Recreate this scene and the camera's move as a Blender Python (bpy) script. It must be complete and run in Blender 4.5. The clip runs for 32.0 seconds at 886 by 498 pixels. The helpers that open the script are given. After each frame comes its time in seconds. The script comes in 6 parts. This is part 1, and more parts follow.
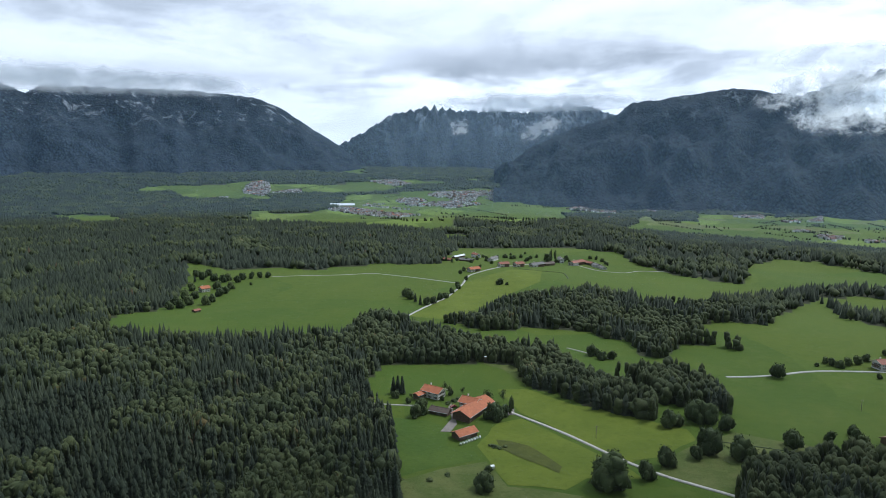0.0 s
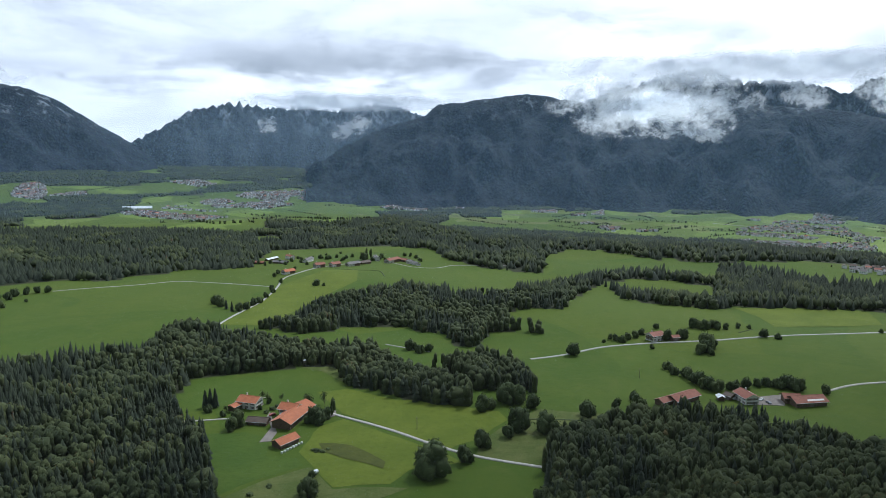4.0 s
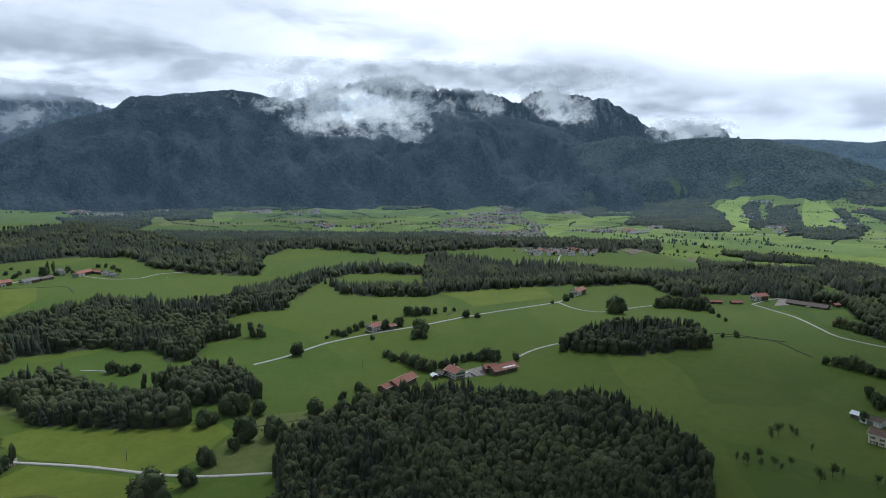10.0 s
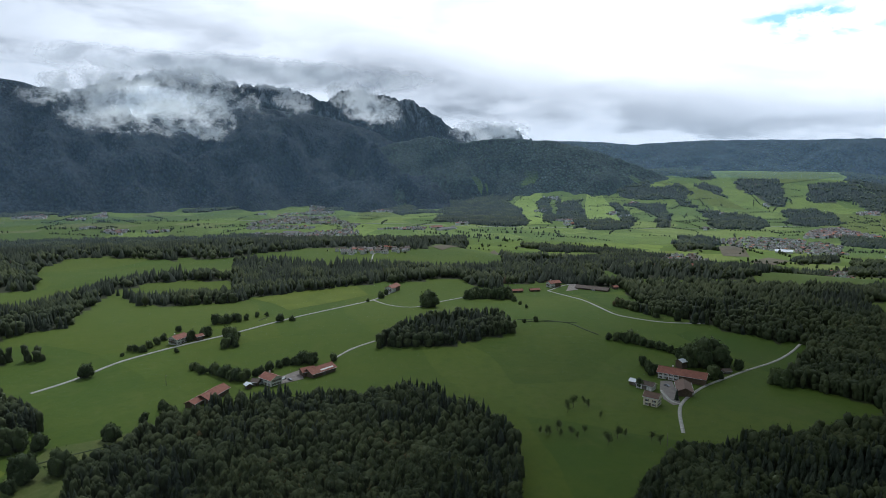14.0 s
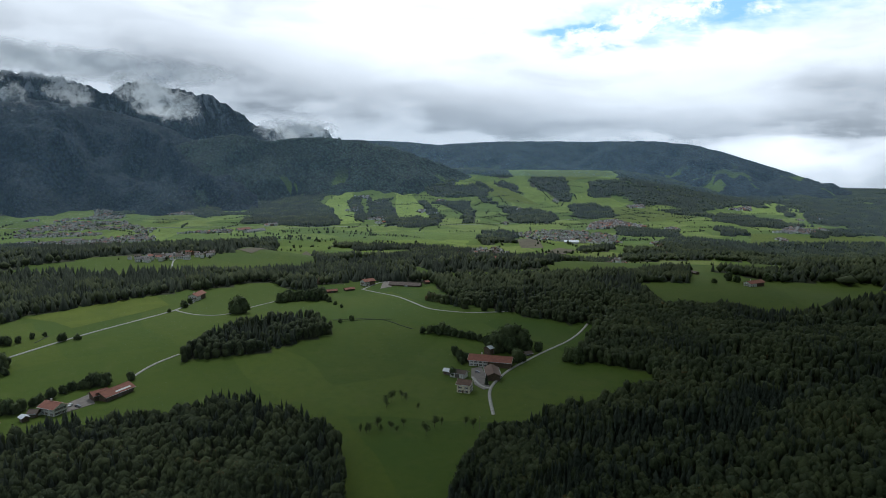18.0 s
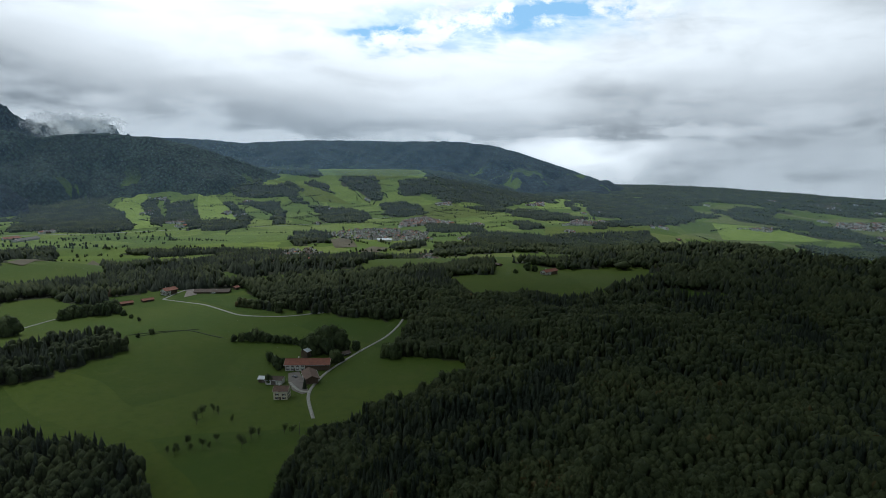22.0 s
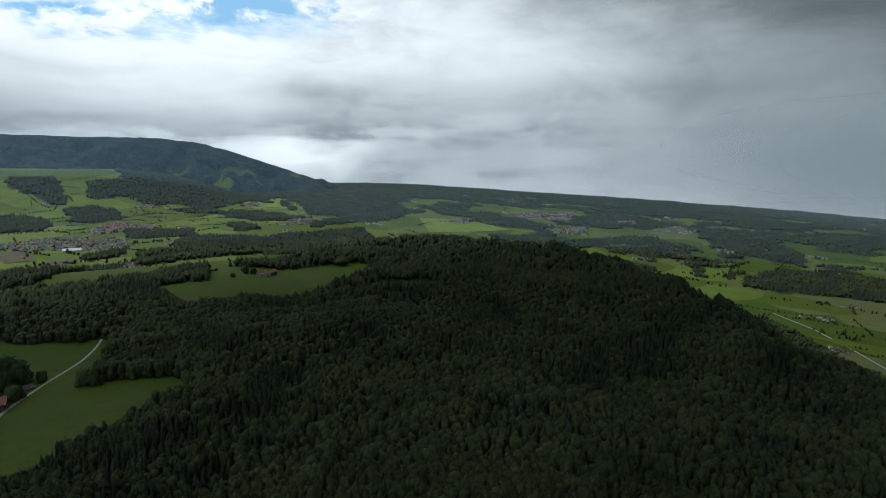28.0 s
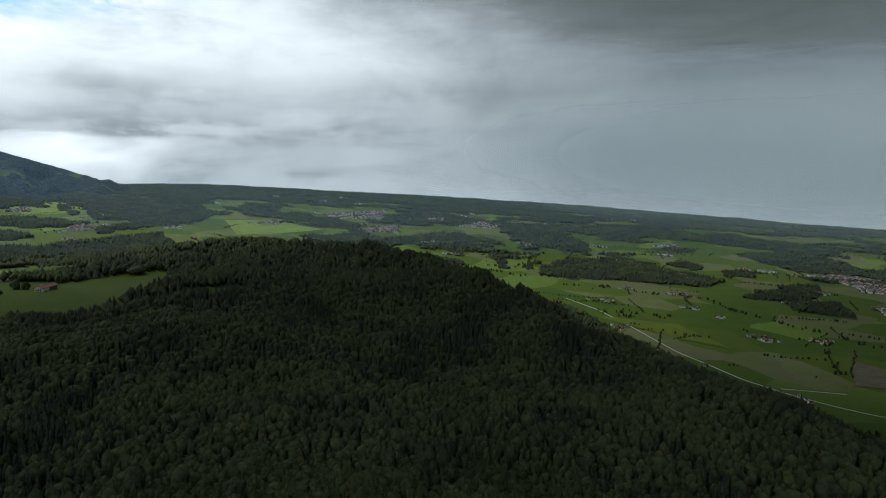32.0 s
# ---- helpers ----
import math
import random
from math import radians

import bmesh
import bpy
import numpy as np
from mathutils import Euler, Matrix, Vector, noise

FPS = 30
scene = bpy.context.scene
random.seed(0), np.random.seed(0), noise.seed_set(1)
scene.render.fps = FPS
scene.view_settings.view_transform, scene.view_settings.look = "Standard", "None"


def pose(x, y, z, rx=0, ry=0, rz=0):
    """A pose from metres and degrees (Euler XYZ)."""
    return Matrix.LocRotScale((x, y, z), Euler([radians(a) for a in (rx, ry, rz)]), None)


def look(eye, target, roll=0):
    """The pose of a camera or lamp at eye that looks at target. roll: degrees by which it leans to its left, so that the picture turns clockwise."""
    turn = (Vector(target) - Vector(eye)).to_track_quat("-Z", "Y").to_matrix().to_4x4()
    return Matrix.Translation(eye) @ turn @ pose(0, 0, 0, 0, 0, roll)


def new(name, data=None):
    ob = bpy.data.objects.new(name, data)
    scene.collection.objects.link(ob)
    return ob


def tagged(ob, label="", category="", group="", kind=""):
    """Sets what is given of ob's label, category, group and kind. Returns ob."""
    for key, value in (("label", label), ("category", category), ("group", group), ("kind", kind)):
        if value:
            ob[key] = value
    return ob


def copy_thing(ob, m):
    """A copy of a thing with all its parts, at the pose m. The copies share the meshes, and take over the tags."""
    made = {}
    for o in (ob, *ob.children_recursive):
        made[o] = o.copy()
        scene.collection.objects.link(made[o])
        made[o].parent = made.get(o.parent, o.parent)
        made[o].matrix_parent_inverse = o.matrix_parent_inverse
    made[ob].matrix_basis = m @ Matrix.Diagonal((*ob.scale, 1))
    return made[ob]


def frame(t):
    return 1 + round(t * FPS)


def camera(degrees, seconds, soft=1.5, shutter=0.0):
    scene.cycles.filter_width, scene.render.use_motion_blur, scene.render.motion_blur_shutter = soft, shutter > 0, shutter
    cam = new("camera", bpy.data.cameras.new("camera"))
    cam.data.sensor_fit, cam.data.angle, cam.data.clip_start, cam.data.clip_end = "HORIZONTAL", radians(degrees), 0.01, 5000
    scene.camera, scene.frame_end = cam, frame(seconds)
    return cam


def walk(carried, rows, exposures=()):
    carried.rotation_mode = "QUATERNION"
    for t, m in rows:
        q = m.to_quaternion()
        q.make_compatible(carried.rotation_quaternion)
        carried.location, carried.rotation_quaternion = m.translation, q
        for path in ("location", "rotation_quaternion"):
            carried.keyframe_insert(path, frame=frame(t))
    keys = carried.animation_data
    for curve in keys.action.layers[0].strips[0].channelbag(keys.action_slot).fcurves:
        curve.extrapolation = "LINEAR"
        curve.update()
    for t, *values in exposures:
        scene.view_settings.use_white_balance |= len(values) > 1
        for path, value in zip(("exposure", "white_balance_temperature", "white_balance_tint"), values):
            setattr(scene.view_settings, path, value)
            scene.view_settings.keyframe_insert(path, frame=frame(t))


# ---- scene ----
# A drone hovers 150 m over a plateau of meadows and woods and turns to its right.
EYE = 150.0
cam = camera(70.4, 32.0, soft=0.8)
TURN = [(0, 0), (1, -4.19), (2, -8.41), (3, -12.66), (3.5, -14.76), (5.5, -23.22), (6, -25.41), (7.5, -31.75),
        (9, -38.15), (10.5, -44.5), (12, -50.89), (13, -55.16), (14.5, -61.55), (16.5, -70.08), (18, -76.5),
        (19, -80.74), (20.5, -87.1), (22, -93.51), (24, -102.0), (25.5, -108.36), (27.5, -116.77), (28, -118.95),
        (29, -123.2), (30, -127.44), (31, -131.7), (32, -135.97)]
walk(cam, [(t, pose(0, 0, EYE, 90 - 7.6, -0.23, yaw)) for t, yaw in TURN],
     exposures=[(0, -0.10, 5560, 10), (6, -0.15, 5560, 10), (9, -0.27, 5580, 10), (13, -0.48, 5620, 10), (17, -0.74, 5700, 8),
                (21, -0.93, 5790, 6), (25, -1.05, 5870, 5), (29, -1.0, 5890, 4), (32, -0.92, 5890, 4)])
# ---------------------------------------------------------------- light
def tree_of(ident):
    nt = ident.node_tree
    nt.nodes.clear()
    return nt


class Net:
    """Short hand for node trees."""

    def __init__(self, nt):
        self.nt = nt

    def add(self, kind, operation=None, attribute_name=None):
        n = self.nt.nodes.new(kind)
        if operation:
            n.operation = operation
        if attribute_name:
            n.attribute_name = attribute_name
        return n

    def put(self, sock, v):
        if hasattr(v, "is_output"):
            self.nt.links.new(v, sock)
        else:
            sock.default_value = v

    def math(self, op, a, b=0.0, clamp=False):
        n = self.add("ShaderNodeMath", op)
        n.use_clamp = clamp
        self.put(n.inputs[0], a)
        self.put(n.inputs[1], b)
        return n.outputs[0]

    def mix(self, f, a, b):
        n = self.add("ShaderNodeMix")
        n.data_type = "RGBA"
        self.put(n.inputs[0], f)
        self.put(n.inputs[6], a)
        self.put(n.inputs[7], b)
        return n.outputs[2]

    def noise(self, vec, scale, detail=4.0, rough=0.55, lac=2.0, dist=0.0):
        n = self.add("ShaderNodeTexNoise")
        if vec is not None:
            self.put(n.inputs["Vector"], vec)
        n.inputs["Scale"].default_value, n.inputs["Detail"].default_value = scale, detail
        n.inputs["Roughness"].default_value, n.inputs["Lacunarity"].default_value = rough, lac
        n.inputs["Distortion"].default_value = dist
        return n.outputs[0]

    def ramp(self, v, lo, hi, a=0.0, b=1.0):
        n = self.add("ShaderNodeMapRange")
        n.interpolation_type = "SMOOTHSTEP"
        self.put(n.inputs[0], v)
        for i, q in enumerate((lo, hi, a, b)):
            n.inputs[i + 1].default_value = q
        return n.outputs[0]

    def scaled(self, vec, s):
        n = self.add("ShaderNodeMapping")
        self.put(n.inputs[0], vec)
        n.inputs["Scale"].default_value = s
        return n.outputs[0]


def total_of(k, *ps):
    s = ps[0]
    for p in ps[1:]:
        s = k.math("ADD", s, p)
    return s


def make_world():
    w = bpy.data.worlds.new("overcast_sky")
    w.use_nodes = True
    scene.world = w
    k = Net(tree_of(w))
    co = k.add("ShaderNodeTexCoord").outputs["Generated"]
    sep = k.add("ShaderNodeSeparateXYZ")
    k.put(sep.inputs[0], co)
    x, y, z = sep.outputs
    sky = k.add("ShaderNodeTexSky")
    sky.sky_type, sky.sun_disc, sky.sun_elevation, sky.sun_rotation = "NISHITA", False, radians(55), radians(62)
    hush = k.add("ShaderNodeVectorMath", operation="SCALE")
    k.put(hush.inputs[0], sky.outputs[0])
    hush.inputs[3].default_value = 0.12
    clear = k.mix(0.75, hush.outputs[0], (0.75, 1.35, 1.95, 1))
    # cloud billows, ragged tufts and long wisps
    big = k.noise(k.scaled(co, (1.0, 1.0, 2.0)), 4.0, 9, 0.56, dist=0.3)
    tuft = k.noise(k.scaled(co, (1.0, 1.0, 1.8)), 13.0, 9, 0.62, dist=0.2)
    wisp = k.noise(k.scaled(co, (1.0, 1.0, 4.2)), 5.0, 8, 0.60, dist=0.4)
    turn = k.math("MULTIPLY", k.math("ARCTAN2", x, y), 180 / math.pi)
    bear = k.math("ADD", turn, k.math("MULTIPLY", k.math("LESS_THAN", turn, -100.0), 360.0))
    elev = k.math("MULTIPLY", k.math("ARCSINE", z), 180 / math.pi)
    bear_w = k.math("ADD", bear, k.math("MULTIPLY", k.math("SUBTRACT", big, 0.5), 30.0))
    elev_w = total_of(k, elev, k.math("MULTIPLY", k.math("SUBTRACT", tuft, 0.5), 3.0),
                      k.math("MULTIPLY", k.math("SUBTRACT", wisp, 0.5), 6.0))

    def patch(b, e, sb, se):
        u = k.math("DIVIDE", k.math("SUBTRACT", bear_w, b), sb)
        v = k.math("DIVIDE", k.math("SUBTRACT", elev_w, e), se)
        q = k.math("ADD", k.math("MULTIPLY", u, u), k.math("MULTIPLY", v, v))
        return k.math("POWER", 2.718, k.math("MULTIPLY", q, -1.0))

    def total(*ps):
        return total_of(k, *ps)

    def heap(*spots):
        return total(*[k.math("MULTIPLY", patch(*q[:4]), q[4]) for q in spots])

    grey = total(k.math("MULTIPLY", k.ramp(big, 0.46, 0.70), 0.16), k.math("MULTIPLY", k.ramp(wisp, 0.44, 0.74), 0.26))
    dark = heap((-30, 12.5, 18, 3.0, 0.9), (6, 8.4, 15, 1.5, 1.0), (-20, 6.8, 18, 1.0, 0.8), (18, 10.0, 10, 3.0, 0.7), (28, 12.5, 12, 2.2, 0.4),
                (48, 9.8, 8, 2.4, 0.6), (57, 7.6, 9, 2.3, 1.0), (70, 5.0, 12, 1.9, 1.1), (85, 3.4, 10, 1.0, 1.0), (98, 2.6, 6, 0.6, 0.6),
                (113, 6.0, 9, 1.7, 0.40), (123, 4.0, 11, 1.6, 0.8), (121, 1.0, 5, 1.8, 0.6), (106, 3.8, 8, 0.7, 0.6), (134, 6.5, 12, 1.4, 0.5))
    # the clear strip under the cloud's edge, towards the plain
    strip = patch(104, 0.7, 8, 1.4)
    load = total(grey, k.math("MULTIPLY", dark, k.math("MULTIPLY", k.ramp(tuft, 0.28, 0.70, 0.55, 1.1), k.ramp(wisp, 0.32, 0.66, 0.5, 1.25))))
    load = k.math("MULTIPLY", load, k.math("SUBTRACT", 1.0, k.math("MULTIPLY", strip, 0.8)))
    soft = k.math("SUBTRACT", 1.0, k.math("POWER", 2.718, k.math("MULTIPLY", load, -1.25)))
    shade = k.math("MULTIPLY", soft, k.ramp(big, 0.30, 0.68, 0.8, 1.08), True)
    bright = total(k.math("MULTIPLY", patch(85, 13, 55, 9), 0.75), k.math("MULTIPLY", patch(2, 7.2, 13, 1.6), 0.35), k.math("MULTIPLY", strip, 0.55))
    white = k.mix(bright, (1.12, 1.17, 1.21, 1), (2.75, 2.74, 2.70, 1))
    cloud = k.mix(shade, white, (0.33, 0.375, 0.42, 1))
    # the rain front: an even grey that thickens to the north-west
    front = k.ramp(k.math("ADD", bear_w, k.math("MULTIPLY", elev_w, 1.1)), 122, 168)
    # grey carried on unseen behind the camera, added to dim the light from there
    front = k.math("MAXIMUM", front, k.ramp(turn, -95.0, -48.0, 1.0, 0.0))
    rain = k.mix(k.ramp(elev_w, -2, 9), (0.66, 0.72, 0.75, 1), (0.31, 0.355, 0.38, 1))
    cloud = k.mix(k.math("MULTIPLY", front, k.ramp(wisp, 0.2, 0.8, 1.0, 0.80)), cloud, rain)
    hole = k.math("MULTIPLY", total(patch(98, 12.4, 8, 1.5), patch(89, 11.0, 4, 0.8), patch(107, 13.2, 6, 1.4)),
                  k.ramp(tuft, 0.41, 0.54))
    out = k.mix(k.math("MULTIPLY", hole, 1.0, True), cloud, clear)
    bg = k.add("ShaderNodeBackground")
    k.put(bg.inputs[0], out)
    bg.inputs[1].default_value = 1.0
    end = k.add("ShaderNodeOutputWorld")
    k.nt.links.new(bg.outputs[0], end.inputs[0])


make_world()
sun = new("sun", bpy.data.lights.new("sun", "SUN"))
sun.data.energy, sun.data.angle, sun.data.color = 3.0, radians(14), (1.0, 0.95, 0.86)
sun.matrix_world = look((0, 0, 0), (-math.sin(radians(62)), -math.cos(radians(62)), -math.tan(radians(55))))
# ---------------------------------------------------------------- materials
def material(name, rough=0.8, metal=0.0):
    m = bpy.data.materials.new(name)
    m.use_nodes = True
    k = Net(tree_of(m))
    b = k.add("ShaderNodeBsdfPrincipled")
    b.inputs["Roughness"].default_value, b.inputs["Metallic"].default_value = rough, metal
    o = k.add("ShaderNodeOutputMaterial")
    k.nt.links.new(b.outputs[0], o.inputs[0])
    geo = k.add("ShaderNodeNewGeometry").outputs["Position"]
    return m, k, b, geo


def bump(k, b, height, strength, dist):
    n = k.add("ShaderNodeBump")
    n.inputs["Strength"].default_value, n.inputs["Distance"].default_value = strength, dist
    k.put(n.inputs["Height"], height)
    k.put(b.inputs["Normal"], n.outputs[0])


def c4(c):
    return (*c, 1.0)


def plain(name, colour, rough=0.7, scale=1.5, vary=0.25, metal=0.0, fine=14.0):
    """A surface with stains and grain at two scales."""
    m, k, b, geo = material(name, rough, metal)
    lo, hi = [v * (1 - vary) for v in colour], [min(0.95, v * (1 + vary)) for v in colour]
    f = k.math("ADD", k.math("MULTIPLY", k.noise(geo, scale, 4), 0.6), k.math("MULTIPLY", k.noise(geo, fine, 3), 0.4))
    k.put(b.inputs["Base Color"], k.mix(k.ramp(f, 0.33, 0.67), c4(lo), c4(hi)))
    bump(k, b, f, 0.25, 0.03)
    return m


def meadow_material():
    m, k, b, geo = material("meadow_grass", 0.9)
    b.inputs["Specular IOR Level"].default_value = 0.15
    warp = k.add("ShaderNodeVectorMath", operation="ADD")
    k.put(warp.inputs[0], k.scaled(geo, (1, 1, 0)))
    nz = k.add("ShaderNodeTexNoise")
    k.put(nz.inputs["Vector"], geo)
    nz.inputs["Scale"].default_value = 0.004
    push = k.add("ShaderNodeVectorMath", operation="SCALE")
    k.put(push.inputs[0], nz.outputs["Color"])
    push.inputs[3].default_value = 130.0
    k.put(warp.inputs[1], push.outputs[0])
    cell = k.add("ShaderNodeTexVoronoi")
    k.put(cell.inputs["Vector"], warp.outputs[0])
    cell.inputs["Scale"].default_value = 0.0062
    sep = k.add("ShaderNodeSeparateColor")
    k.put(sep.inputs[0], cell.outputs["Color"])
    dist_of = k.add("ShaderNodeVectorMath", "LENGTH")
    k.put(dist_of.inputs[0], k.scaled(geo, (1, 1, 0)))
    away = dist_of.outputs["Value"]
    a = k.mix(sep.outputs[0], c4((0.047, 0.086, 0.008)), c4((0.074, 0.106, 0.010)))
    a = k.mix(k.math("MULTIPLY", k.math("MULTIPLY", k.ramp(sep.outputs[1], 0.72, 0.80), k.ramp(away, 1150.0, 1500.0, 0.12, 1.0)), 0.75), a, c4((0.150, 0.215, 0.035)))
    pos = k.add("ShaderNodeSeparateXYZ")
    k.put(pos.inputs[0], geo)
    lowland = k.math("MULTIPLY", k.ramp(pos.outputs[2], -90.0, -30.0, 1.0, 0.0), k.ramp(sep.outputs[2], 0.70, 0.74))
    a = k.mix(k.math("MULTIPLY", lowland, 0.8), a, c4((0.140, 0.130, 0.072)))
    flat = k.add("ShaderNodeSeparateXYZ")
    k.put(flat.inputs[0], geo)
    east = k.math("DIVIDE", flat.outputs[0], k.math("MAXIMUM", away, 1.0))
    # Sunlight on the far valley is put into the colour, by bearing
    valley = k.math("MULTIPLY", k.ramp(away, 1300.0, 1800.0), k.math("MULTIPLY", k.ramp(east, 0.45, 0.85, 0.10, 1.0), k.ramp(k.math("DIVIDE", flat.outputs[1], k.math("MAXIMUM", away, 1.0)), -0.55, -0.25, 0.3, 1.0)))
    sunlit_grass = k.mix(k.ramp(sep.outputs[2], 0.2, 0.8), c4((0.105, 0.165, 0.028)), c4((0.205, 0.275, 0.046)))
    a = k.mix(k.math("MULTIPLY", valley, 0.7), a, sunlit_grass)
    broad = k.noise(geo, 0.013, 5, 0.6)
    a = k.mix(k.ramp(broad, 0.35, 0.7, 0.0, 0.45), a, c4((0.084, 0.112, 0.011)))
    tussock = k.noise(geo, 0.045, 6, 0.7, dist=0.6)
    a = k.mix(k.ramp(tussock, 0.50, 0.72, 0.0, 0.40), a, c4((0.100, 0.118, 0.022)))
    fine = k.noise(geo, 0.16, 6, 0.7)
    a = k.mix(k.ramp(fine, 0.42, 0.75, 0.0, 0.45), a, c4((0.038, 0.076, 0.008)))
    litter = k.add("ShaderNodeAttribute", attribute_name="litter").outputs["Fac"]
    a = k.mix(k.ramp(litter, 0.35, 0.75), a, k.mix(fine, c4((0.024, 0.030, 0.014)), c4((0.040, 0.042, 0.022))))
    k.put(b.inputs["Base Color"], a)
    bump(k, b, fine, 0.35, 1.0)
    return m


def leaf_material(name, dark, light, rust=None):
    m, k, b, geo = material(name, 0.75)
    b.inputs["Specular IOR Level"].default_value = 0.2
    tint = k.add("ShaderNodeAttribute", attribute_name="tint").outputs["Fac"]
    a = k.mix(tint, c4(dark), c4(light))
    f = k.noise(geo, 0.9, 3, 0.6)
    a = k.mix(k.ramp(f, 0.35, 0.65, 0.0, 0.30), a, c4([v * 0.7 for v in dark]))
    fuzz = k.noise(geo, 1.6, 6, 0.75)
    a = k.mix(k.ramp(fuzz, 0.45, 0.62, 0.0, 0.35), a, c4([v * 0.6 for v in dark]))
    bump(k, b, fuzz, 0.7, 0.7)
    if rust:
        a = k.mix(k.ramp(tint, 0.965, 0.985, 0.0, 0.7), a, c4(rust))
    k.put(b.inputs["Base Color"], a)
    # leaves let some light through
    thin = k.add("ShaderNodeBsdfTranslucent")
    k.put(thin.inputs[0], a)
    both = k.add("ShaderNodeMixShader")
    both.inputs[0].default_value = 0.28
    k.nt.links.new(b.outputs[0], both.inputs[1])
    k.nt.links.new(thin.outputs[0], both.inputs[2])
    end = [n for n in k.nt.nodes if n.bl_idname == "ShaderNodeOutputMaterial"][0]
    k.nt.links.new(both.outputs[0], end.inputs[0])
    return m


def mountain_material(name, wood, rock, line, amount, pasture=None):
    """Wooded slope of single crowns, shade painted between them, with clearings and pale rock faces above a height."""
    m, k, b, geo = material(name, 0.95)
    b.inputs["Specular IOR Level"].default_value = 0.1
    stand = k.noise(geo, 0.0065, 7, 0.62)
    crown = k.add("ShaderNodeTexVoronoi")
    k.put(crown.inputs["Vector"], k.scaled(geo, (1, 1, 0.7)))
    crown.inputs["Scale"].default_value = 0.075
    own = k.add("ShaderNodeSeparateColor")
    k.put(own.inputs[0], crown.outputs["Color"])
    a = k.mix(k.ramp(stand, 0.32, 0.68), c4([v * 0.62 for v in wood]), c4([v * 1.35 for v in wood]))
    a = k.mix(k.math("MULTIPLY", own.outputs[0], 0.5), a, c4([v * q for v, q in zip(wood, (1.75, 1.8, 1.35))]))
    # shade in the gaps between crowns, painted into the colour
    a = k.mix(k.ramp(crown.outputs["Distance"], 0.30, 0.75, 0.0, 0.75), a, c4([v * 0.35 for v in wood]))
    sep = k.add("ShaderNodeSeparateXYZ")
    k.put(sep.inputs[0], geo)
    streak = k.noise(k.scaled(geo, (1, 1, 0.22)), 0.012, 7, 0.62, dist=0.8)
    high = k.ramp(sep.outputs[2], line - 110, line + 130)
    r = k.math("MULTIPLY", k.ramp(streak, 0.60 - 0.12 * amount, 0.72 - 0.1 * amount), high)
    a = k.mix(k.math("MULTIPLY", r, 0.9), a, c4(rock))
    if pasture is not None:
        clear = k.noise(k.scaled(geo, (1, 1, 0.5)), 0.0042, 6, 0.55, dist=0.6)
        low = k.ramp(sep.outputs[2], pasture - 60, pasture + 90, 1.0, 0.0)
        a = k.mix(k.math("MULTIPLY", k.ramp(clear, 0.575, 0.60), low), a, c4((0.105, 0.150, 0.030)))
    k.put(b.inputs["Base Color"], a)
    bump(k, b, k.math("MULTIPLY", crown.outputs["Distance"], -1.0), 0.7, 9.0)
    return m


def cloud_material(name, colour, density, scale, through_it, ragged=1.5, detail=9.0, crisp=0.76, swirl=0.7):
    """White vapour and haze tint that thin out to their ragged edges."""
    m = bpy.data.materials.new(name)
    m.use_nodes = True
    k = Net(tree_of(m))
    geo = k.add("ShaderNodeNewGeometry").outputs["Position"]
    uv = k.add("ShaderNodeUVMap").outputs[0]
    sep = k.add("ShaderNodeSeparateXYZ")
    k.put(sep.inputs[0], uv)
    u, v = sep.outputs[0], sep.outputs[1]
    side = k.math("SUBTRACT", k.math("MULTIPLY", u, 2.0), 1.0)
    rise = k.math("SUBTRACT", k.math("MULTIPLY", v, 2.0), 1.0)
    far = k.math("ADD", k.math("POWER", k.math("ABSOLUTE", side), 2.6), k.math("POWER", k.math("ABSOLUTE", rise), 2.0))
    fall = k.math("MAXIMUM", k.math("SUBTRACT", 1.0, far), 0.0)
    n = k.noise(k.scaled(geo, (1, 1, 1.3)), scale, detail, 0.62 if swirl > 0.5 else 0.70, dist=swirl)
    d = k.math("ADD", k.math("MULTIPLY", n, ragged), k.math("MULTIPLY", fall, 0.9))
    alpha = k.math("MULTIPLY", k.math("MULTIPLY", k.ramp(d, 0.22 + 0.5 * ragged, 0.22 + crisp + 0.5 * ragged), density), k.ramp(fall, 0.0, 0.45))
    dif = k.add("ShaderNodeBsdfDiffuse")
    dif.inputs[0].default_value = c4(colour)
    em = k.add("ShaderNodeBsdfTranslucent")
    em.inputs[0].default_value = c4(through_it)
    both = k.add("ShaderNodeAddShader")
    k.nt.links.new(dif.outputs[0], both.inputs[0])
    k.nt.links.new(em.outputs[0], both.inputs[1])
    tr = k.add("ShaderNodeBsdfTransparent")
    mx = k.add("ShaderNodeMixShader")
    k.put(mx.inputs[0], alpha)
    k.nt.links.new(tr.outputs[0], mx.inputs[1])
    k.nt.links.new(both.outputs[0], mx.inputs[2])
    o = k.add("ShaderNodeOutputMaterial")
    k.nt.links.new(mx.outputs[0], o.inputs[0])
    return m


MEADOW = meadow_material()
CONIFER = leaf_material("spruce_needles", (0.034, 0.048, 0.031), (0.085, 0.105, 0.057), (0.10, 0.055, 0.03))
BROADLEAF = leaf_material("broad_leaves", (0.048, 0.066, 0.028), (0.123, 0.145, 0.054), (0.13, 0.085, 0.03))
BARK = plain("bark", (0.075, 0.058, 0.043), 0.9, 2.0, 0.4)
ASPHALT = plain("pale_asphalt", (0.33, 0.325, 0.30), 0.9, 0.3, 0.18)
GRAVEL = plain("gravel", (0.36, 0.345, 0.305), 0.95, 0.6, 0.25)
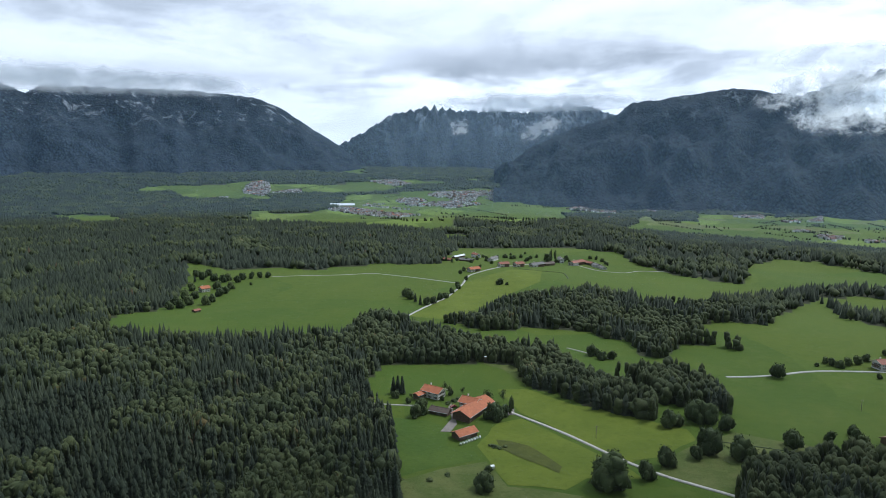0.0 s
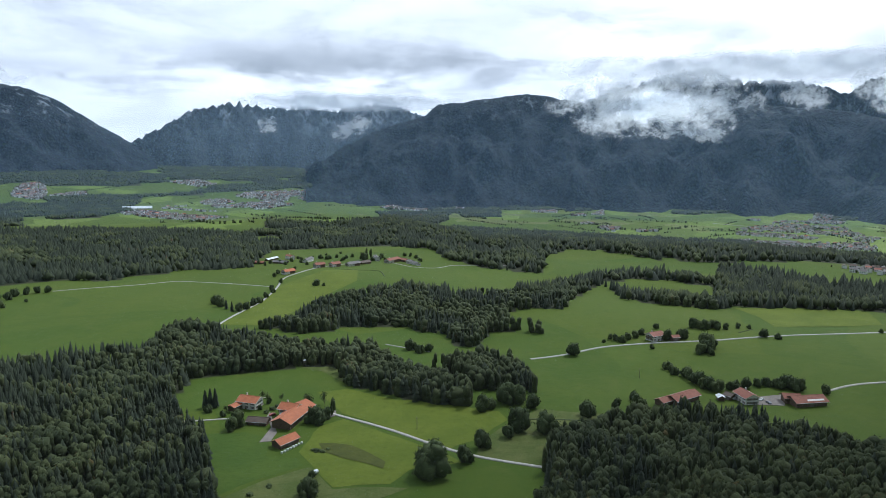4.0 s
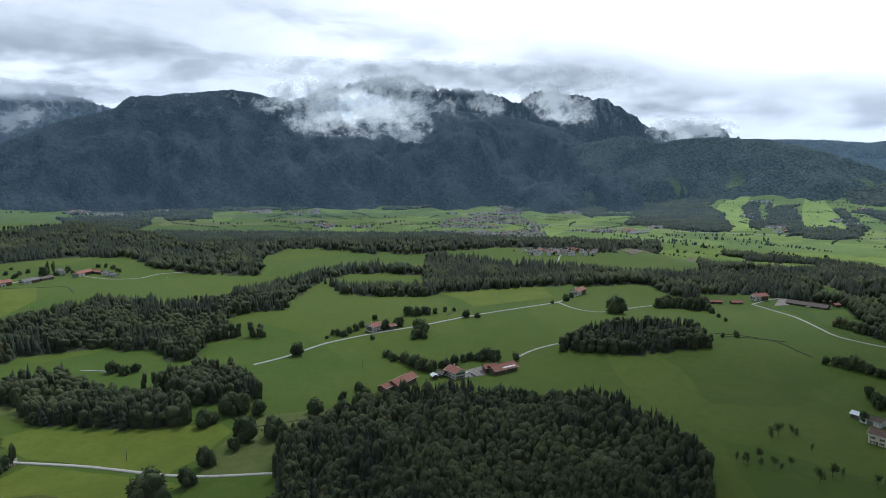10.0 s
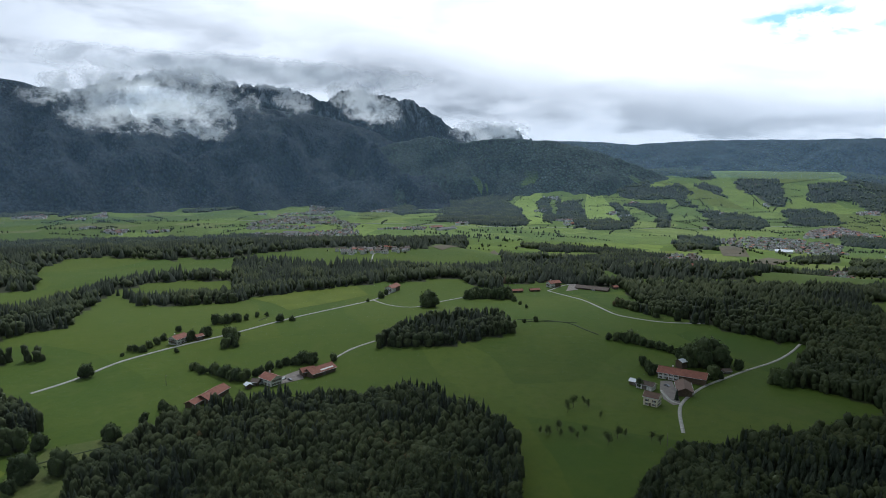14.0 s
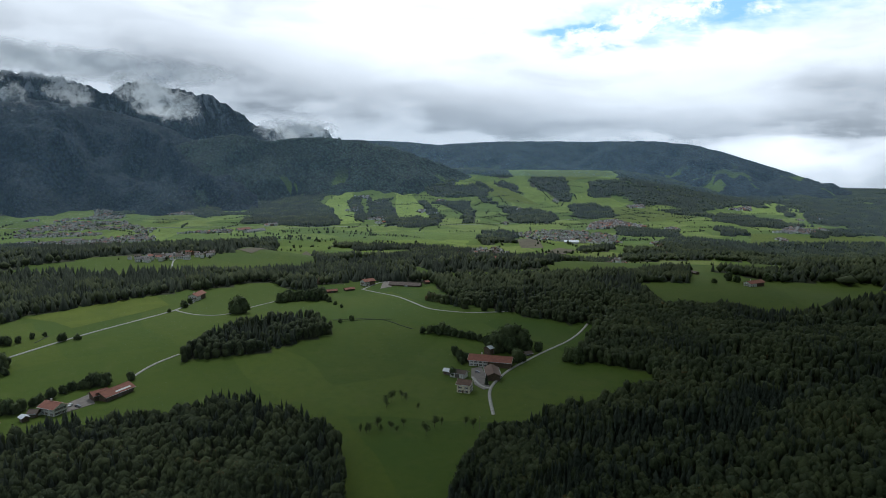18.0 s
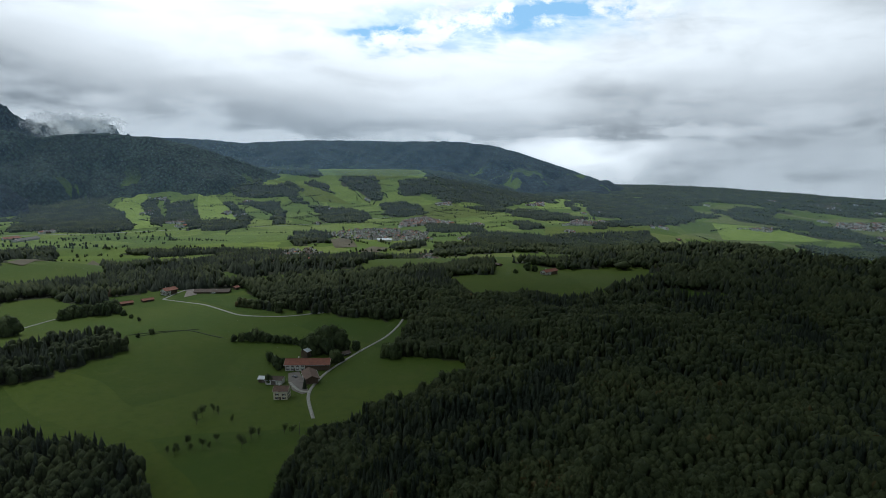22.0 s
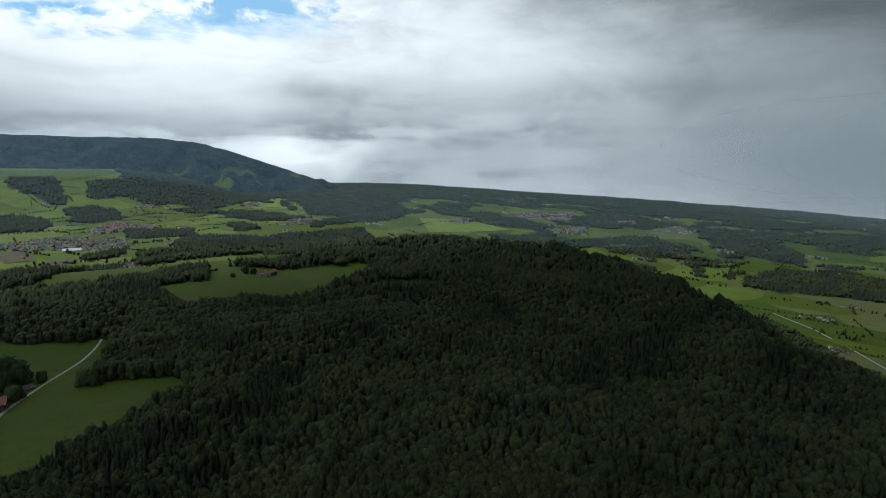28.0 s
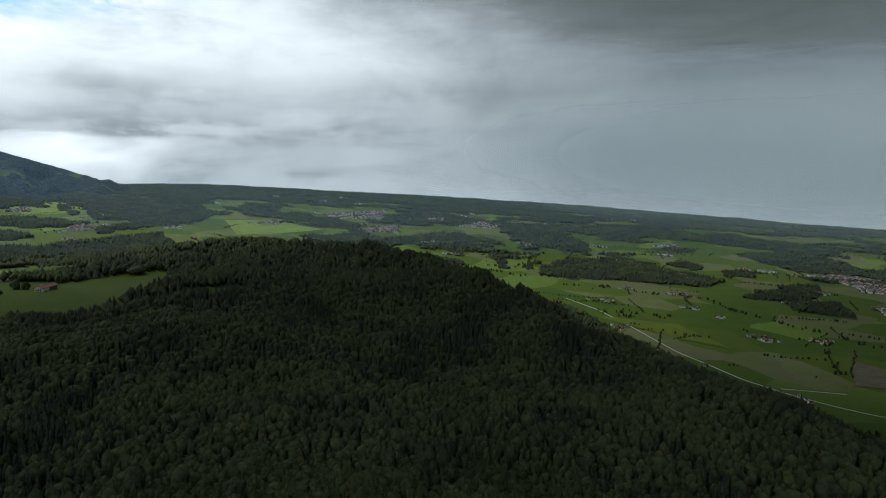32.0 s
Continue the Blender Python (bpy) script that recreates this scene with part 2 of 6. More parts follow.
# ---------------------------------------------------------------- land
def ss(v):
    v = np.clip(v, 0.0, 1.0)
    return v * v * (3 - 2 * v)


FLAT_R = np.linspace(0.0, 5200.0, 400)
TRUE_R = FLAT_R * (1.25 - 0.25 * ss((FLAT_R - 1200) / 3500))


def land(x, y):
    """Height of the ground: a plateau that falls away to wide valleys."""
    far = np.hypot(x, y)
    r = np.interp(far, TRUE_R, FLAT_R)
    k = far / np.maximum(r, 1e-6)
    x, y = x / np.maximum(k, 1e-6), y / np.maximum(k, 1e-6)
    b = np.degrees(np.arctan2(x, y))
    edge = np.interp(b, [-180, -120, -40, 12, 20, 58, 66, 100, 108, 120, 128, 134, 141, 149, 161, 171, 180],
                     [700, 1000, 1400, 1400, 950, 950, 750, 750, 900, 1000, 950, 800, 600, 420, 330, 250, 250])
    wide = np.interp(b, [-180, 110, 130, 171, 180], [500, 500, 450, 430, 450])
    south = np.interp(r, [0, 2000, 2700, 3600, 4900], [-60, -60, -60, -45, -30])
    gap = np.interp(r, [0, 1900, 2700, 3600, 4700], [-50, -50, -25, 55, 112])
    foot = np.interp(r, [0, 2300, 2700, 3600, 4900], [-62, -60, -40, 85, 110])
    fall = np.interp(r, [0, 700, 980, 1450, 2000, 2700, 3600, 4900], [0, 0, 0.01, 0.085, 0.225, 0.46, 0.73, 1.0])
    rim = np.interp(b, [98, 106, 127, 136, 150, 167, 180], [30, 16, -82, -123, -190, -271, -310])
    north = -200 + (rim + 200) * fall
    g = ss((b + 50) / 20) * ss((16 - b) / 14)
    f = ss((b - 58) / 14) * ss((104 - b) / 14)
    n = ss((b - 98) / 30)
    valley = south * (1 - g) * (1 - f) + gap * g + foot * f
    valley = valley * (1 - n) + north * n
    s = ss((r - edge) / wide)
    roll = 2.5 * np.sin(x / 95 + 0.6) * np.cos(y / 110) + 1.2 * np.sin(x / 41 + y / 57)
    hump = ss((b - 92) / 14) * ss((r - 150) / 200) * ss((1100 - r) / 300)
    roll = roll + hump * (6.5 * np.sin(x / 88 + 1.0) * np.sin(y / 61 + 0.4) + 3.0 * np.sin(x / 37 - y / 52))
    z = (roll - 1.0) * np.clip(r / 200, 0, 1) * (1 - 0.4 * s) + valley * s
    return 150.0 - np.where(far > 1.0, k, 1.25) * (120.0 - z)


def mesh_from(name, verts, faces, mats, smooth=False, tint=None, slots=None):
    me = bpy.data.meshes.new(name)
    me.from_pydata(verts, [], faces)
    for m in mats:
        me.materials.append(m)
    if slots is not None:
        me.polygons.foreach_set("material_index", slots)
    if smooth:
        me.polygons.foreach_set("use_smooth", [True] * len(me.polygons))
    if tint is not None:
        at = me.attributes.new("tint", "FLOAT", "POINT")
        at.data.foreach_set("value", tint)
    me.update()
    return me


def grid_faces(nu, nv, wrap=False):
    f = []
    for i in range(nu if wrap else nu - 1):
        j = (i + 1) % nu
        for q in range(nv - 1):
            f.append((i * nv + q, j * nv + q, j * nv + q + 1, i * nv + q + 1))
    return f


def make_ground():
    rings = np.concatenate([[0.0], np.geomspace(40, 4900, 170)])
    bears = np.radians(np.arange(0, 360, 0.6))
    B, R = np.meshgrid(bears, rings, indexing="ij")
    X, Y = R * np.sin(B), R * np.cos(B)
    v = np.stack([X, Y, land(X, Y)], -1).reshape(-1, 3)
    faces = [f[::-1] for f in grid_faces(len(bears), len(rings), True)]
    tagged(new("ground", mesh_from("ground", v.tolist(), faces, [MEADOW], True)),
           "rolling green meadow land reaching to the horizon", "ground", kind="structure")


make_ground()


def rough(px, py, scale, octaves=5, seed=0.0, ridged=False):
    """Fractal relief for arrays of places."""
    out = np.zeros(px.shape)
    flat = out.ravel()
    for i, (a, b) in enumerate(zip(px.ravel(), py.ravel())):
        s, amp, t = 1.0 / scale, 1.0, 0.0
        for _ in range(octaves):
            n = noise.noise((a * s + seed, b * s - seed, seed * 0.37))
            t += amp * (1 - 2 * abs(n) if ridged else n)
            s, amp = s * 2.1, amp * 0.5
        flat[i] = t
    return out


def mountain(label, mat, crest, r_base, r_top, spur=60.0, jag=10.0, power=1.15, seed=1.0, step=0.25, foot=-70):
    """One massif: bearings with the crest's angle of rise give the height of its skyline."""
    bb = [c[0] for c in crest]
    bears = np.arange(bb[0], bb[-1] + step / 2, step)
    top = EYE + r_top * np.tan(np.radians(np.interp(bears, bb, [c[1] for c in crest])))
    s = np.concatenate([np.linspace(0, 1, 46), [1.04, 1.10, 1.16]])
    B, S = np.meshgrid(np.radians(bears), s, indexing="ij")
    start = np.array([300 * noise.noise((a / 4.5, seed, 0.5)) + 90 * noise.noise((a / 1.2, seed, 4.5)) for a in bears])[:, None]
    R = r_base + start + (r_top - r_base - start) * S
    arc = B * r_top
    relief = rough(arc + R * 0.35, R * 0.7, 520.0, 6, seed, True) - 0.55
    fold = rough(arc - R * 0.4, R * 0.8, 230.0, 5, seed + 7.7)
    rise = np.clip(S, 0, 1) ** power
    belly = np.clip(S, 0, 1) * (1 - np.clip(S, 0, 1)) * 4
    low = np.minimum(foot, land(R * np.sin(B), R * np.cos(B)) - 20)
    Z = low + (top[:, None] - low) * rise + spur * belly * relief * 0.6 + spur * 0.35 * belly * fold
    crag = rough(arc, R, 60.0, 4, seed + 3.1, True) - 0.6
    Z += jag * crag * np.clip(S * 1.5 - 0.4, 0.05, 1)
    Z -= np.clip(S - 1, 0, 1) * 1500
    R = R - spur * 0.5 * belly * fold
    v = np.stack([R * np.sin(B), R * np.cos(B), Z], -1).reshape(-1, 3)
    faces = [f[::-1] for f in grid_faces(len(bears), len(s))]
    ob = new("mountain", mesh_from("mountain", v.tolist(), faces, [mat], True))
    return tagged(ob, label, "mountain", "mountains round the valley", "structure")


# Blue of the distant haze is mixed into the mountains' wood colours
SLOPE_FAR = mountain_material("hazy_far_slope", (0.023, 0.033, 0.048), (0.22, 0.24, 0.26), 430, 0.45)
SLOPE_NEAR = mountain_material("hazy_wooded_slope", (0.022, 0.032, 0.044), (0.20, 0.22, 0.23), 450, 0.3)
SLOPE_CRAG = mountain_material("hazy_limestone_crags", (0.050, 0.066, 0.082), (0.24, 0.27, 0.30), 410, 0.8)
# lighter wood colour, holding the sunshine on this hill
SLOPE_HILL = mountain_material("sunlit_wooded_hill", (0.042, 0.060, 0.054), (0.16, 0.18, 0.17), 330, 0.3, 60.0)
SLOPE_LONG = mountain_material("hazy_wooded_ridge", (0.034, 0.048, 0.058), (0.16, 0.18, 0.17), 600, 0.2, 95.0)
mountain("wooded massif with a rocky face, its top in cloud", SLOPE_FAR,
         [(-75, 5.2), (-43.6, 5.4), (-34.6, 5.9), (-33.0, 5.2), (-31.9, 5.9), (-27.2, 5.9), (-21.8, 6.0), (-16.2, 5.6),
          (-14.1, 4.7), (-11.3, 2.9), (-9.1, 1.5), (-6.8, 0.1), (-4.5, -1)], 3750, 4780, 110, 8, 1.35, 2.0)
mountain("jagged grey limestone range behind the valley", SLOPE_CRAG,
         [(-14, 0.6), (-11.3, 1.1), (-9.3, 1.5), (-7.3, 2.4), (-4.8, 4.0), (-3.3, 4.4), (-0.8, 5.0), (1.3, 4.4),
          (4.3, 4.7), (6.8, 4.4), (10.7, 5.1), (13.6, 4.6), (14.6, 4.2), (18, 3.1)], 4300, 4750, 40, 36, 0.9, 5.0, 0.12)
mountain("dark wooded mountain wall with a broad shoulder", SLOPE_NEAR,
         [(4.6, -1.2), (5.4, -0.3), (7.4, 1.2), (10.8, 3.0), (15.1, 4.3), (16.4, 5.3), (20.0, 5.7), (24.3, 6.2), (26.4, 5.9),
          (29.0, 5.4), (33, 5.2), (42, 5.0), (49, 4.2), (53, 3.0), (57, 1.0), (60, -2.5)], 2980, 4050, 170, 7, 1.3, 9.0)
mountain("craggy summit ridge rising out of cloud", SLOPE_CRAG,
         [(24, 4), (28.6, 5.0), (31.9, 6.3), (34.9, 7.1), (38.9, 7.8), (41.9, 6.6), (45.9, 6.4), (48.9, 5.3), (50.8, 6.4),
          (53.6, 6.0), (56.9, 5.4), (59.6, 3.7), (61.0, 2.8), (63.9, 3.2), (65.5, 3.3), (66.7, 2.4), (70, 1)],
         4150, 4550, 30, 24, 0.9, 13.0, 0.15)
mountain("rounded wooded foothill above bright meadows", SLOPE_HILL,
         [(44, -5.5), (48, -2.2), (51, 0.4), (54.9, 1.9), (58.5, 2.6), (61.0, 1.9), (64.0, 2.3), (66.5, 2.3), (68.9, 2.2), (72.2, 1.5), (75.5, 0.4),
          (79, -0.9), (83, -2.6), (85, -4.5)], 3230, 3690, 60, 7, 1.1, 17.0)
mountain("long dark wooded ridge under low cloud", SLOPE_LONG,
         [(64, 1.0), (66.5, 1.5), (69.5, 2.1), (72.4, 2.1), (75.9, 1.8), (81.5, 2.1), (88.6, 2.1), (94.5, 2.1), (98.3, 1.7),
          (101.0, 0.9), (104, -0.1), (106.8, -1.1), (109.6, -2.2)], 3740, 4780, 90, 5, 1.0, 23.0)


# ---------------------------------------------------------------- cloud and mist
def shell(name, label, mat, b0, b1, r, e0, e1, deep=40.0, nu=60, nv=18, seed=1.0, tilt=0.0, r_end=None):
    """A curved sheet between two bearings, lumpy for vapour on the mountain side, smooth for haze and rain."""
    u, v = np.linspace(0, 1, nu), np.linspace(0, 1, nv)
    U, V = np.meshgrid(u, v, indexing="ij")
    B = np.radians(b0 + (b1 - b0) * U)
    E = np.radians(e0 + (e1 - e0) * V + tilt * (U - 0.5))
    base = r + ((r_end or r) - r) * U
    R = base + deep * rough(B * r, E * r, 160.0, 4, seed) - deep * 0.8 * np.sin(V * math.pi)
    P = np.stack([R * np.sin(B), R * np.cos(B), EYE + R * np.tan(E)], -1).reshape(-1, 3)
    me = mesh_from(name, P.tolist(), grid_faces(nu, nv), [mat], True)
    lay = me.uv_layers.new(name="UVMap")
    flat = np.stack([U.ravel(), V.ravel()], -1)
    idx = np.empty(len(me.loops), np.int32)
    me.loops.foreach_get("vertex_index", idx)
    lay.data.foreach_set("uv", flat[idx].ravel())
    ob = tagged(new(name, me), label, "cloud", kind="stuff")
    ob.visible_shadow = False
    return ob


MIST = cloud_material("white_mist", (0.62, 0.64, 0.66), 0.93, 0.0085, (0.48, 0.49, 0.50), 2.6, 12.0, 0.80, 0.15)
WISP = cloud_material("thin_mist", (0.60, 0.62, 0.64), 0.60, 0.016, (0.44, 0.45, 0.46), 2.8, 11.0, 0.85, 0.15)
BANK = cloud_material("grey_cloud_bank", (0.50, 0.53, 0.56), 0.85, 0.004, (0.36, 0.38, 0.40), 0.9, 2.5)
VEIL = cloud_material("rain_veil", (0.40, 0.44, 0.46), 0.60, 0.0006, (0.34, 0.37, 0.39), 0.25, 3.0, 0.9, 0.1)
# Distance haze, put in as blue see-through sheets
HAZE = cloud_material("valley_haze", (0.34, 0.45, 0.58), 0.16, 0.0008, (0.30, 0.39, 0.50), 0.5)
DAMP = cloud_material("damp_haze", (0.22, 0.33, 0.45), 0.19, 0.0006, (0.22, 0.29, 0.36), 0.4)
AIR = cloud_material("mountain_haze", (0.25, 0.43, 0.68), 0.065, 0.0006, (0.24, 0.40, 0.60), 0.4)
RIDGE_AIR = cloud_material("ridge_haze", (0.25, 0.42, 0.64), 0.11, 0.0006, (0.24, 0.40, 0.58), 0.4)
# Pale sheet close to the eye, added to lift the dark tones
LIFT_SHEET = cloud_material("tone_lift_sheet", (0.38, 0.41, 0.38), 0.014, 0.0006, (0.36, 0.38, 0.35), 0.4)
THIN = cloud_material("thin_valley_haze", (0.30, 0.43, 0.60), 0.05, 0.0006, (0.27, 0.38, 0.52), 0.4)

shell("mist_bank", "thick white cloud drifting along the mountain side", MIST, 25.0, 45.0, 3420, 1.6, 8.4, 60, 70, 26, 3.0)
shell("mist_bank", "white cloud tatters below the summit ridge", MIST, 31.0, 40.0, 3380, 3.2, 6.6, 50, 50, 20, 31.0)
shell("mist_wisp", "thin white wisp of mist on the slope", WISP, 44.2, 48.5, 3700, 4.0, 6.9, 30, 30, 16, 5.0, -1.0)
shell("mist_bank", "white mist filling a gully below the crags", MIST, 48.6, 56.5, 3750, 3.2, 7.4, 40, 50, 20, 7.0, -2.6)
shell("mist_bank", "low white cloud behind the wooded hill", MIST, 59.0, 68.0, 4250, 1.6, 4.2, 40, 50, 16, 11.0)
shell("mist_wisp", "wisp of mist on the limestone range", WISP, 6.4, 11.0, 4250, 2.0, 4.6, 25, 30, 16, 15.0, 1.4)
shell("mist_wisp", "wisp of mist on the limestone range", WISP, 0.4, 2.6, 4250, 2.4, 4.4, 25, 20, 16, 16.0)
shell("mist_wisp", "small cloud tatter on the dark mountain", WISP, 38.0, 41.0, 3300, 1.6, 3.4, 25, 24, 14, 17.0)
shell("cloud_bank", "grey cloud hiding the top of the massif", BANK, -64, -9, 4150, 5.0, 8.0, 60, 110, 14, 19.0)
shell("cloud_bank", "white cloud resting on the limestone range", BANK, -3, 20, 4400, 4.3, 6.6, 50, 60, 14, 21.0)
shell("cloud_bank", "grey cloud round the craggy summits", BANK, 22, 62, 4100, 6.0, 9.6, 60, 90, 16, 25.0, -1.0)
shell("haze", "pale blue haze sheet in the gap between the mountains", HAZE, -15, 24, 4285, -2.6, 7.4, 10, 40, 12, 27.0)
shell("haze", "thin blue haze sheet before the mountains", AIR, -100, 118, 2640, -12, 12, 1, 90, 12, 28.0)
shell("haze", "blue haze sheet before the long ridge", RIDGE_AIR, 54, 116, 3697, -9, 8, 1, 60, 12, 39.0)
shell("haze", "faint pale sheet added to lift the dark tones", LIFT_SHEET, -90, 110, 180, -62, 40, 1, 60, 20, 40.0)
shell("haze", "thin blue haze sheet over the valley", THIN, -110, 180, 1900, -16, 13, 1, 90, 12, 29.0)
shell("haze", "blue grey haze sheet over the rainy lowland", DAMP, 90, 205, 2700, -11, 6, 1, 90, 12, 31.0)
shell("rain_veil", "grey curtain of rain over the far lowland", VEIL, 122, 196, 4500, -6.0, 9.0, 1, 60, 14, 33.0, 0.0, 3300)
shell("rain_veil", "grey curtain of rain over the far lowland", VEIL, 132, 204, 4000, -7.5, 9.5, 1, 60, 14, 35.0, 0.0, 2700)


def rain_cloud():
    """The dark rain cloud that trails away with the shower, spread unseen overhead to shade the wooded ridge."""
    step = 45.0
    xs, ys = np.arange(-900, 2500, step), np.arange(-4650, 1000, step)
    X, Y = np.meshgrid(xs, ys, indexing="ij")
    # overhead spread, mostly out of view, sized to shade the near woods
    d1 = ((X - 540) / 980) ** 2 + ((Y + 385) / 1000) ** 2
    d2 = ((X - 430) / 1150) ** 2 + ((Y + 2350) / 2300) ** 2
    ragged = rough(X, Y, 500.0, 4, 41.0)
    cover = 1.08 - np.minimum(d1, d2) + 0.14 * ragged
    # thin unseen skirt, added to dim the near meadows
    thin = 1.0 - ((X - 900) / 850) ** 2 - ((Y - 50) / 850) ** 2 + 0.14 * ragged
    Z = EYE + 430 + 9 * rough(X, Y, 260.0, 4, 43.0) - 20 * np.clip(cover, 0, 1)
    v = np.stack([X, Y, Z], -1).reshape(-1, 3)
    ok = (np.maximum(cover, thin) > 0.0).ravel()
    faces = [f for f in grid_faces(len(xs), len(ys)) if all(ok[i] for i in f)]
    me = mesh_from("rain_cloud", v.tolist(), faces, [], True)
    lay = me.uv_layers.new(name="UVMap")
    edge = np.maximum(np.clip(cover / 1.15, 0, 1) * 0.5 * np.clip((3500 - np.hypot(X, Y)) / 2500, 0, 1), np.clip(thin / 0.5, 0, 1) * 0.10).ravel()
    idx = np.empty(len(me.loops), np.int32)
    me.loops.foreach_get("vertex_index", idx)
    lay.data.foreach_set("uv", np.stack([edge[idx], np.full(len(idx), 0.5)], -1).ravel())
    me.materials.append(cloud_material("rain_cloud_vapour", (0.30, 0.33, 0.36), 0.97, 0.0025, (0.105, 0.117, 0.123), 0.5))
    tagged(new("rain_cloud", me), "dark grey rain cloud, its unseen overhead part added to shade the ridge", "cloud", kind="stuff")


rain_cloud()


def inside(poly, px, py):
    ok = np.zeros(px.shape, bool)
    n = len(poly)
    for i in range(n):
        (x0, y0), (x1, y1) = poly[i], poly[(i + 1) % n]
        if y0 == y1:
            continue
        c = ((y0 > py) != (y1 > py)) & (px < (x1 - x0) * (py - y0) / (y1 - y0) + x0)
        ok ^= c
    return ok


def conifer_shape(tiers, seg, rng):
    """Unit spruce: stacked ragged skirts of drooping boughs."""
    v, f = [], []
    for i in range(tiers):
        a = i / tiers
        zt, zb = min(1.0, 1.0 - a * 0.86 + 0.02), 1.0 - (a + 1.55 / tiers) * 0.90
        rad = 0.10 + 0.90 * (a + 1.0 / tiers) ** 0.72
        v.append((rng.uniform(-.02, .02), rng.uniform(-.02, .02), zt))
        top, n = len(v) - 1, seg * 2
        turn = rng.uniform(0, 6.3)
        for q in range(n):
            w = turn + q * 2 * math.pi / n
            rr = rad * (1.0 if q % 2 else 0.74) * rng.uniform(0.8, 1.12)
            v.append((rr * math.cos(w), rr * math.sin(w), max(0.0, zb + (0.0 if q % 2 else 0.035) + rng.uniform(-.02, .02))))
        for q in range(n):
            f.append((top, top + 1 + q, top + 1 + (q + 1) % n))
    return np.array(v), np.array(f)


def ball(sub):
    bm = bmesh.new()
    bmesh.ops.create_icosphere(bm, subdivisions=sub, radius=1)
    v = np.array([p.co[:] for p in bm.verts])
    f = np.array([[q.index for q in g.verts] for g in bm.faces])
    bm.free()
    return v, f


def broadleaf_shape(lumps, sub, tufts, rng, skirt=0):
    """Unit crown: several ragged clumps with loose leaf tufts at their rims, and gaps between."""
    vs, fs, at = [], [], 0
    bv, bf = ball(sub)
    for i in range(lumps + skirt):
        w, h = rng.uniform(0, 6.3), rng.uniform(0.30, 0.80)
        off = 0.0 if i == 0 else rng.uniform(0.25, 0.62) * (1.15 - abs(h - 0.5))
        c = np.array([off * math.cos(w), off * math.sin(w), 0.62 if i == 0 else h])
        s = 0.52 if i == 0 else rng.uniform(0.26, 0.42)
        if i >= lumps:
            c, s = np.array([0.2 * math.cos(w), 0.2 * math.sin(w), 0.24]), 0.60
        k = 1 + 0.30 * rng.uniform(-1, 1, len(bv))
        p = bv * k[:, None] * s * np.array([1, 1, 0.72]) + c
        p[:, 2] = np.clip(p[:, 2], 0.02, 1.0)
        vs.append(p)
        fs.append(bf + at)
        at += len(p)
    tri = np.concatenate(vs)[np.concatenate(fs)]
    for _ in range(tufts):
        a, b, c = tri[rng.integers(len(tri))]
        m = rng.dirichlet((1, 1, 1))
        p = (a * m[0] + b * m[1] + c * m[2])
        p = p + (p - (0, 0, 0.5)) * rng.uniform(0.0, 0.16)
        vs.append(p + rng.normal(0, 1, (3, 3)) * np.array([0.13, 0.13, 0.05]))
        fs.append(np.array([[at, at + 1, at + 2]]))
        at += 3
    return np.concatenate(vs), np.concatenate(fs)


def octa(rng, squeeze):
    """Smallest far crown: an uneven double pyramid."""
    v = np.array([(1, 0, .45), (0, 1, .4), (-1, 0, .5), (0, -1, .42), (0, 0, 1.0), (0, 0, 0.0)], float)
    v[:4, :2] *= rng.uniform(0.75, 1.15, (4, 1)) * squeeze
    v[4, :2] = rng.uniform(-.3, .3, 2) * squeeze
    return v, np.array([(0, 1, 4), (1, 2, 4), (2, 3, 4), (3, 0, 4), (1, 0, 5), (2, 1, 5), (3, 2, 5), (0, 3, 5)])


def dressed(shape, tufts, rng):
    """Adds a shade of its own to every tuft and bough."""
    v, f = shape
    d = rng.normal(-0.06, 0.15, len(v))
    if tufts:
        d[-3 * tufts:] = np.repeat(rng.normal(0.08, 0.24, tufts), 3)
    return v, f, d


shape_rng = np.random.default_rng(4)
SPRUCE = [[dressed(conifer_shape(8, 5, shape_rng), 0, shape_rng) for _ in range(6)], [dressed(conifer_shape(4, 4, shape_rng), 0, shape_rng) for _ in range(5)],
          [dressed(conifer_shape(2, 4, shape_rng), 0, shape_rng) for _ in range(4)], [dressed(conifer_shape(1, 4, shape_rng), 0, shape_rng) for _ in range(4)]]
BEECH = [[dressed(broadleaf_shape(6, 1, 110, shape_rng, 1), 110, shape_rng) for _ in range(7)],
         [dressed(broadleaf_shape(2, 1, 26, shape_rng, 1), 26, shape_rng) for _ in range(6)],
         [dressed(broadleaf_shape(1, 1, 8, shape_rng, 1), 8, shape_rng) for _ in range(5)], [dressed(octa(shape_rng, 0.8), 0, shape_rng) for _ in range(5)]]


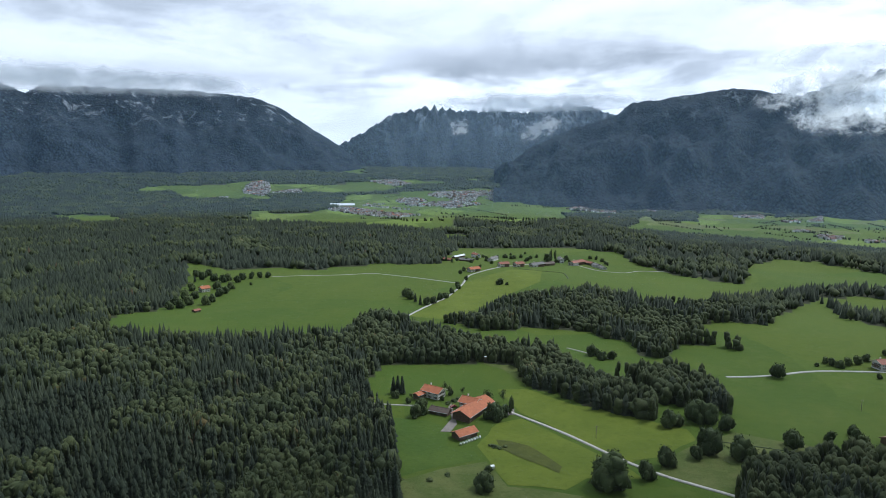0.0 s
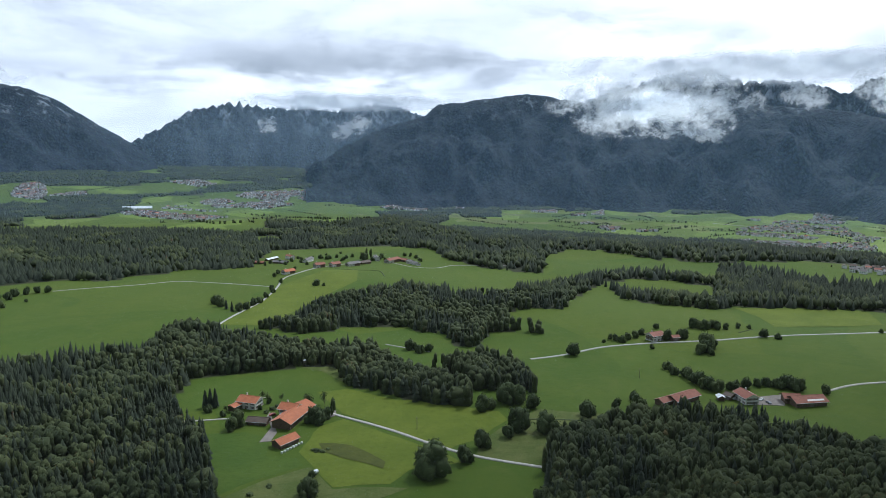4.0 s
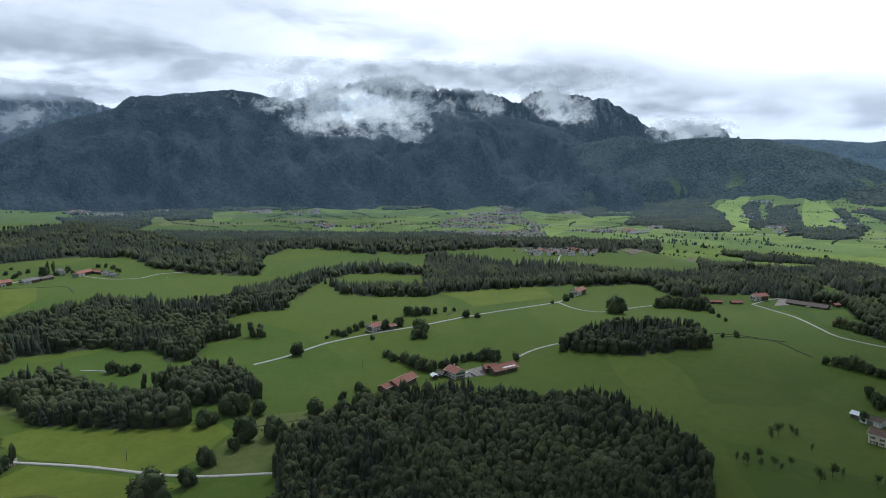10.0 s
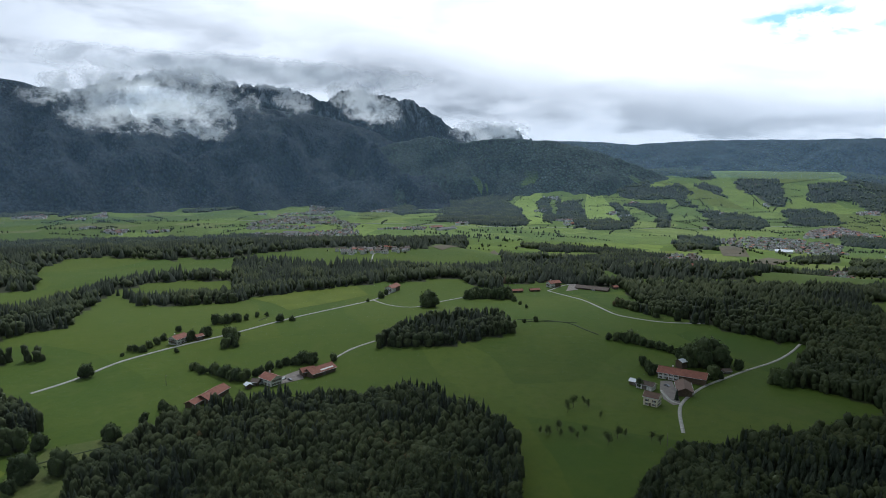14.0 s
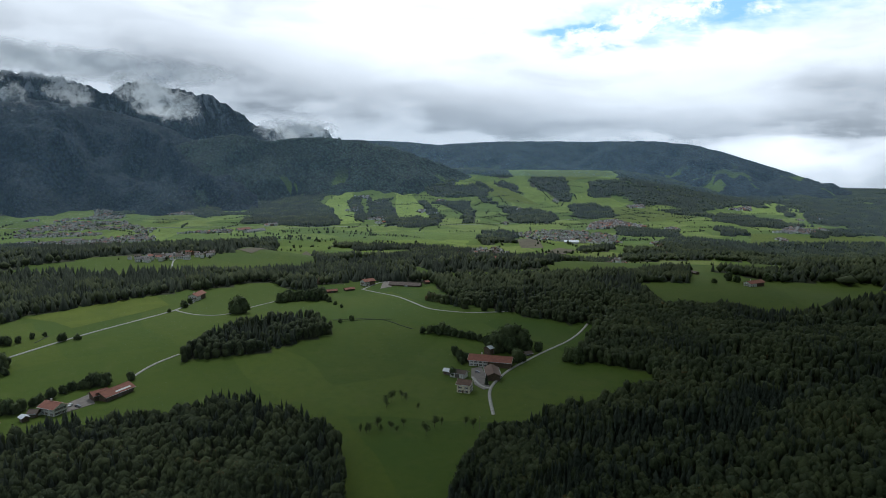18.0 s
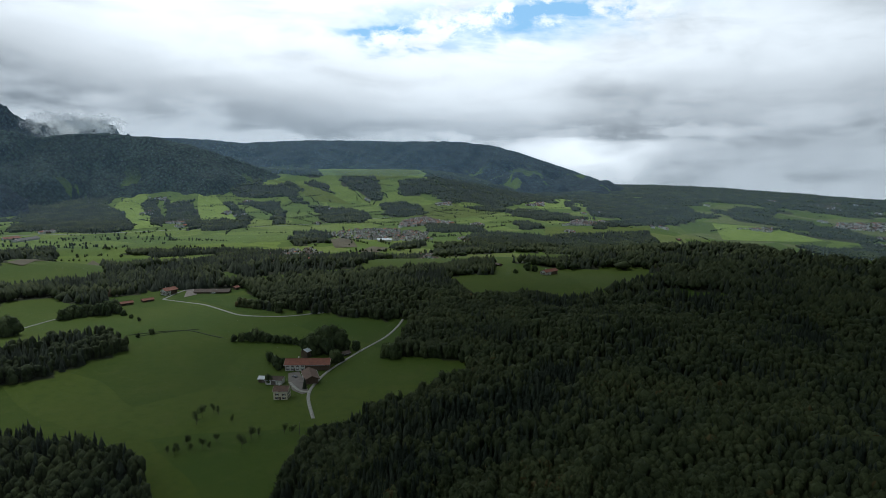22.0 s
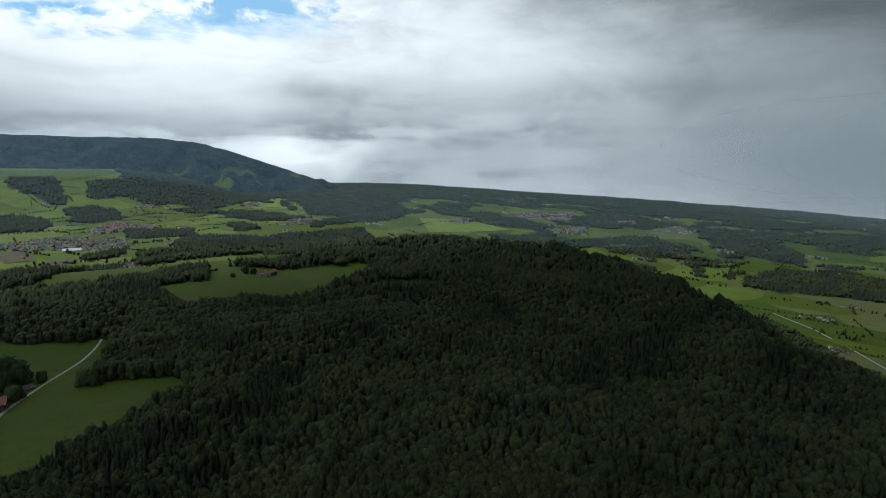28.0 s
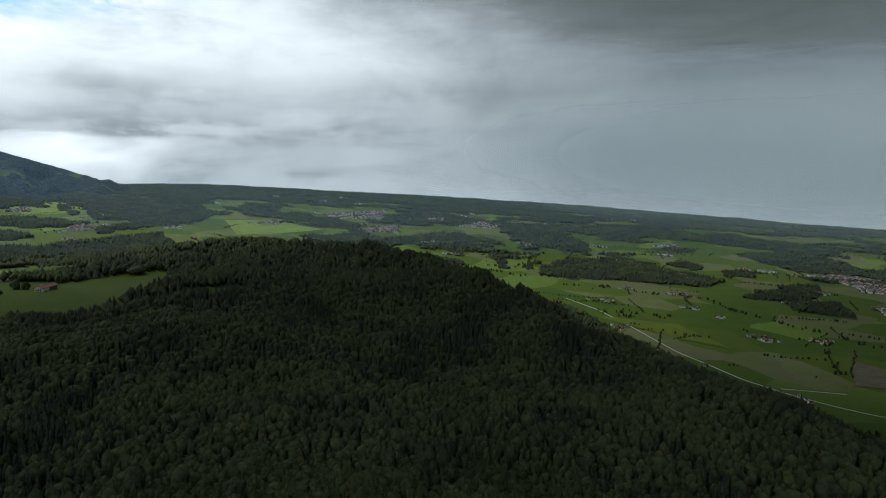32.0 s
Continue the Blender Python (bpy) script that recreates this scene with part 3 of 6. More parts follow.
class Wood:
    """Gathers trees into one mesh with a tint for each tree."""

    def __init__(self):
        self.rows = []

    def tree(self, kind, lod, x, y, z, rad, high, turn, tint):
        self.rows.append((kind, lod, x, y, z, rad, high, turn, tint))

    def finish(self, name, label, category):
        if not self.rows:
            return None
        a = np.array(self.rows)
        V, F, T, S, at = [], [], [], [], 0
        pick = (a[:, 7] * 997).astype(int)
        for slot, sort in enumerate((SPRUCE, BEECH)):
            for lod, shapes in enumerate(sort):
                for i, (v, f, d) in enumerate(shapes):
                    q = a[(a[:, 0] == slot) & (a[:, 1] == lod) & (pick % len(shapes) == i)]
                    if not len(q):
                        continue
                    c, s = np.cos(q[:, 7])[:, None] * q[:, 5:6], np.sin(q[:, 7])[:, None] * q[:, 5:6]
                    p = np.stack([q[:, 2:3] + c * v[:, 0] - s * v[:, 1], q[:, 3:4] + s * v[:, 0] + c * v[:, 1], q[:, 4:5] + q[:, 6:7] * v[:, 2]], -1)
                    V.append(p.reshape(-1, 3))
                    F.append((f[None] + (at + np.arange(len(q)) * len(v))[:, None, None]).reshape(-1, 3))
                    T.append(np.clip(q[:, 8:9] + d[None], 0, 1).ravel())
                    S.append(np.full(len(q) * len(f), slot))
                    at += len(q) * len(v)
        v, f = np.concatenate(V), np.concatenate(F)
        me = bpy.data.meshes.new(name)
        me.vertices.add(len(v))
        me.vertices.foreach_set("co", v.ravel())
        me.loops.add(f.size)
        me.loops.foreach_set("vertex_index", f.ravel().astype(np.int32))
        me.polygons.add(len(f))
        me.polygons.foreach_set("loop_start", np.arange(0, f.size, 3, dtype=np.int32))
        me.materials.append(CONIFER)
        me.materials.append(BROADLEAF)
        me.polygons.foreach_set("material_index", np.concatenate(S).astype(np.int32))
        me.polygons.foreach_set("use_smooth", np.ones(len(f), bool))
        me.attributes.new("tint", "FLOAT", "POINT").data.foreach_set("value", np.concatenate(T))
        me.update(calc_edges=True)
        return tagged(new(name, me), label, category, kind="stuff")


def drift(px, py, size, z):
    """Smooth noise at many places."""
    return np.array([noise.noise((a / size, b / size, z)) for a, b in zip(px, py)])


def plant(name_label, polys, holes, spacing, rng, leafy=0.3, high=(13.5, 17.5)):
    """Fills polygons with trees, finer near the camera."""
    wood = Wood()
    xs = [p[0] for q in polys for p in q]
    ys = [p[1] for q in polys for p in q]
    gx, gy = np.meshgrid(np.arange(min(xs), max(xs) + spacing, spacing), np.arange(min(ys), max(ys) + spacing, spacing))
    px = (gx + rng.uniform(-.42, .42, gx.shape) * spacing).ravel()
    py = (gy + rng.uniform(-.42, .42, gx.shape) * spacing).ravel()
    r, b = np.hypot(px, py), np.degrees(np.arctan2(px, py))
    share = np.clip(1.0 - (r - 330) / 800, 0.22, 1.0) if spacing < 7 else np.ones(r.shape)
    ok = (r > 190) & (b > -44) & (b < 176) & (r < 4800) & (rng.uniform(0, 1, px.shape) < share)
    px, py, r, share = px[ok], py[ok], r[ok], share[ok]
    sway, swell = (3.0, 14.0) if spacing < 7 else (spacing * 3.4, spacing * 6.0)
    ok = np.zeros(px.shape, bool)
    for q in polys:
        x0, x1, y0, y1 = min(p[0] for p in q) - 60, max(p[0] for p in q) + 60, min(p[1] for p in q) - 60, max(p[1] for p in q) + 60
        near = (px > x0) & (px < x1) & (py > y0) & (py < y1)
        wx = px[near] + sway * drift(px[near], py[near], swell, 1.7)
        wy = py[near] + sway * drift(px[near], py[near], swell, 9.2)
        ok[near] |= inside(q, wx, wy)
        WOODED.append((q, holes))
    for q in holes:
        ok &= ~inside(q, px, py)
    px, py, r, share = px[ok], py[ok], r[ok], share[ok]
    n = len(px)
    patch = drift(px, py, 70, 3.3) * 0.9 + drift(px, py, 25, 8.3) * 0.5
    broad = patch + rng.uniform(-.35, .35, n) > 0.50 - 0.85 * leafy
    lod = np.digitize(r, (290, 440, 720))
    tint = np.clip(0.12 + 0.65 * rng.beta(2, 2.4, n) + 0.30 * patch + 0.55 * drift(px, py, 38, 6.2), 0, 1)
    size = rng.uniform(*high, n) * (1 + 0.30 * drift(px, py, 55, 5.1) + 0.34 * drift(px, py, 17, 2.4))
    wide = np.minimum(1.75, share ** -0.40) * max(0.80, spacing / 5.6)
    rad = np.where(broad, rng.uniform(4.2, 6.0, n), rng.uniform(2.9, 3.9, n)) * wide * np.exp(rng.normal(0, 0.29, n))
    size = np.where(broad, size * 0.76 + 1, size * rng.uniform(.76, .97, n))
    wood.rows = np.stack([broad, lod, px, py, land(px, py) - 0.8, rad, size, rng.uniform(0, 6.3, n), tint], -1).tolist()
    return wood.finish("forest", name_label, "forest")


WOODED = []
wood_rng = np.random.default_rng(11)


def forest(spot, leafy):
    words = ("dense dark green spruce forest with few broadleaf trees" if leafy < 0.4 else
             "dense mixed wood of dark spruces and broadleaf trees")
    return plant(words, [spot], HOLES, 4.2, wood_rng, leafy)


def far_wood(spot):
    far_off = min(math.hypot(*p) for p in spot)
    plant("dark distant woodland on the valley floor", [spot], [], 7.0 if far_off < 1700 else (9.5 if far_off < 2700 else 13.0), wood_rng, leafy=0.35)


def tree_row(line):
    rng = wood_rng
    wood = Wood()
    for (x0, y0), (x1, y1) in zip(line, line[1:]):
        d = math.hypot(x1 - x0, y1 - y0)
        for i in range(max(1, int(d / 11))):
            if rng.uniform() < 0.22:
                continue
            t = rng.uniform()
            x, y = x0 + (x1 - x0) * t + rng.normal(0, 4), y0 + (y1 - y0) * t + rng.normal(0, 4)
            s = rng.uniform(0.7, 1.25)
            wood.tree(1, 1 if math.hypot(x, y) < 1300 else 2, x, y, float(land(x, y)) - 0.5, 4.2 * s, 8.5 * s, rng.uniform(0, 6.3), rng.beta(2, 3))
    wood.finish("tree_row", "row of dark green field trees and bushes", "trees")


def loose_trees(sectors, rng):
    """Field trees along the boundaries of the far meadows, in broken rows and small clumps."""
    wood = Wood()
    for b0, b1, r0, r1, n in sectors:
        for _ in range(n):
            b, r = radians(rng.uniform(b0, b1)), r0 + (r1 - r0) * rng.uniform() ** 0.8
            x, y = r * math.sin(b), r * math.cos(b)
            run = rng.integers(1, 4) if rng.uniform() < 0.5 else rng.integers(6, 20)
            way = 0.45 + 1.57 * rng.integers(0, 2) + rng.normal(0, .25) + 0.8 * noise.noise((x / 600, y / 600, 6.6))
            for _ in range(run):
                gap = rng.uniform(6, 17)
                x, y = x + gap * math.cos(way) + rng.normal(0, 1.5), y + gap * math.sin(way) + rng.normal(0, 1.5)
                s = rng.uniform(0.55, 1.1)
                wood.tree(1, 3, x, y, float(land(x, y)) - 0.5, 4.4 * s, 8.5 * s, rng.uniform(0, 6.3), rng.beta(2, 3))
    wood.finish("field_trees", "broken rows of field trees on the far valley meadows", "trees")


def strewn_woods(count, b0, b1, r0, r1, rng):
    """Irregular woodland patches over the far lowland, long across the view."""
    for _ in range(count):
        b, r = radians(rng.uniform(b0, b1)), r0 + (r1 - r0) * rng.uniform() ** 0.7
        cx, cy, n = r * math.sin(b), r * math.cos(b), 12
        la, lb = rng.uniform(60, 280) * r / 3000, rng.uniform(30, 100) * r / 3000
        ca, sa = math.cos(-b + rng.normal(0, .3)), math.sin(-b + rng.normal(0, .3))
        spot = []
        for i in range(n):
            w, k = 2 * math.pi * i / n, rng.uniform(0.55, 1.1)
            u, v = la * k * math.cos(w), lb * k * math.sin(w)
            spot.append((cx + ca * u - sa * v, cy + sa * u + ca * v))
        plant("dark distant woodland on the far lowland", [spot], [], 16.0, rng, leafy=0.35)


CLEARING_A = [(825, -40), (810, -65), (755, -90), (810, -165), (785, -250), (870, -310), (820, -335), (905, -365), (920, -260), (885, -205), (835, -140), (845, -100)]
CLEARING_B = [(805, -115), (830, -180), (795, -235), (735, -260), (790, -320), (840, -365), (875, -365), (895, -290), (915, -245), (975, -175), (1015, -150)]
CLEARING_C = [(725, -245), (710, -290), (720, -310), (665, -360), (645, -350), (665, -310), (690, -280)]
CLEARING_D = [(970, 0), (905, -55), (980, -125), (985, -165), (990, -280), (1685, -385), (1585, -200), (1530, -70)]
CLEARING_E = [(-5, 1290), (55, 1285), (50, 1400), (5, 1395)]
CLEARING_F = [(595, 745), (630, 735), (690, 800), (640, 855)]
CLEARING_H = [(800, -45), (695, -80), (740, -145), (720, -215), (730, -255), (925, -325), (920, -260), (865, -180), (835, -110)]
CLEARING_I = [(340, 51), (348, 26), (374, 10), (393, -7), (415, -30), (426, -45), (483, -46), (493, -9), (503, 15), (549, 20), (584, 6), (602, -5), (631, 2), (603, 20), (527, 46), (441, 66)]
CLEARING_G = [(542, 290), (680, 320), (690, 220), (638, 83), (636, 125), (785, 205), (770, 295), (730, 340)]
HOLES = [CLEARING_A, CLEARING_B, CLEARING_C, CLEARING_D, CLEARING_E, CLEARING_F, CLEARING_H, CLEARING_I, CLEARING_G]
forest([(-14, 222), (-20, 284), (-32, 369), (-45, 393), (-52, 411), (-59, 476), (-76, 537), (-91, 536), (-125, 536), (-215, 513), (-288, 526), (-329, 601), (-290, 655), (-340, 820), (-405, 980), (-315, 910), (-265, 930), (-185, 910), (-160, 950), (-85, 970), (-5, 955), (-15, 1030), (-30, 1435), (-205, 1575), (-520, 1630), (-1410, 2285), (-2275, 2330), (-277, 222)], leafy=0.3)
forest([(-53, 441), (-41, 470), (30, 475), (53, 469), (60, 422), (82, 401), (99, 378), (127, 363), (131, 366), (131, 392), (120, 420), (95, 475), (95, 508), (55, 509), (28, 531), (-19, 549), (-52, 608), (-78, 590), (-91, 536), (-76, 537), (-59, 476)], leafy=0.8)
forest([(5, 1175), (100, 1165), (230, 1160), (305, 1070), (300, 950), (330, 870), (380, 815), (390, 805), (450, 915), (485, 980), (550, 1025), (600, 990), (640, 870), (1225, 1680), (1005, 1800), (835, 1935), (740, 2070), (695, 2165), (280, 1445), (100, 1495), (-20, 1435)], leafy=0.45)
forest([(0, 592), (42, 565), (83, 581), (123, 583), (166, 538), (163, 498), (179, 492), (207, 531), (231, 532), (256, 516), (249, 506), (226, 545), (261, 599), (310, 582), (335, 620), (420, 705), (435, 710), (405, 615), (430, 570), (465, 540), (490, 560), (435, 650), (420, 710), (490, 730), (560, 650), (570, 705), (515, 770), (425, 750), (360, 715), (275, 660), (230, 670), (180, 730), (130, 725), (63, 669), (35, 613)], leafy=0.68)
forest([(129, 459), (135, 406), (147, 387), (179, 374), (179, 374), (187, 403), (190, 438), (171, 458), (148, 441), (126, 440)], leafy=0.75)
forest([(465, 540), (495, 545), (635, 475), (670, 440), (750, 420), (710, 385), (670, 305), (755, 310), (790, 225), (950, 275), (1000, 355), (825, 415), (725, 490), (665, 570), (635, 665), (590, 685)], leafy=0.55)
forest([(104, 202), (128, 254), (151, 295), (177, 301), (208, 311), (253, 295), (282, 285), (287, 263), (316, 228), (342, 207), (330, 194), (308, 152), (299, 135), (290, 125), (233, 99)], leafy=0.88)
forest([(406, 304), (427, 277), (452, 253), (485, 239), (515, 223), (510, 224), (545, 255), (541, 284), (492, 305), (444, 311), (413, 308)], leafy=0.95)
forest([(215, 52), (256, 57), (306, 55), (331, 48), (346, 28), (373, 13), (392, -21), (422, -49), (479, -61), (469, -44), (467, -8), (488, 18), (589, -9), (609, 2), (620, 46), (634, 88), (636, 125), (705, 230), (780, 255), (855, 110), (895, -40), (1005, -125), (1900, -535), (2265, -910)], leafy=1.0)
forest([(1780, -85), (1755, -325), (1935, -555), (2285, -940), (1040, -640), (965, -700), (910, -725), (1930, -1770), (1610, -1775), (485, -585), (425, -560), (1010, -1525), (850, -1445), (680, -1320), (450, -1215), (290, -1160), (145, -1075), (-2, -337), (-18, -226), (83, -86), (153, -19), (273, -2)], leafy=0.92)
forest([(30, 1555), (260, 1435), (695, 2020), (555, 1110), (665, 920), (660, 830), (870, 750), (900, 670), (955, 600), (1565, 840), (1720, 935), (1585, 1050), (955, 825), (1410, 1505), (1140, 1700), (1005, 1840), (730, 2115), (180, 1585), (35, 1720)], leafy=0.4)
forest([(1240, 1445), (890, 905), (885, 750), (955, 795), (1385, 1405), (1365, 1590)], leafy=0.3)
forest([(895, 420), (985, 400), (1540, 495), (1555, 380), (1510, 65), (1695, -280), (2190, -880), (2455, -985), (2165, -605), (1895, -385), (1620, -70), (915, 70), (835, 205), (1475, 690)], leafy=0.3)
forest([(700, 695), (760, 580), (820, 480), (850, 395), (850, 275), (775, 250), (775, 360), (720, 425), (640, 490), (555, 570), (490, 575), (685, 790), (700, 750)], leafy=0.3)
forest([(224, 26), (260, 27), (292, 10), (298, -12), (220, -15)], leafy=0.3)
forest([(255, 45), (335, 40), (345, 15), (385, -15), (330, -30), (270, -20)], leafy=0.6)
forest([(-80, 960), (-5, 945), (25, 1140), (30, 1415), (-55, 1415), (-45, 1030)], leafy=0.3)
far_wood([(-1100, 3910), (-815, 4055), (-470, 3900), (-435, 3605), (-635, 3470), (-960, 3415)])
far_wood([(-530, 4420), (-280, 4840), (65, 4850), (495, 4820), (405, 3915), (50, 3630), (-215, 3715), (-410, 3675)])
far_wood([(-860, 3145), (-650, 3220), (-490, 3120), (-480, 2755), (-555, 2530), (-690, 2520)])
far_wood([(-260, 3415), (-75, 3485), (50, 3430), (-75, 3345)])
far_wood([(-2240, 2290), (-1235, 2345), (-550, 1725), (-800, 2580), (-455, 2730), (-530, 2875), (-925, 2990), (-1195, 2935), (-1335, 3065), (-1615, 2975), (-2740, 2815)])
far_wood([(-2800, 2875), (-1995, 2835), (-1480, 3025), (-1520, 3145), (-1165, 3380), (-885, 3750), (-815, 4055), (-1035, 4080), (-1260, 4345), (-765, 4640), (-515, 4300), (-490, 3795), (-280, 3710), (-15, 3670), (325, 3780), (540, 4820), (-620, 4810), (-1190, 4700), (-2240, 4300), (-3375, 3480)])
far_wood([(-615, 3060), (-470, 3180), (-250, 3270), (45, 3395), (325, 3455), (390, 3790), (-200, 3465), (-280, 3295), (-645, 3205)])
far_wood([(400, 3290), (565, 3135), (855, 3100), (1120, 3075), (1305, 3500), (705, 3640)])
far_wood([(530, 2725), (350, 1720), (750, 2400), (820, 2625), (735, 2750)])
far_wood([(845, 2490), (990, 2460), (1170, 2905), (1150, 3075), (925, 2810)])
far_wood([(1605, 2595), (1780, 2645), (1885, 2665), (1965, 2970), (1785, 2890)])
far_wood([(1180, 3405), (1520, 3145), (1910, 2850), (2375, 2630), (2645, 2455), (2800, 2260), (3030, 2090), (3095, 2680), (1790, 3705)])
far_wood([(2475, 1860), (2230, 1520), (2620, 1680), (2925, 1690), (3295, 2010), (2925, 2200)])
far_wood([(2060, 1270), (2380, 1395), (2790, 1555), (2965, 1535), (3085, 1435), (3105, 1350), (2900, 1345), (2665, 1155), (2460, 1055), (2145, 1005), (2230, 1170)])
far_wood([(3115, 1885), (2625, 1550), (2345, 1360), (2095, 1135), (2090, 975), (2170, 920), (2420, 1050), (2595, 1180), (2855, 1325), (3015, 1355), (3330, 1545), (4170, 2470)])
far_wood([(2985, 1205), (3015, 1170), (2735, 1040), (2495, 925), (2225, 850), (2470, 970), (2730, 1095)])
far_wood([(3005, 1115), (3010, 1085), (2720, 950), (2360, 835), (2410, 885)])
far_wood([(2960, 1060), (3030, 1005), (2740, 885), (2235, 715), (2150, 715), (2425, 840), (2715, 960)])
far_wood([(2450, 775), (2545, 720), (2395, 605), (2245, 555), (2130, 645), (2200, 700)])
far_wood([(3000, 850), (3020, 810), (2590, 630), (2375, 570), (2365, 590), (2785, 740)])
far_wood([(3235, 970), (3300, 920), (3170, 835), (3140, 710), (3195, 515), (3350, 545), (3465, 620), (3410, 675), (3355, 790), (3490, 920), (3450, 970)])
far_wood([(3665, 965), (3605, 815), (3435, 735), (3355, 790), (3435, 890)])
far_wood([(3005, 770), (3070, 695), (3075, 605), (2705, 510), (2370, 450), (2365, 485), (2690, 550), (2875, 650)])
far_wood([(3135, 590), (3155, 505), (3035, 460), (3070, 520)])
far_wood([(4065, 920), (4355, 780), (3765, 505), (3620, 470), (3650, 620), (3670, 795)])
far_wood([(3480, 545), (3315, 425), (3255, 360), (3440, 415), (3530, 505)])
far_wood([(2990, 440), (2960, 365), (2760, 305), (2805, 385)])
far_wood([(2750, 355), (2935, 300), (2815, 185), (2630, 140), (2425, 160), (2395, 275), (2480, 330)])
far_wood([(3635, 375), (3670, 170), (3350, 120), (3135, 115), (3145, 170), (3335, 240), (3475, 340)])
far_wood([(3540, 40), (3660, -110), (3530, -200), (3365, -245), (3265, -210), (3315, -135), (3230, -20), (3295, 20)])
far_wood([(4020, -120), (4840, -305), (4345, -345), (3625, -350), (3375, -275), (3600, -200), (3705, -130)])
far_wood([(4835, -385), (4790, -760), (4755, -945), (3740, -1005), (3325, -745), (3260, -620), (2975, -460), (3175, -335), (3115, -230), (3245, -130), (3485, -340)])
far_wood([(3005, -270), (3010, -465), (2780, -520), (2825, -440), (2905, -285)])
far_wood([(2300, -85), (2315, -175), (2240, -280), (2080, -275), (2090, -210), (2095, -90)])
far_wood([(1925, -185), (2045, -255), (2005, -345), (2020, -445), (1855, -425), (1755, -305), (1750, -205), (1810, -180)])
far_wood([(2435, -430), (2455, -500), (2270, -515), (2200, -415)])
far_wood([(2960, -540), (2890, -650), (2710, -755), (2705, -830), (2570, -675), (2545, -535), (2665, -475)])
far_wood([(3410, -760), (3435, -820), (3255, -785), (3240, -740)])
far_wood([(3355, -850), (3310, -890), (2980, -850), (2935, -805)])
far_wood([(3985, -1095), (3820, -1165), (3430, -1125), (3360, -1220), (3545, -1405), (2890, -1155), (2775, -975), (2785, -855), (3085, -900), (3265, -1000), (3555, -1010)])
far_wood([(2500, -765), (2685, -945), (2695, -1080), (2615, -1045), (2505, -885), (2375, -735)])
far_wood([(2135, -710), (2240, -775), (2340, -940), (2215, -890), (2070, -695)])
far_wood([(1995, 355), (2110, 320), (2095, 255), (1805, 215), (1820, 255), (1740, 300)])
far_wood([(1700, 40), (1805, -15), (1815, -65), (1700, -50), (1655, 25)])
far_wood([(1620, 715), (1665, 670), (1680, 540), (1695, 380), (1610, 300), (1535, 345), (1540, 435), (1625, 490), (1560, 600)])
far_wood([(3045, 110), (3120, 5), (2945, -85), (2765, -105), (2675, -20), (2695, 70)])
far_wood([(2195, -1785), (2160, -1980), (2130, -2180), (2020, -2220), (1865, -2285), (1720, -2190), (1850, -2185), (1960, -2080), (2050, -1880)])
far_wood([(1935, -2015), (1870, -2020), (1755, -1930), (1670, -1855), (1740, -1865), (1860, -1945)])
far_wood([(1610, -1970), (1525, -1940), (1410, -1820), (1435, -1810)])
far_wood([(1420, -1895), (1460, -2050), (1410, -2020), (1370, -1875)])
far_wood([(1300, -1815), (1375, -2030), (1405, -2185), (1315, -2225), (1210, -2315), (995, -2285), (795, -2275), (810, -2120), (930, -2020), (1060, -1960), (1175, -1865)])
far_wood([(1325, -2305), (1315, -2420), (1165, -2375), (1095, -2365), (1210, -2230)])
far_wood([(1075, -2420), (1075, -2525), (965, -2465), (945, -2360)])
far_wood([(865, -2415), (795, -2540), (755, -2420), (820, -2320)])
far_wood([(650, -2005), (650, -2145), (600, -2235), (550, -2410), (495, -2210), (535, -2060), (605, -2005)])
far_wood([(640, -2290), (575, -2450), (540, -2355), (590, -2210)])
far_wood([(540, -2030), (435, -2150), (340, -2000), (495, -1965)])
far_wood([(995, -2950), (865, -3175), (655, -3160), (405, -2765), (715, -2710), (895, -2845)])
far_wood([(1350, -3240), (1170, -3375), (945, -3460), (755, -3615), (670, -3240), (1000, -3165), (1240, -3145)])
far_wood([(2155, -2685), (1985, -2810), (1795, -2760), (1625, -2615), (1505, -2535), (1390, -2345), (1570, -2310), (1750, -2345), (1965, -2490)])
far_wood([(2075, -2825), (1900, -2995), (1735, -2915), (1895, -2785)])
far_wood([(1625, -2985), (1610, -3375), (1435, -3625), (1195, -3760), (1320, -3790), (1570, -3645), (1695, -3230)])
far_wood([(2830, -2500), (2645, -2650), (2375, -2705), (2195, -2680), (2330, -2560), (2585, -2455)])
far_wood([(3010, -3020), (2855, -3485), (2565, -3430), (2525, -3030), (2710, -2820)])
far_wood([(2485, -3265), (2155, -3395), (1960, -3295), (2130, -3065)])
far_wood([(2290, -3840), (2030, -3715), (1830, -3485), (1940, -3360)])
far_wood([(2510, -1915), (2365, -1925), (2240, -1810), (2295, -1750)])
far_wood([(2945, -1860), (2775, -1930), (2615, -2000), (2510, -1990), (2505, -1840), (2615, -1785)])
far_wood([(3155, -1565), (3035, -1775), (2780, -1895), (2685, -1760), (2880, -1615)])
far_wood([(3700, -1215), (3390, -1350), (3165, -1475), (2895, -1405), (2655, -1180), (2600, -1035), (2810, -965), (3115, -970), (3575, -1060)])
far_wood([(3505, -1430), (3425, -1595), (3250, -1580), (3230, -1410)])
far_wood([(4655, -1345), (4200, -1490), (3800, -1585), (3460, -1790), (3375, -1610), (3505, -1400), (3810, -1255)])
far_wood([(4570, -1625), (4440, -1945), (4105, -2220), (3700, -2525), (3475, -2655), (3515, -2310), (3715, -1925), (4085, -1710)])
far_wood([(3610, -2110), (3455, -2360), (3270, -2495), (3230, -2205)])
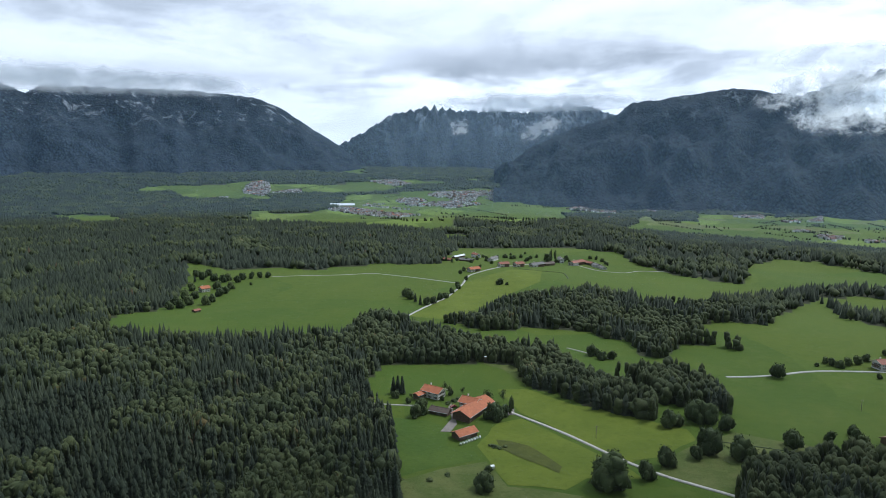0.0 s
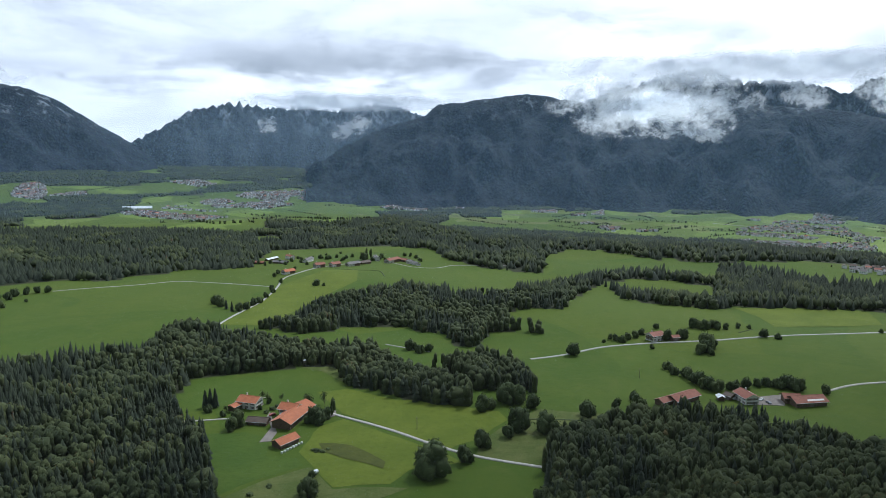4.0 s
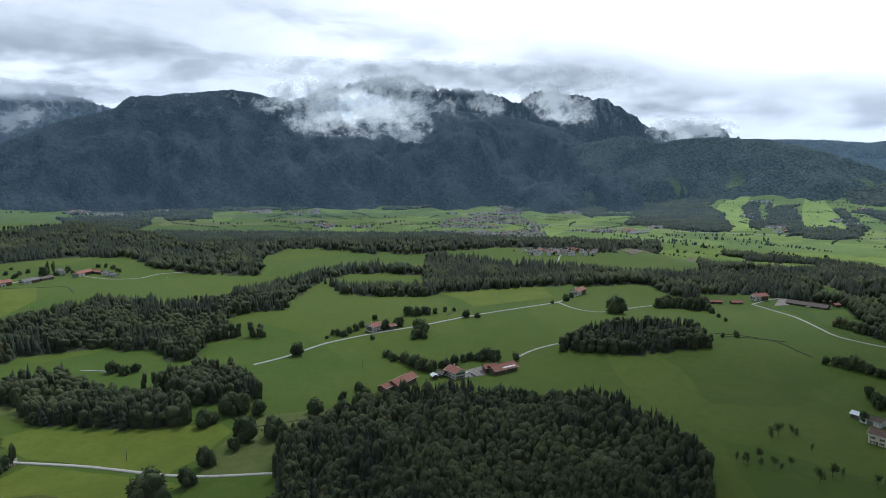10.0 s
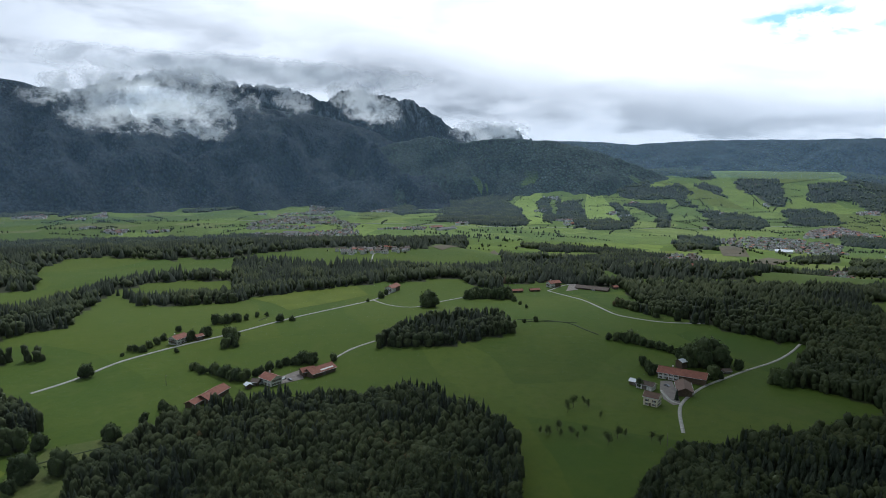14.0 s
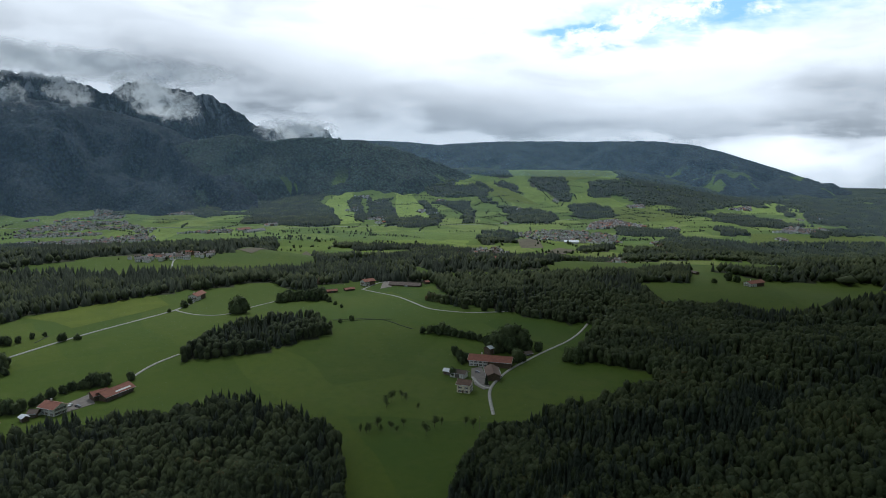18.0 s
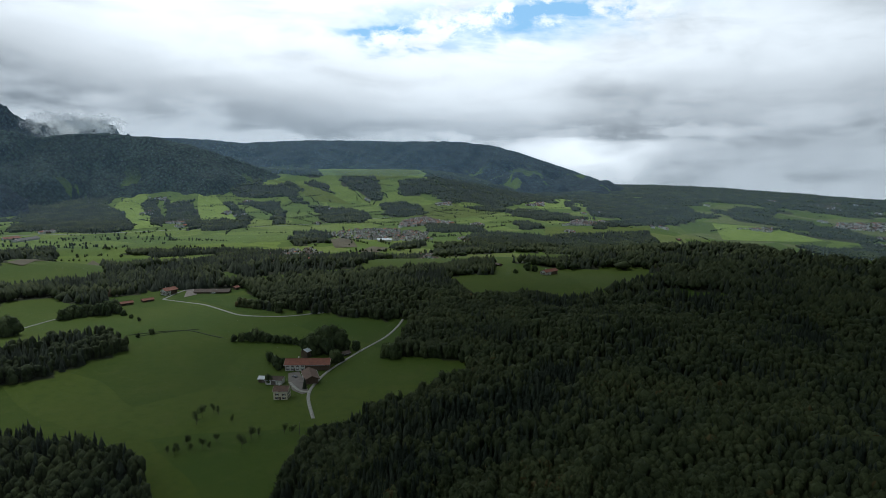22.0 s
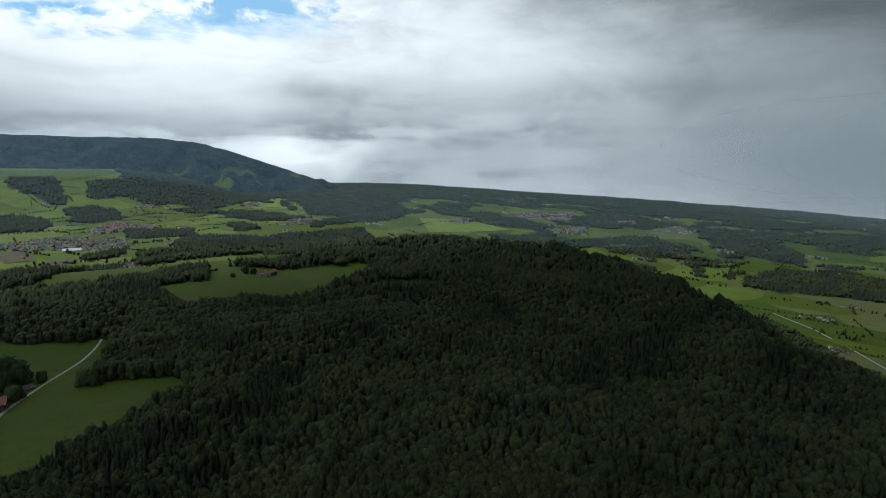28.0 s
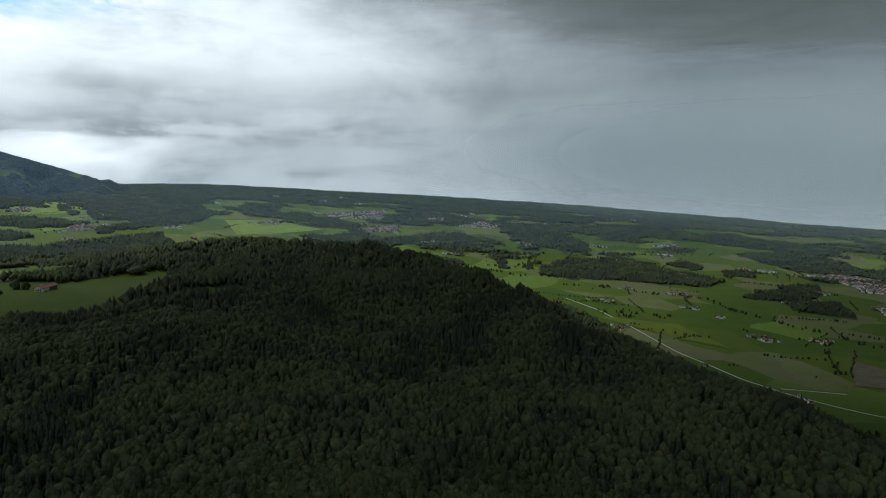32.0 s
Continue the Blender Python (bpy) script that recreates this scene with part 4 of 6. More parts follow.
far_wood([(3505, -2680), (3165, -2905), (2930, -3215), (2905, -2860), (3085, -2630)])
far_wood([(1880, -3575), (1590, -3695), (1340, -3845), (1525, -3540)])
far_wood([(2700, -3540), (2325, -3660), (2010, -3680), (2310, -3505)])
tree_row([(-10, 2580), (125, 2465), (180, 1725), (310, 1755)])
tree_row([(930, 2605), (1020, 2480)])
tree_row([(935, 2275), (1025, 2200)])
tree_row([(350, 1445), (660, 2110), (885, 2055)])
tree_row([(890, 2425), (960, 2335)])
tree_row([(1330, 2395), (1450, 2240), (1540, 2170)])
tree_row([(1320, 2685), (1435, 2505)])
tree_row([(300, 2900), (460, 2900), (600, 3090)])
tree_row([(-315, 2440), (-100, 1705), (0, 1730)])
tree_row([(1775, 2605), (1745, 2465)])
tree_row([(1175, 1975), (1260, 1880), (1410, 1880), (1555, 1920)])
tree_row([(1840, 1135), (1830, 995), (1740, 845), (1725, 750)])
tree_row([(1760, 1165), (1760, 1065), (1740, 945), (1705, 860), (1695, 750)])
tree_row([(1860, 995), (1940, 845), (2025, 735)])
tree_row([(1560, 1110), (1070, 670)])
tree_row([(1120, 2230), (1230, 2065)])
tree_row([(1375, 2315), (1500, 2155), (1635, 2020)])
tree_row([(1510, 1865), (1570, 1740)])
tree_row([(1555, 800), (1585, 740)])
tree_row([(1885, 1000), (2060, 875), (2185, 750)])
tree_row([(1610, 700), (1645, 600), (1745, 495)])
tree_row([(1660, 130), (1620, 10), (1620, -70)])
tree_row([(1540, 230), (1590, 125)])
tree_row([(895, 100), (990, 40), (1545, -40)])
tree_row([(2865, -165), (2850, -350), (2825, -440)])
tree_row([(1615, 585), (1660, 440), (1655, 400)])
tree_row([(2000, -85), (2005, -170)])
tree_row([(1935, 115), (1710, -15)])
tree_row([(1060, -1800), (955, -1845), (870, -1850), (790, -1905), (725, -1905), (615, -1820), (540, -1795), (465, -1765), (380, -1735)])
tree_row([(860, -1510), (785, -1525), (720, -1580), (705, -1600)])
tree_row([(620, -1455), (555, -1470)])
tree_row([(825, -1420), (775, -1395), (735, -1400)])
tree_row([(1455, -1755), (1325, -1750), (1300, -1785)])
tree_row([(625, -1315), (575, -1245)])
tree_row([(1430, -1885), (1550, -2235)])
tree_row([(2630, -1795), (2510, -1915)])
tree_row([(1320, -2845), (1145, -2910)])
tree_row([(1580, -1740), (1405, -1730)])
tree_row([(885, -1515), (790, -1565), (700, -1615)])
tree_row([(1135, -1760), (945, -1900)])
tree_row([(355, -1685), (315, -1530), (260, -1380)])
tree_row([(340, -1720), (235, -1665)])
tree_row([(610, -1445), (560, -1470)])
tree_row([(1520, -1810), (1335, -1915)])
tree_row([(1930, -1845), (1820, -1940)])
tree_row([(1415, -3135), (1155, -3200)])
tree_row([(865, -2470), (635, -2575)])
tree_row([(190, -1100), (145, -1110)])
tree_row([(1540, -1975), (1525, -2105)])
tree_row([(300, -1360), (290, -1345)])
tree_row([(1340, -2420), (1185, -2635)])
tree_row([(1880, -2900), (1660, -3110)])
tree_row([(1310, -2615), (1070, -2715)])
strewn_woods(16, 10, 58, 2780, 3060, wood_rng)
strewn_woods(100, 108, 178, 2300, 4700, wood_rng)
strewn_woods(150, 102, 176, 3300, 4850, wood_rng)
loose_trees([(-4, 60, 1600, 2700, 130), (58, 112, 1400, 3500, 210), (112, 176, 1300, 4600, 280), (62, 102, 2250, 3550, 170), (-40, -4, 2700, 4000, 60)], wood_rng)


def forest_floor():
    """Marks the shaded litter under the woods on the ground, so that no grass grows there."""
    me = bpy.data.objects["ground"].data
    co = np.empty(len(me.vertices) * 3)
    me.vertices.foreach_get("co", co)
    px, py = co[0::3], co[1::3]
    under = np.zeros(len(px), bool)
    for q, holes in WOODED:
        near = (px > min(p[0] for p in q)) & (px < max(p[0] for p in q)) & (py > min(p[1] for p in q)) & (py < max(p[1] for p in q))
        hit = inside(q, px[near], py[near])
        for h in holes:
            hit &= ~inside(h, px[near], py[near])
        under[near] |= hit
    me.attributes.new("litter", "FLOAT", "POINT").data.foreach_set("value", under.astype(float))


forest_floor()


REEDS = plain("ditch_reeds", (0.030, 0.048, 0.012), 0.9, 0.4, 0.5)


def ribbon(sort, wide, line):
    """A road laid on the land, with a slight crown."""
    wide *= 0.58
    name, mat = ("ditch" if sort == "ditch" else "road"), {"drive": GRAVEL, "ditch": REEDS}.get(sort, ASPHALT)
    label = "narrow pale gravel drive" if sort == "drive" else "narrow pale asphalt country lane"
    if sort == "ditch":
        label = "dark overgrown ditch winding through the meadow"
    lift = 0.3 if math.hypot(*line[0]) < 1250 else 0.8
    pts = []
    for (x0, y0), (x1, y1) in zip(line, line[1:]):
        n = max(2, int(math.hypot(x1 - x0, y1 - y0) / 6))
        pts += [(x0 + (x1 - x0) * i / n, y0 + (y1 - y0) * i / n) for i in range(n)]
    pts = np.array(pts + [line[-1]], float)
    for _ in range(6):
        pts[1:-1] = (pts[:-2] + 2 * pts[1:-1] + pts[2:]) / 4
    d = np.gradient(pts, axis=0)
    d /= np.linalg.norm(d, axis=1)[:, None] + 1e-9
    nrm = np.stack([-d[:, 1], d[:, 0]], 1)
    v, cols = [], (-0.5, -0.46, 0, 0.46, 0.5)
    for p, q in zip(pts, nrm):
        for c in cols:
            w = p + q * c * wide
            v.append((w[0], w[1], float(land(w[0], w[1])) + (lift if abs(c) < 0.5 else lift - 0.5) + (0.08 if c == 0 else 0)))
    f = [g[::-1] for g in grid_faces(len(pts), len(cols))]
    return tagged(new(name, mesh_from(name, v, f, [mat], True)), label, name, kind="structure")




# ---------------------------------------------------------------- settlements
def tile_material(name, colour, vary=0.3):
    m, k, b, geo = material(name, 0.8)
    rnd = k.add("ShaderNodeNewGeometry").outputs["Random Per Island"]
    co = k.add("ShaderNodeTexCoord").outputs["Object"]
    f = k.math("ADD", k.math("MULTIPLY", k.noise(geo, 0.5, 5, 0.65), 0.6), k.math("MULTIPLY", k.noise(geo, 6.0, 3), 0.4))
    a = k.mix(k.ramp(f, 0.3, 0.7), c4([v * (1 - vary) for v in colour]), c4([min(.9, v * (1 + vary)) for v in colour]))
    a = k.mix(k.math("MULTIPLY", rnd, 0.35), a, c4([v * 0.55 for v in colour]))
    k.put(b.inputs["Base Color"], a)
    rows = k.add("ShaderNodeTexWave")
    rows.wave_type, rows.bands_direction = "BANDS", "Z"
    k.put(rows.inputs["Vector"], co)
    rows.inputs["Scale"].default_value = 1.1
    bump(k, b, rows.outputs["Fac"], 0.6, 0.06)
    return m


ROOF_RED = tile_material("orange_clay_tiles", (0.42, 0.135, 0.055))
ROOF_OLD = tile_material("weathered_red_tiles", (0.27, 0.098, 0.062))
ROOF_BROWN = tile_material("brown_roof_tiles", (0.105, 0.075, 0.058))
ROOF_CHESTNUT = tile_material("chestnut_roof_tiles", (0.150, 0.088, 0.060))
ROOF_METAL = plain("pale_metal_roofing", (0.66, 0.69, 0.72), 0.4, 0.8, 0.08)
ROOF_GREY = tile_material("grey_roof_tiles", (0.16, 0.15, 0.145))
PLASTER = plain("white_plaster", (0.64, 0.63, 0.59), 0.9, 0.8, 0.10)
CREAM = plain("cream_plaster", (0.66, 0.60, 0.46), 0.9, 0.8, 0.10)
TIMBER = plain("weathered_timber", (0.105, 0.070, 0.045), 0.85, 1.2, 0.35)
TIMBER_GREY = plain("grey_timber", (0.15, 0.13, 0.11), 0.85, 1.2, 0.3)
GLASS = plain("dark_window_glass", (0.035, 0.042, 0.050), 0.15, 1.0, 0.1)
METAL = plain("pale_sheet_metal", (0.62, 0.65, 0.68), 0.45, 0.8, 0.12, 0.2)
CONCRETE = plain("concrete_yard", (0.20, 0.175, 0.155), 0.9, 0.3, 0.2)


def house_arrays(l, w, h, pitch, x, y, z, turn):
    """Walls, roof and dark window bands of a small distant house."""
    e = 0.7
    rise = w / 2 * math.tan(radians(pitch))
    drop = e * math.tan(radians(pitch))
    v = [(-l/2, -w/2, -1.5), (l/2, -w/2, -1.5), (l/2, w/2, -1.5), (-l/2, w/2, -1.5), (-l/2, -w/2, h), (l/2, -w/2, h), (l/2, w/2, h), (-l/2, w/2, h),
         (-l/2, 0, h + rise), (l/2, 0, h + rise)]
    f = [(0, 1, 5, 4), (2, 3, 7, 6), (1, 2, 6, 9, 5), (3, 0, 4, 8, 7)]
    mat = [0, 0, 0, 0]
    n = len(v)
    v += [(-l/2-e, -w/2-e, h-drop), (l/2+e, -w/2-e, h-drop), (l/2+e, 0, h+rise+.15), (-l/2-e, 0, h+rise+.15), (l/2+e, w/2+e, h-drop), (-l/2-e, w/2+e, h-drop)]
    f += [(n, n+1, n+2, n+3), (n+3, n+2, n+4, n+5)]
    mat += [1, 1]
    for side in (-1, 1):
        for zc in ([h * 0.3, h * 0.75] if h > 4.5 else [h * 0.5]):
            for i in range(3):
                n = len(v)
                cx = (i - 1) * l * 0.3
                yy = side * (w / 2 + 0.03)
                v += [(cx-.6, yy, zc-.6), (cx+.6, yy, zc-.6), (cx+.6, yy, zc+.6), (cx-.6, yy, zc+.6)]
                f.append((n, n+1, n+2, n+3))
                mat.append(2)
    c, s = math.cos(turn), math.sin(turn)
    v = [(x + c * a - s * b, y + s * a + c * b, z + q) for a, b, q in v]
    return v, f, mat


TOWN_WALL = plain("town_plaster", (0.86, 0.845, 0.81), 0.9, 0.05, 0.2)
town_rng = np.random.default_rng(21)


def town(spot):
    rng, label = town_rng, "distant village of white houses with red-brown roofs"
    area = 0.5 * abs(sum(a[0] * b[1] - b[0] * a[1] for a, b in zip(spot, spot[1:] + spot[:1])))
    gap = 13 if area < 60000 else (15 if area < 250000 else 16)
    size = 0.7 if min(math.hypot(*p) for p in spot) < 2200 else 0.9
    xs, ys = [p[0] for p in spot], [p[1] for p in spot]
    gx, gy = np.meshgrid(np.arange(min(xs), max(xs) + gap, gap), np.arange(min(ys), max(ys) + gap, gap))
    px = (gx + rng.uniform(-.4, .4, gx.shape) * gap).ravel()
    py = (gy + rng.uniform(-.4, .4, gx.shape) * gap).ravel()
    ok = inside(spot, px, py) & (rng.uniform(0, 1, px.shape) < 0.85)
    if area > 150000:
        ok &= np.array([noise.noise((a / 130, b / 130, 2.2)) > -0.12 for a, b in zip(px, py)])
    px, py = px[ok], py[ok]
    if len(px) == 0:
        px, py = np.array([np.mean(xs)]), np.array([np.mean(ys)])
    roofs = [ROOF_OLD, ROOF_BROWN, ROOF_GREY, ROOF_RED]
    V, F, M = [], [], []
    wood = Wood()
    for x, y in zip(px, py):
        z = float(land(x, y))
        v, f, m = house_arrays(rng.uniform(9, 15) * size, rng.uniform(8, 11) * size, rng.uniform(4.8, 7.2) * size, rng.uniform(22, 34), x, y, z,
                               0.6 + rng.integers(0, 2) * 1.57 + rng.normal(0, .2))
        n, top = len(V), rng.choice([2, 3, 4, 5], p=[.09, .46, .42, .03])
        wall = 0 if rng.uniform() < 0.8 else 6
        V += v
        F += [tuple(i + n for i in q) for q in f]
        M += [wall if q == 0 else (int(top) if q == 1 else 1) for q in m]
        for _ in range(rng.integers(0, 3)):
            a, b = x + rng.normal(0, gap * .6), y + rng.normal(0, gap * .6)
            s = rng.uniform(.5, 1)
            wood.tree(1, 3, a, b, float(land(a, b)) - .3, 4.5 * s, 8.5 * s, rng.uniform(0, 6.3), rng.beta(2, 3))
    tagged(new("village_houses", mesh_from("village_houses", V, F, [TOWN_WALL, GLASS, *roofs, TIMBER], False, None, M)), label, "village", kind="stuff")
    wood.finish("garden_trees", "dark green garden trees between the village houses", "trees")


ribbon("drive", 4, [(40, 381), (71, 347), (94, 313), (107, 297), (138, 273)])
ribbon("drive", 3, [(-47, 390), (-17, 388)])
ribbon("lane", 4, [(-235, 850), (-145, 865), (-100, 885), (-35, 840), (20, 795)])
ribbon("lane", 5, [(-37, 608), (-20, 654), (5, 710), (25, 785), (35, 845), (80, 900), (185, 985)])
ribbon("lane", 4, [(200, 960), (225, 895), (260, 880), (285, 905), (340, 890), (375, 875)])
ribbon("lane", 5, [(210, 448), (244, 449), (276, 458), (324, 449), (372, 434), (490, 420), (554, 416), (595, 425), (630, 435)])
ribbon("lane", 4, [(553, 417), (536, 384), (536, 357), (549, 350), (586, 351), (635, 340)])
ribbon("drive", 4, [(371, 317), (397, 321), (420, 315)])
ribbon("drive", 4, [(364, 55), (400, 64), (418, 66), (462, 59), (516, 38), (560, 16), (594, 6), (616, 2)])
ribbon("drive", 4, [(414, 65), (410, 70), (437, 82)])
ribbon("lane", 4, [(720, 275), (690, 220), (625, 165), (620, 121), (638, 83)])
ribbon("lane", 4, [(720, 275), (765, 270), (785, 255)])
ribbon("lane", 3, [(106, 518), (137, 488)])
ribbon("road", 7, [(1025, -1595), (875, -1530), (725, -1435), (550, -1305), (460, -1260), (380, -1215), (300, -1195), (230, -1195), (135, -1205)])
ribbon("lane", 4, [(785, 595), (850, 640), (890, 655)])
ribbon("lane", 4, [(2640, -1365), (2500, -1335), (2425, -1315)])
ribbon("lane", 5, [(2490, -2110), (2360, -2035), (2240, -2005)])
ribbon("road", 8, [(1685, 1995), (1845, 1625), (1910, 1380), (2115, 895), (2390, 315), (2665, 50)])
ribbon("road", 6, [(320, -1215), (230, -1280)])
ribbon("ditch", 3, [(553, 242), (568, 219), (573, 191), (561, 184), (549, 160)])
ribbon("ditch", 3, [(110, 890), (140, 870), (170, 865), (165, 810)])
ribbon("ditch", 2.5, [(550, 233), (566, 212), (575, 189)])
ribbon("ditch", 2, [(149, 334), (169, 327), (192, 317)])
ribbon("ditch", 2, [(412, 446), (432, 452)])
town([(815, 695), (840, 630), (915, 605), (960, 645), (845, 715)])
town([(-500, 2665), (-330, 2525), (-185, 2425), (-90, 2510), (-220, 2580), (-350, 2690), (-460, 2770)])
town([(-360, 2785), (-155, 2695), (40, 2770), (170, 2885), (325, 3150), (530, 3355), (480, 3425), (230, 3365), (-15, 3310), (-185, 3160), (-330, 2975)])
town([(515, 3270), (730, 3175), (820, 3320), (610, 3465)])
town([(-1000, 3145), (-1050, 3405), (-980, 3540), (-860, 3145), (-900, 3085)])
town([(-420, 3610), (-260, 3465), (-170, 3525), (-280, 3690)])
town([(580, 2920), (770, 2805), (860, 3075), (680, 3085)])
town([(850, 2900), (975, 2800), (1055, 3030)])
town([(-1130, 2830), (-1000, 2900), (-1035, 3020), (-1100, 2960)])
town([(-150, 4845), (495, 4825), (495, 4825), (-105, 4845)])
town([(1220, 2625), (1295, 2535), (1435, 2790), (1340, 2775)])
town([(1415, 2430), (1435, 2370), (1585, 2620)])
town([(1175, 1995), (1175, 1865), (1260, 1960)])
town([(-870, 3185), (-695, 3175), (-755, 3305)])
town([(1495, 1655), (1570, 1455), (1650, 1305), (1865, 1470), (1975, 1670), (2450, 2115), (2490, 2270), (2155, 1995), (1965, 1960), (1605, 1780)])
town([(1345, 1485), (1445, 1365), (1600, 1265), (1665, 1315), (1410, 1560)])
town([(1745, 1310), (1810, 1140), (1915, 1205)])
town([(2640, 1710), (2700, 1645), (2830, 1725)])
town([(3025, 1195), (2980, 1095), (3045, 1120)])
town([(2640, 1090), (2640, 1025), (2750, 1070)])
town([(2375, 885), (2335, 790), (2505, 850)])
town([(2245, 1745), (2335, 1605), (2540, 1750)])
town([(1550, 395), (910, 205), (945, 160), (1540, 185), (1710, 255), (1650, 370)])
town([(2030, 270), (1910, 150), (1880, -15), (1920, -85), (2125, -70), (2195, 55), (2170, 170)])
town([(2235, 20), (2355, -195), (2630, -85), (2495, 0)])
town([(2400, -615), (2460, -760), (2585, -815), (2615, -730)])
town([(1555, -15), (1050, -45), (1595, -85)])
town([(3075, -140), (3030, -225), (3135, -230)])
town([(3140, -605), (3140, -705), (3325, -745)])
town([(1920, -160), (1810, -185), (1955, -195)])
town([(2750, -1950), (2590, -2240), (2835, -2455), (2855, -2060)])
town([(2390, -1860), (2260, -2025), (2420, -2170)])
town([(2500, -2350), (2355, -2450), (2480, -2575)])
town([(2230, -2430), (2095, -2510), (2145, -2670), (2265, -2665)])
town([(2015, -1930), (1940, -1985), (1990, -2035)])
town([(1790, -1835), (1695, -1855), (1745, -1905)])
town([(2660, -1455), (2620, -1590), (2720, -1650)])
town([(3435, -2210), (3175, -2290), (3490, -2515)])
town([(650, -2630), (555, -2620), (355, -2430), (400, -2705), (525, -2740)])
town([(975, -1620), (875, -1625), (905, -1675)])
town([(795, -1405), (705, -1375), (745, -1430)])
town([(600, -1275), (545, -1255), (570, -1300)])
town([(500, -1260), (460, -1230), (475, -1270)])
town([(295, -1190), (260, -1175), (265, -1205)])
town([(635, -1690), (590, -1690), (610, -1740)])
town([(1000, -1850), (935, -1845), (970, -1910)])
town([(1355, -2820), (1175, -2785), (1265, -2930)])
town([(355, -2175), (300, -2085), (315, -2195)])


def strewn_hamlets(count, b0, b1, r0, r1, rng):
    """Lone farms and hamlets of a few houses on the far land."""
    for _ in range(count):
        b, r = radians(rng.uniform(b0, b1)), rng.uniform(r0, r1)
        x, y, w = r * math.sin(b), r * math.cos(b), rng.uniform(22, 48)
        turn = rng.uniform(0, 6.3)
        town([(x + w * math.cos(turn + q), y + 0.6 * w * math.sin(turn + q)) for q in (0, 1.5, 3.1, 4.6)])


strewn_hamlets(26, 110, 172, 1500, 2600, town_rng)
strewn_hamlets(34, 106, 165, 2600, 4400, town_rng)
strewn_hamlets(20, 56, 108, 1900, 3200, town_rng)
strewn_hamlets(10, 14, 54, 2000, 2800, town_rng)


# ---------------------------------------------------------------- farmsteads
def part(name, verts, faces, mat, parent, label="", at=None, smooth=False):
    """Links one mesh as a part of a thing."""
    ob = new(name, mesh_from(name, verts, faces, mat if isinstance(mat, list) else [mat], smooth))
    ob.parent = parent
    if at is not None:
        ob.matrix_basis = at
    return tagged(ob, label)


def shared(name, me, parent, at, label=""):
    ob = new(name, me)
    ob.parent = parent
    ob.matrix_basis = at
    return tagged(ob, label)


def box(x0, x1, y0, y1, z0, z1):
    v = [(x0, y0, z0), (x1, y0, z0), (x1, y1, z0), (x0, y1, z0), (x0, y0, z1), (x1, y0, z1), (x1, y1, z1), (x0, y1, z1)]
    return v, [(3, 2, 1, 0), (4, 5, 6, 7), (0, 1, 5, 4), (1, 2, 6, 5), (2, 3, 7, 6), (3, 0, 4, 7)]


def boxes(*bs):
    V, F = [], []
    for b in bs:
        v, f = box(*b)
        n = len(V)
        V += v
        F += [tuple(i + n for i in q) for q in f]
    return V, F


FRAME_WHITE = plain("white_window_frame", (0.70, 0.69, 0.66), 0.6, 2.0, 0.06)
WINDOW_FRAME = mesh_from("window_frame", *boxes((-.62, -.5, -.04, .08, -.72, .72), (.5, .62, -.04, .08, -.72, .72), (-.5, .5, -.04, .08, .6, .72),
                                                (-.5, .5, -.04, .08, -.72, -.6), (-.04, .04, -.02, .07, -.6, .6)), [FRAME_WHITE])
WINDOW_PANE = mesh_from("pane", *box(-.5, .5, -.02, .03, -.6, .6), [GLASS])
SHUTTER = mesh_from("shutter", *box(-.28, .28, 0.0, .07, -.68, .68), [TIMBER])
LABELS = {"farmhouse": "farmhouse with a wide low-pitched roof and small windows", "barn": "large timber barn with a low-pitched roof",
          "shed": "low timber farm shed", "house": "small two-storey plastered house", "annex": "low annex built beside the farmhouse"}
WORDS = {"chestnut_roof_tiles": "chestnut-roofed", "orange_clay_tiles": "bright orange-tiled", "weathered_red_tiles": "weathered red-tiled", "brown_roof_tiles": "dark brown-roofed",
         "grey_roof_tiles": "grey-roofed", "pale_metal_roofing": "pale metal-roofed"}


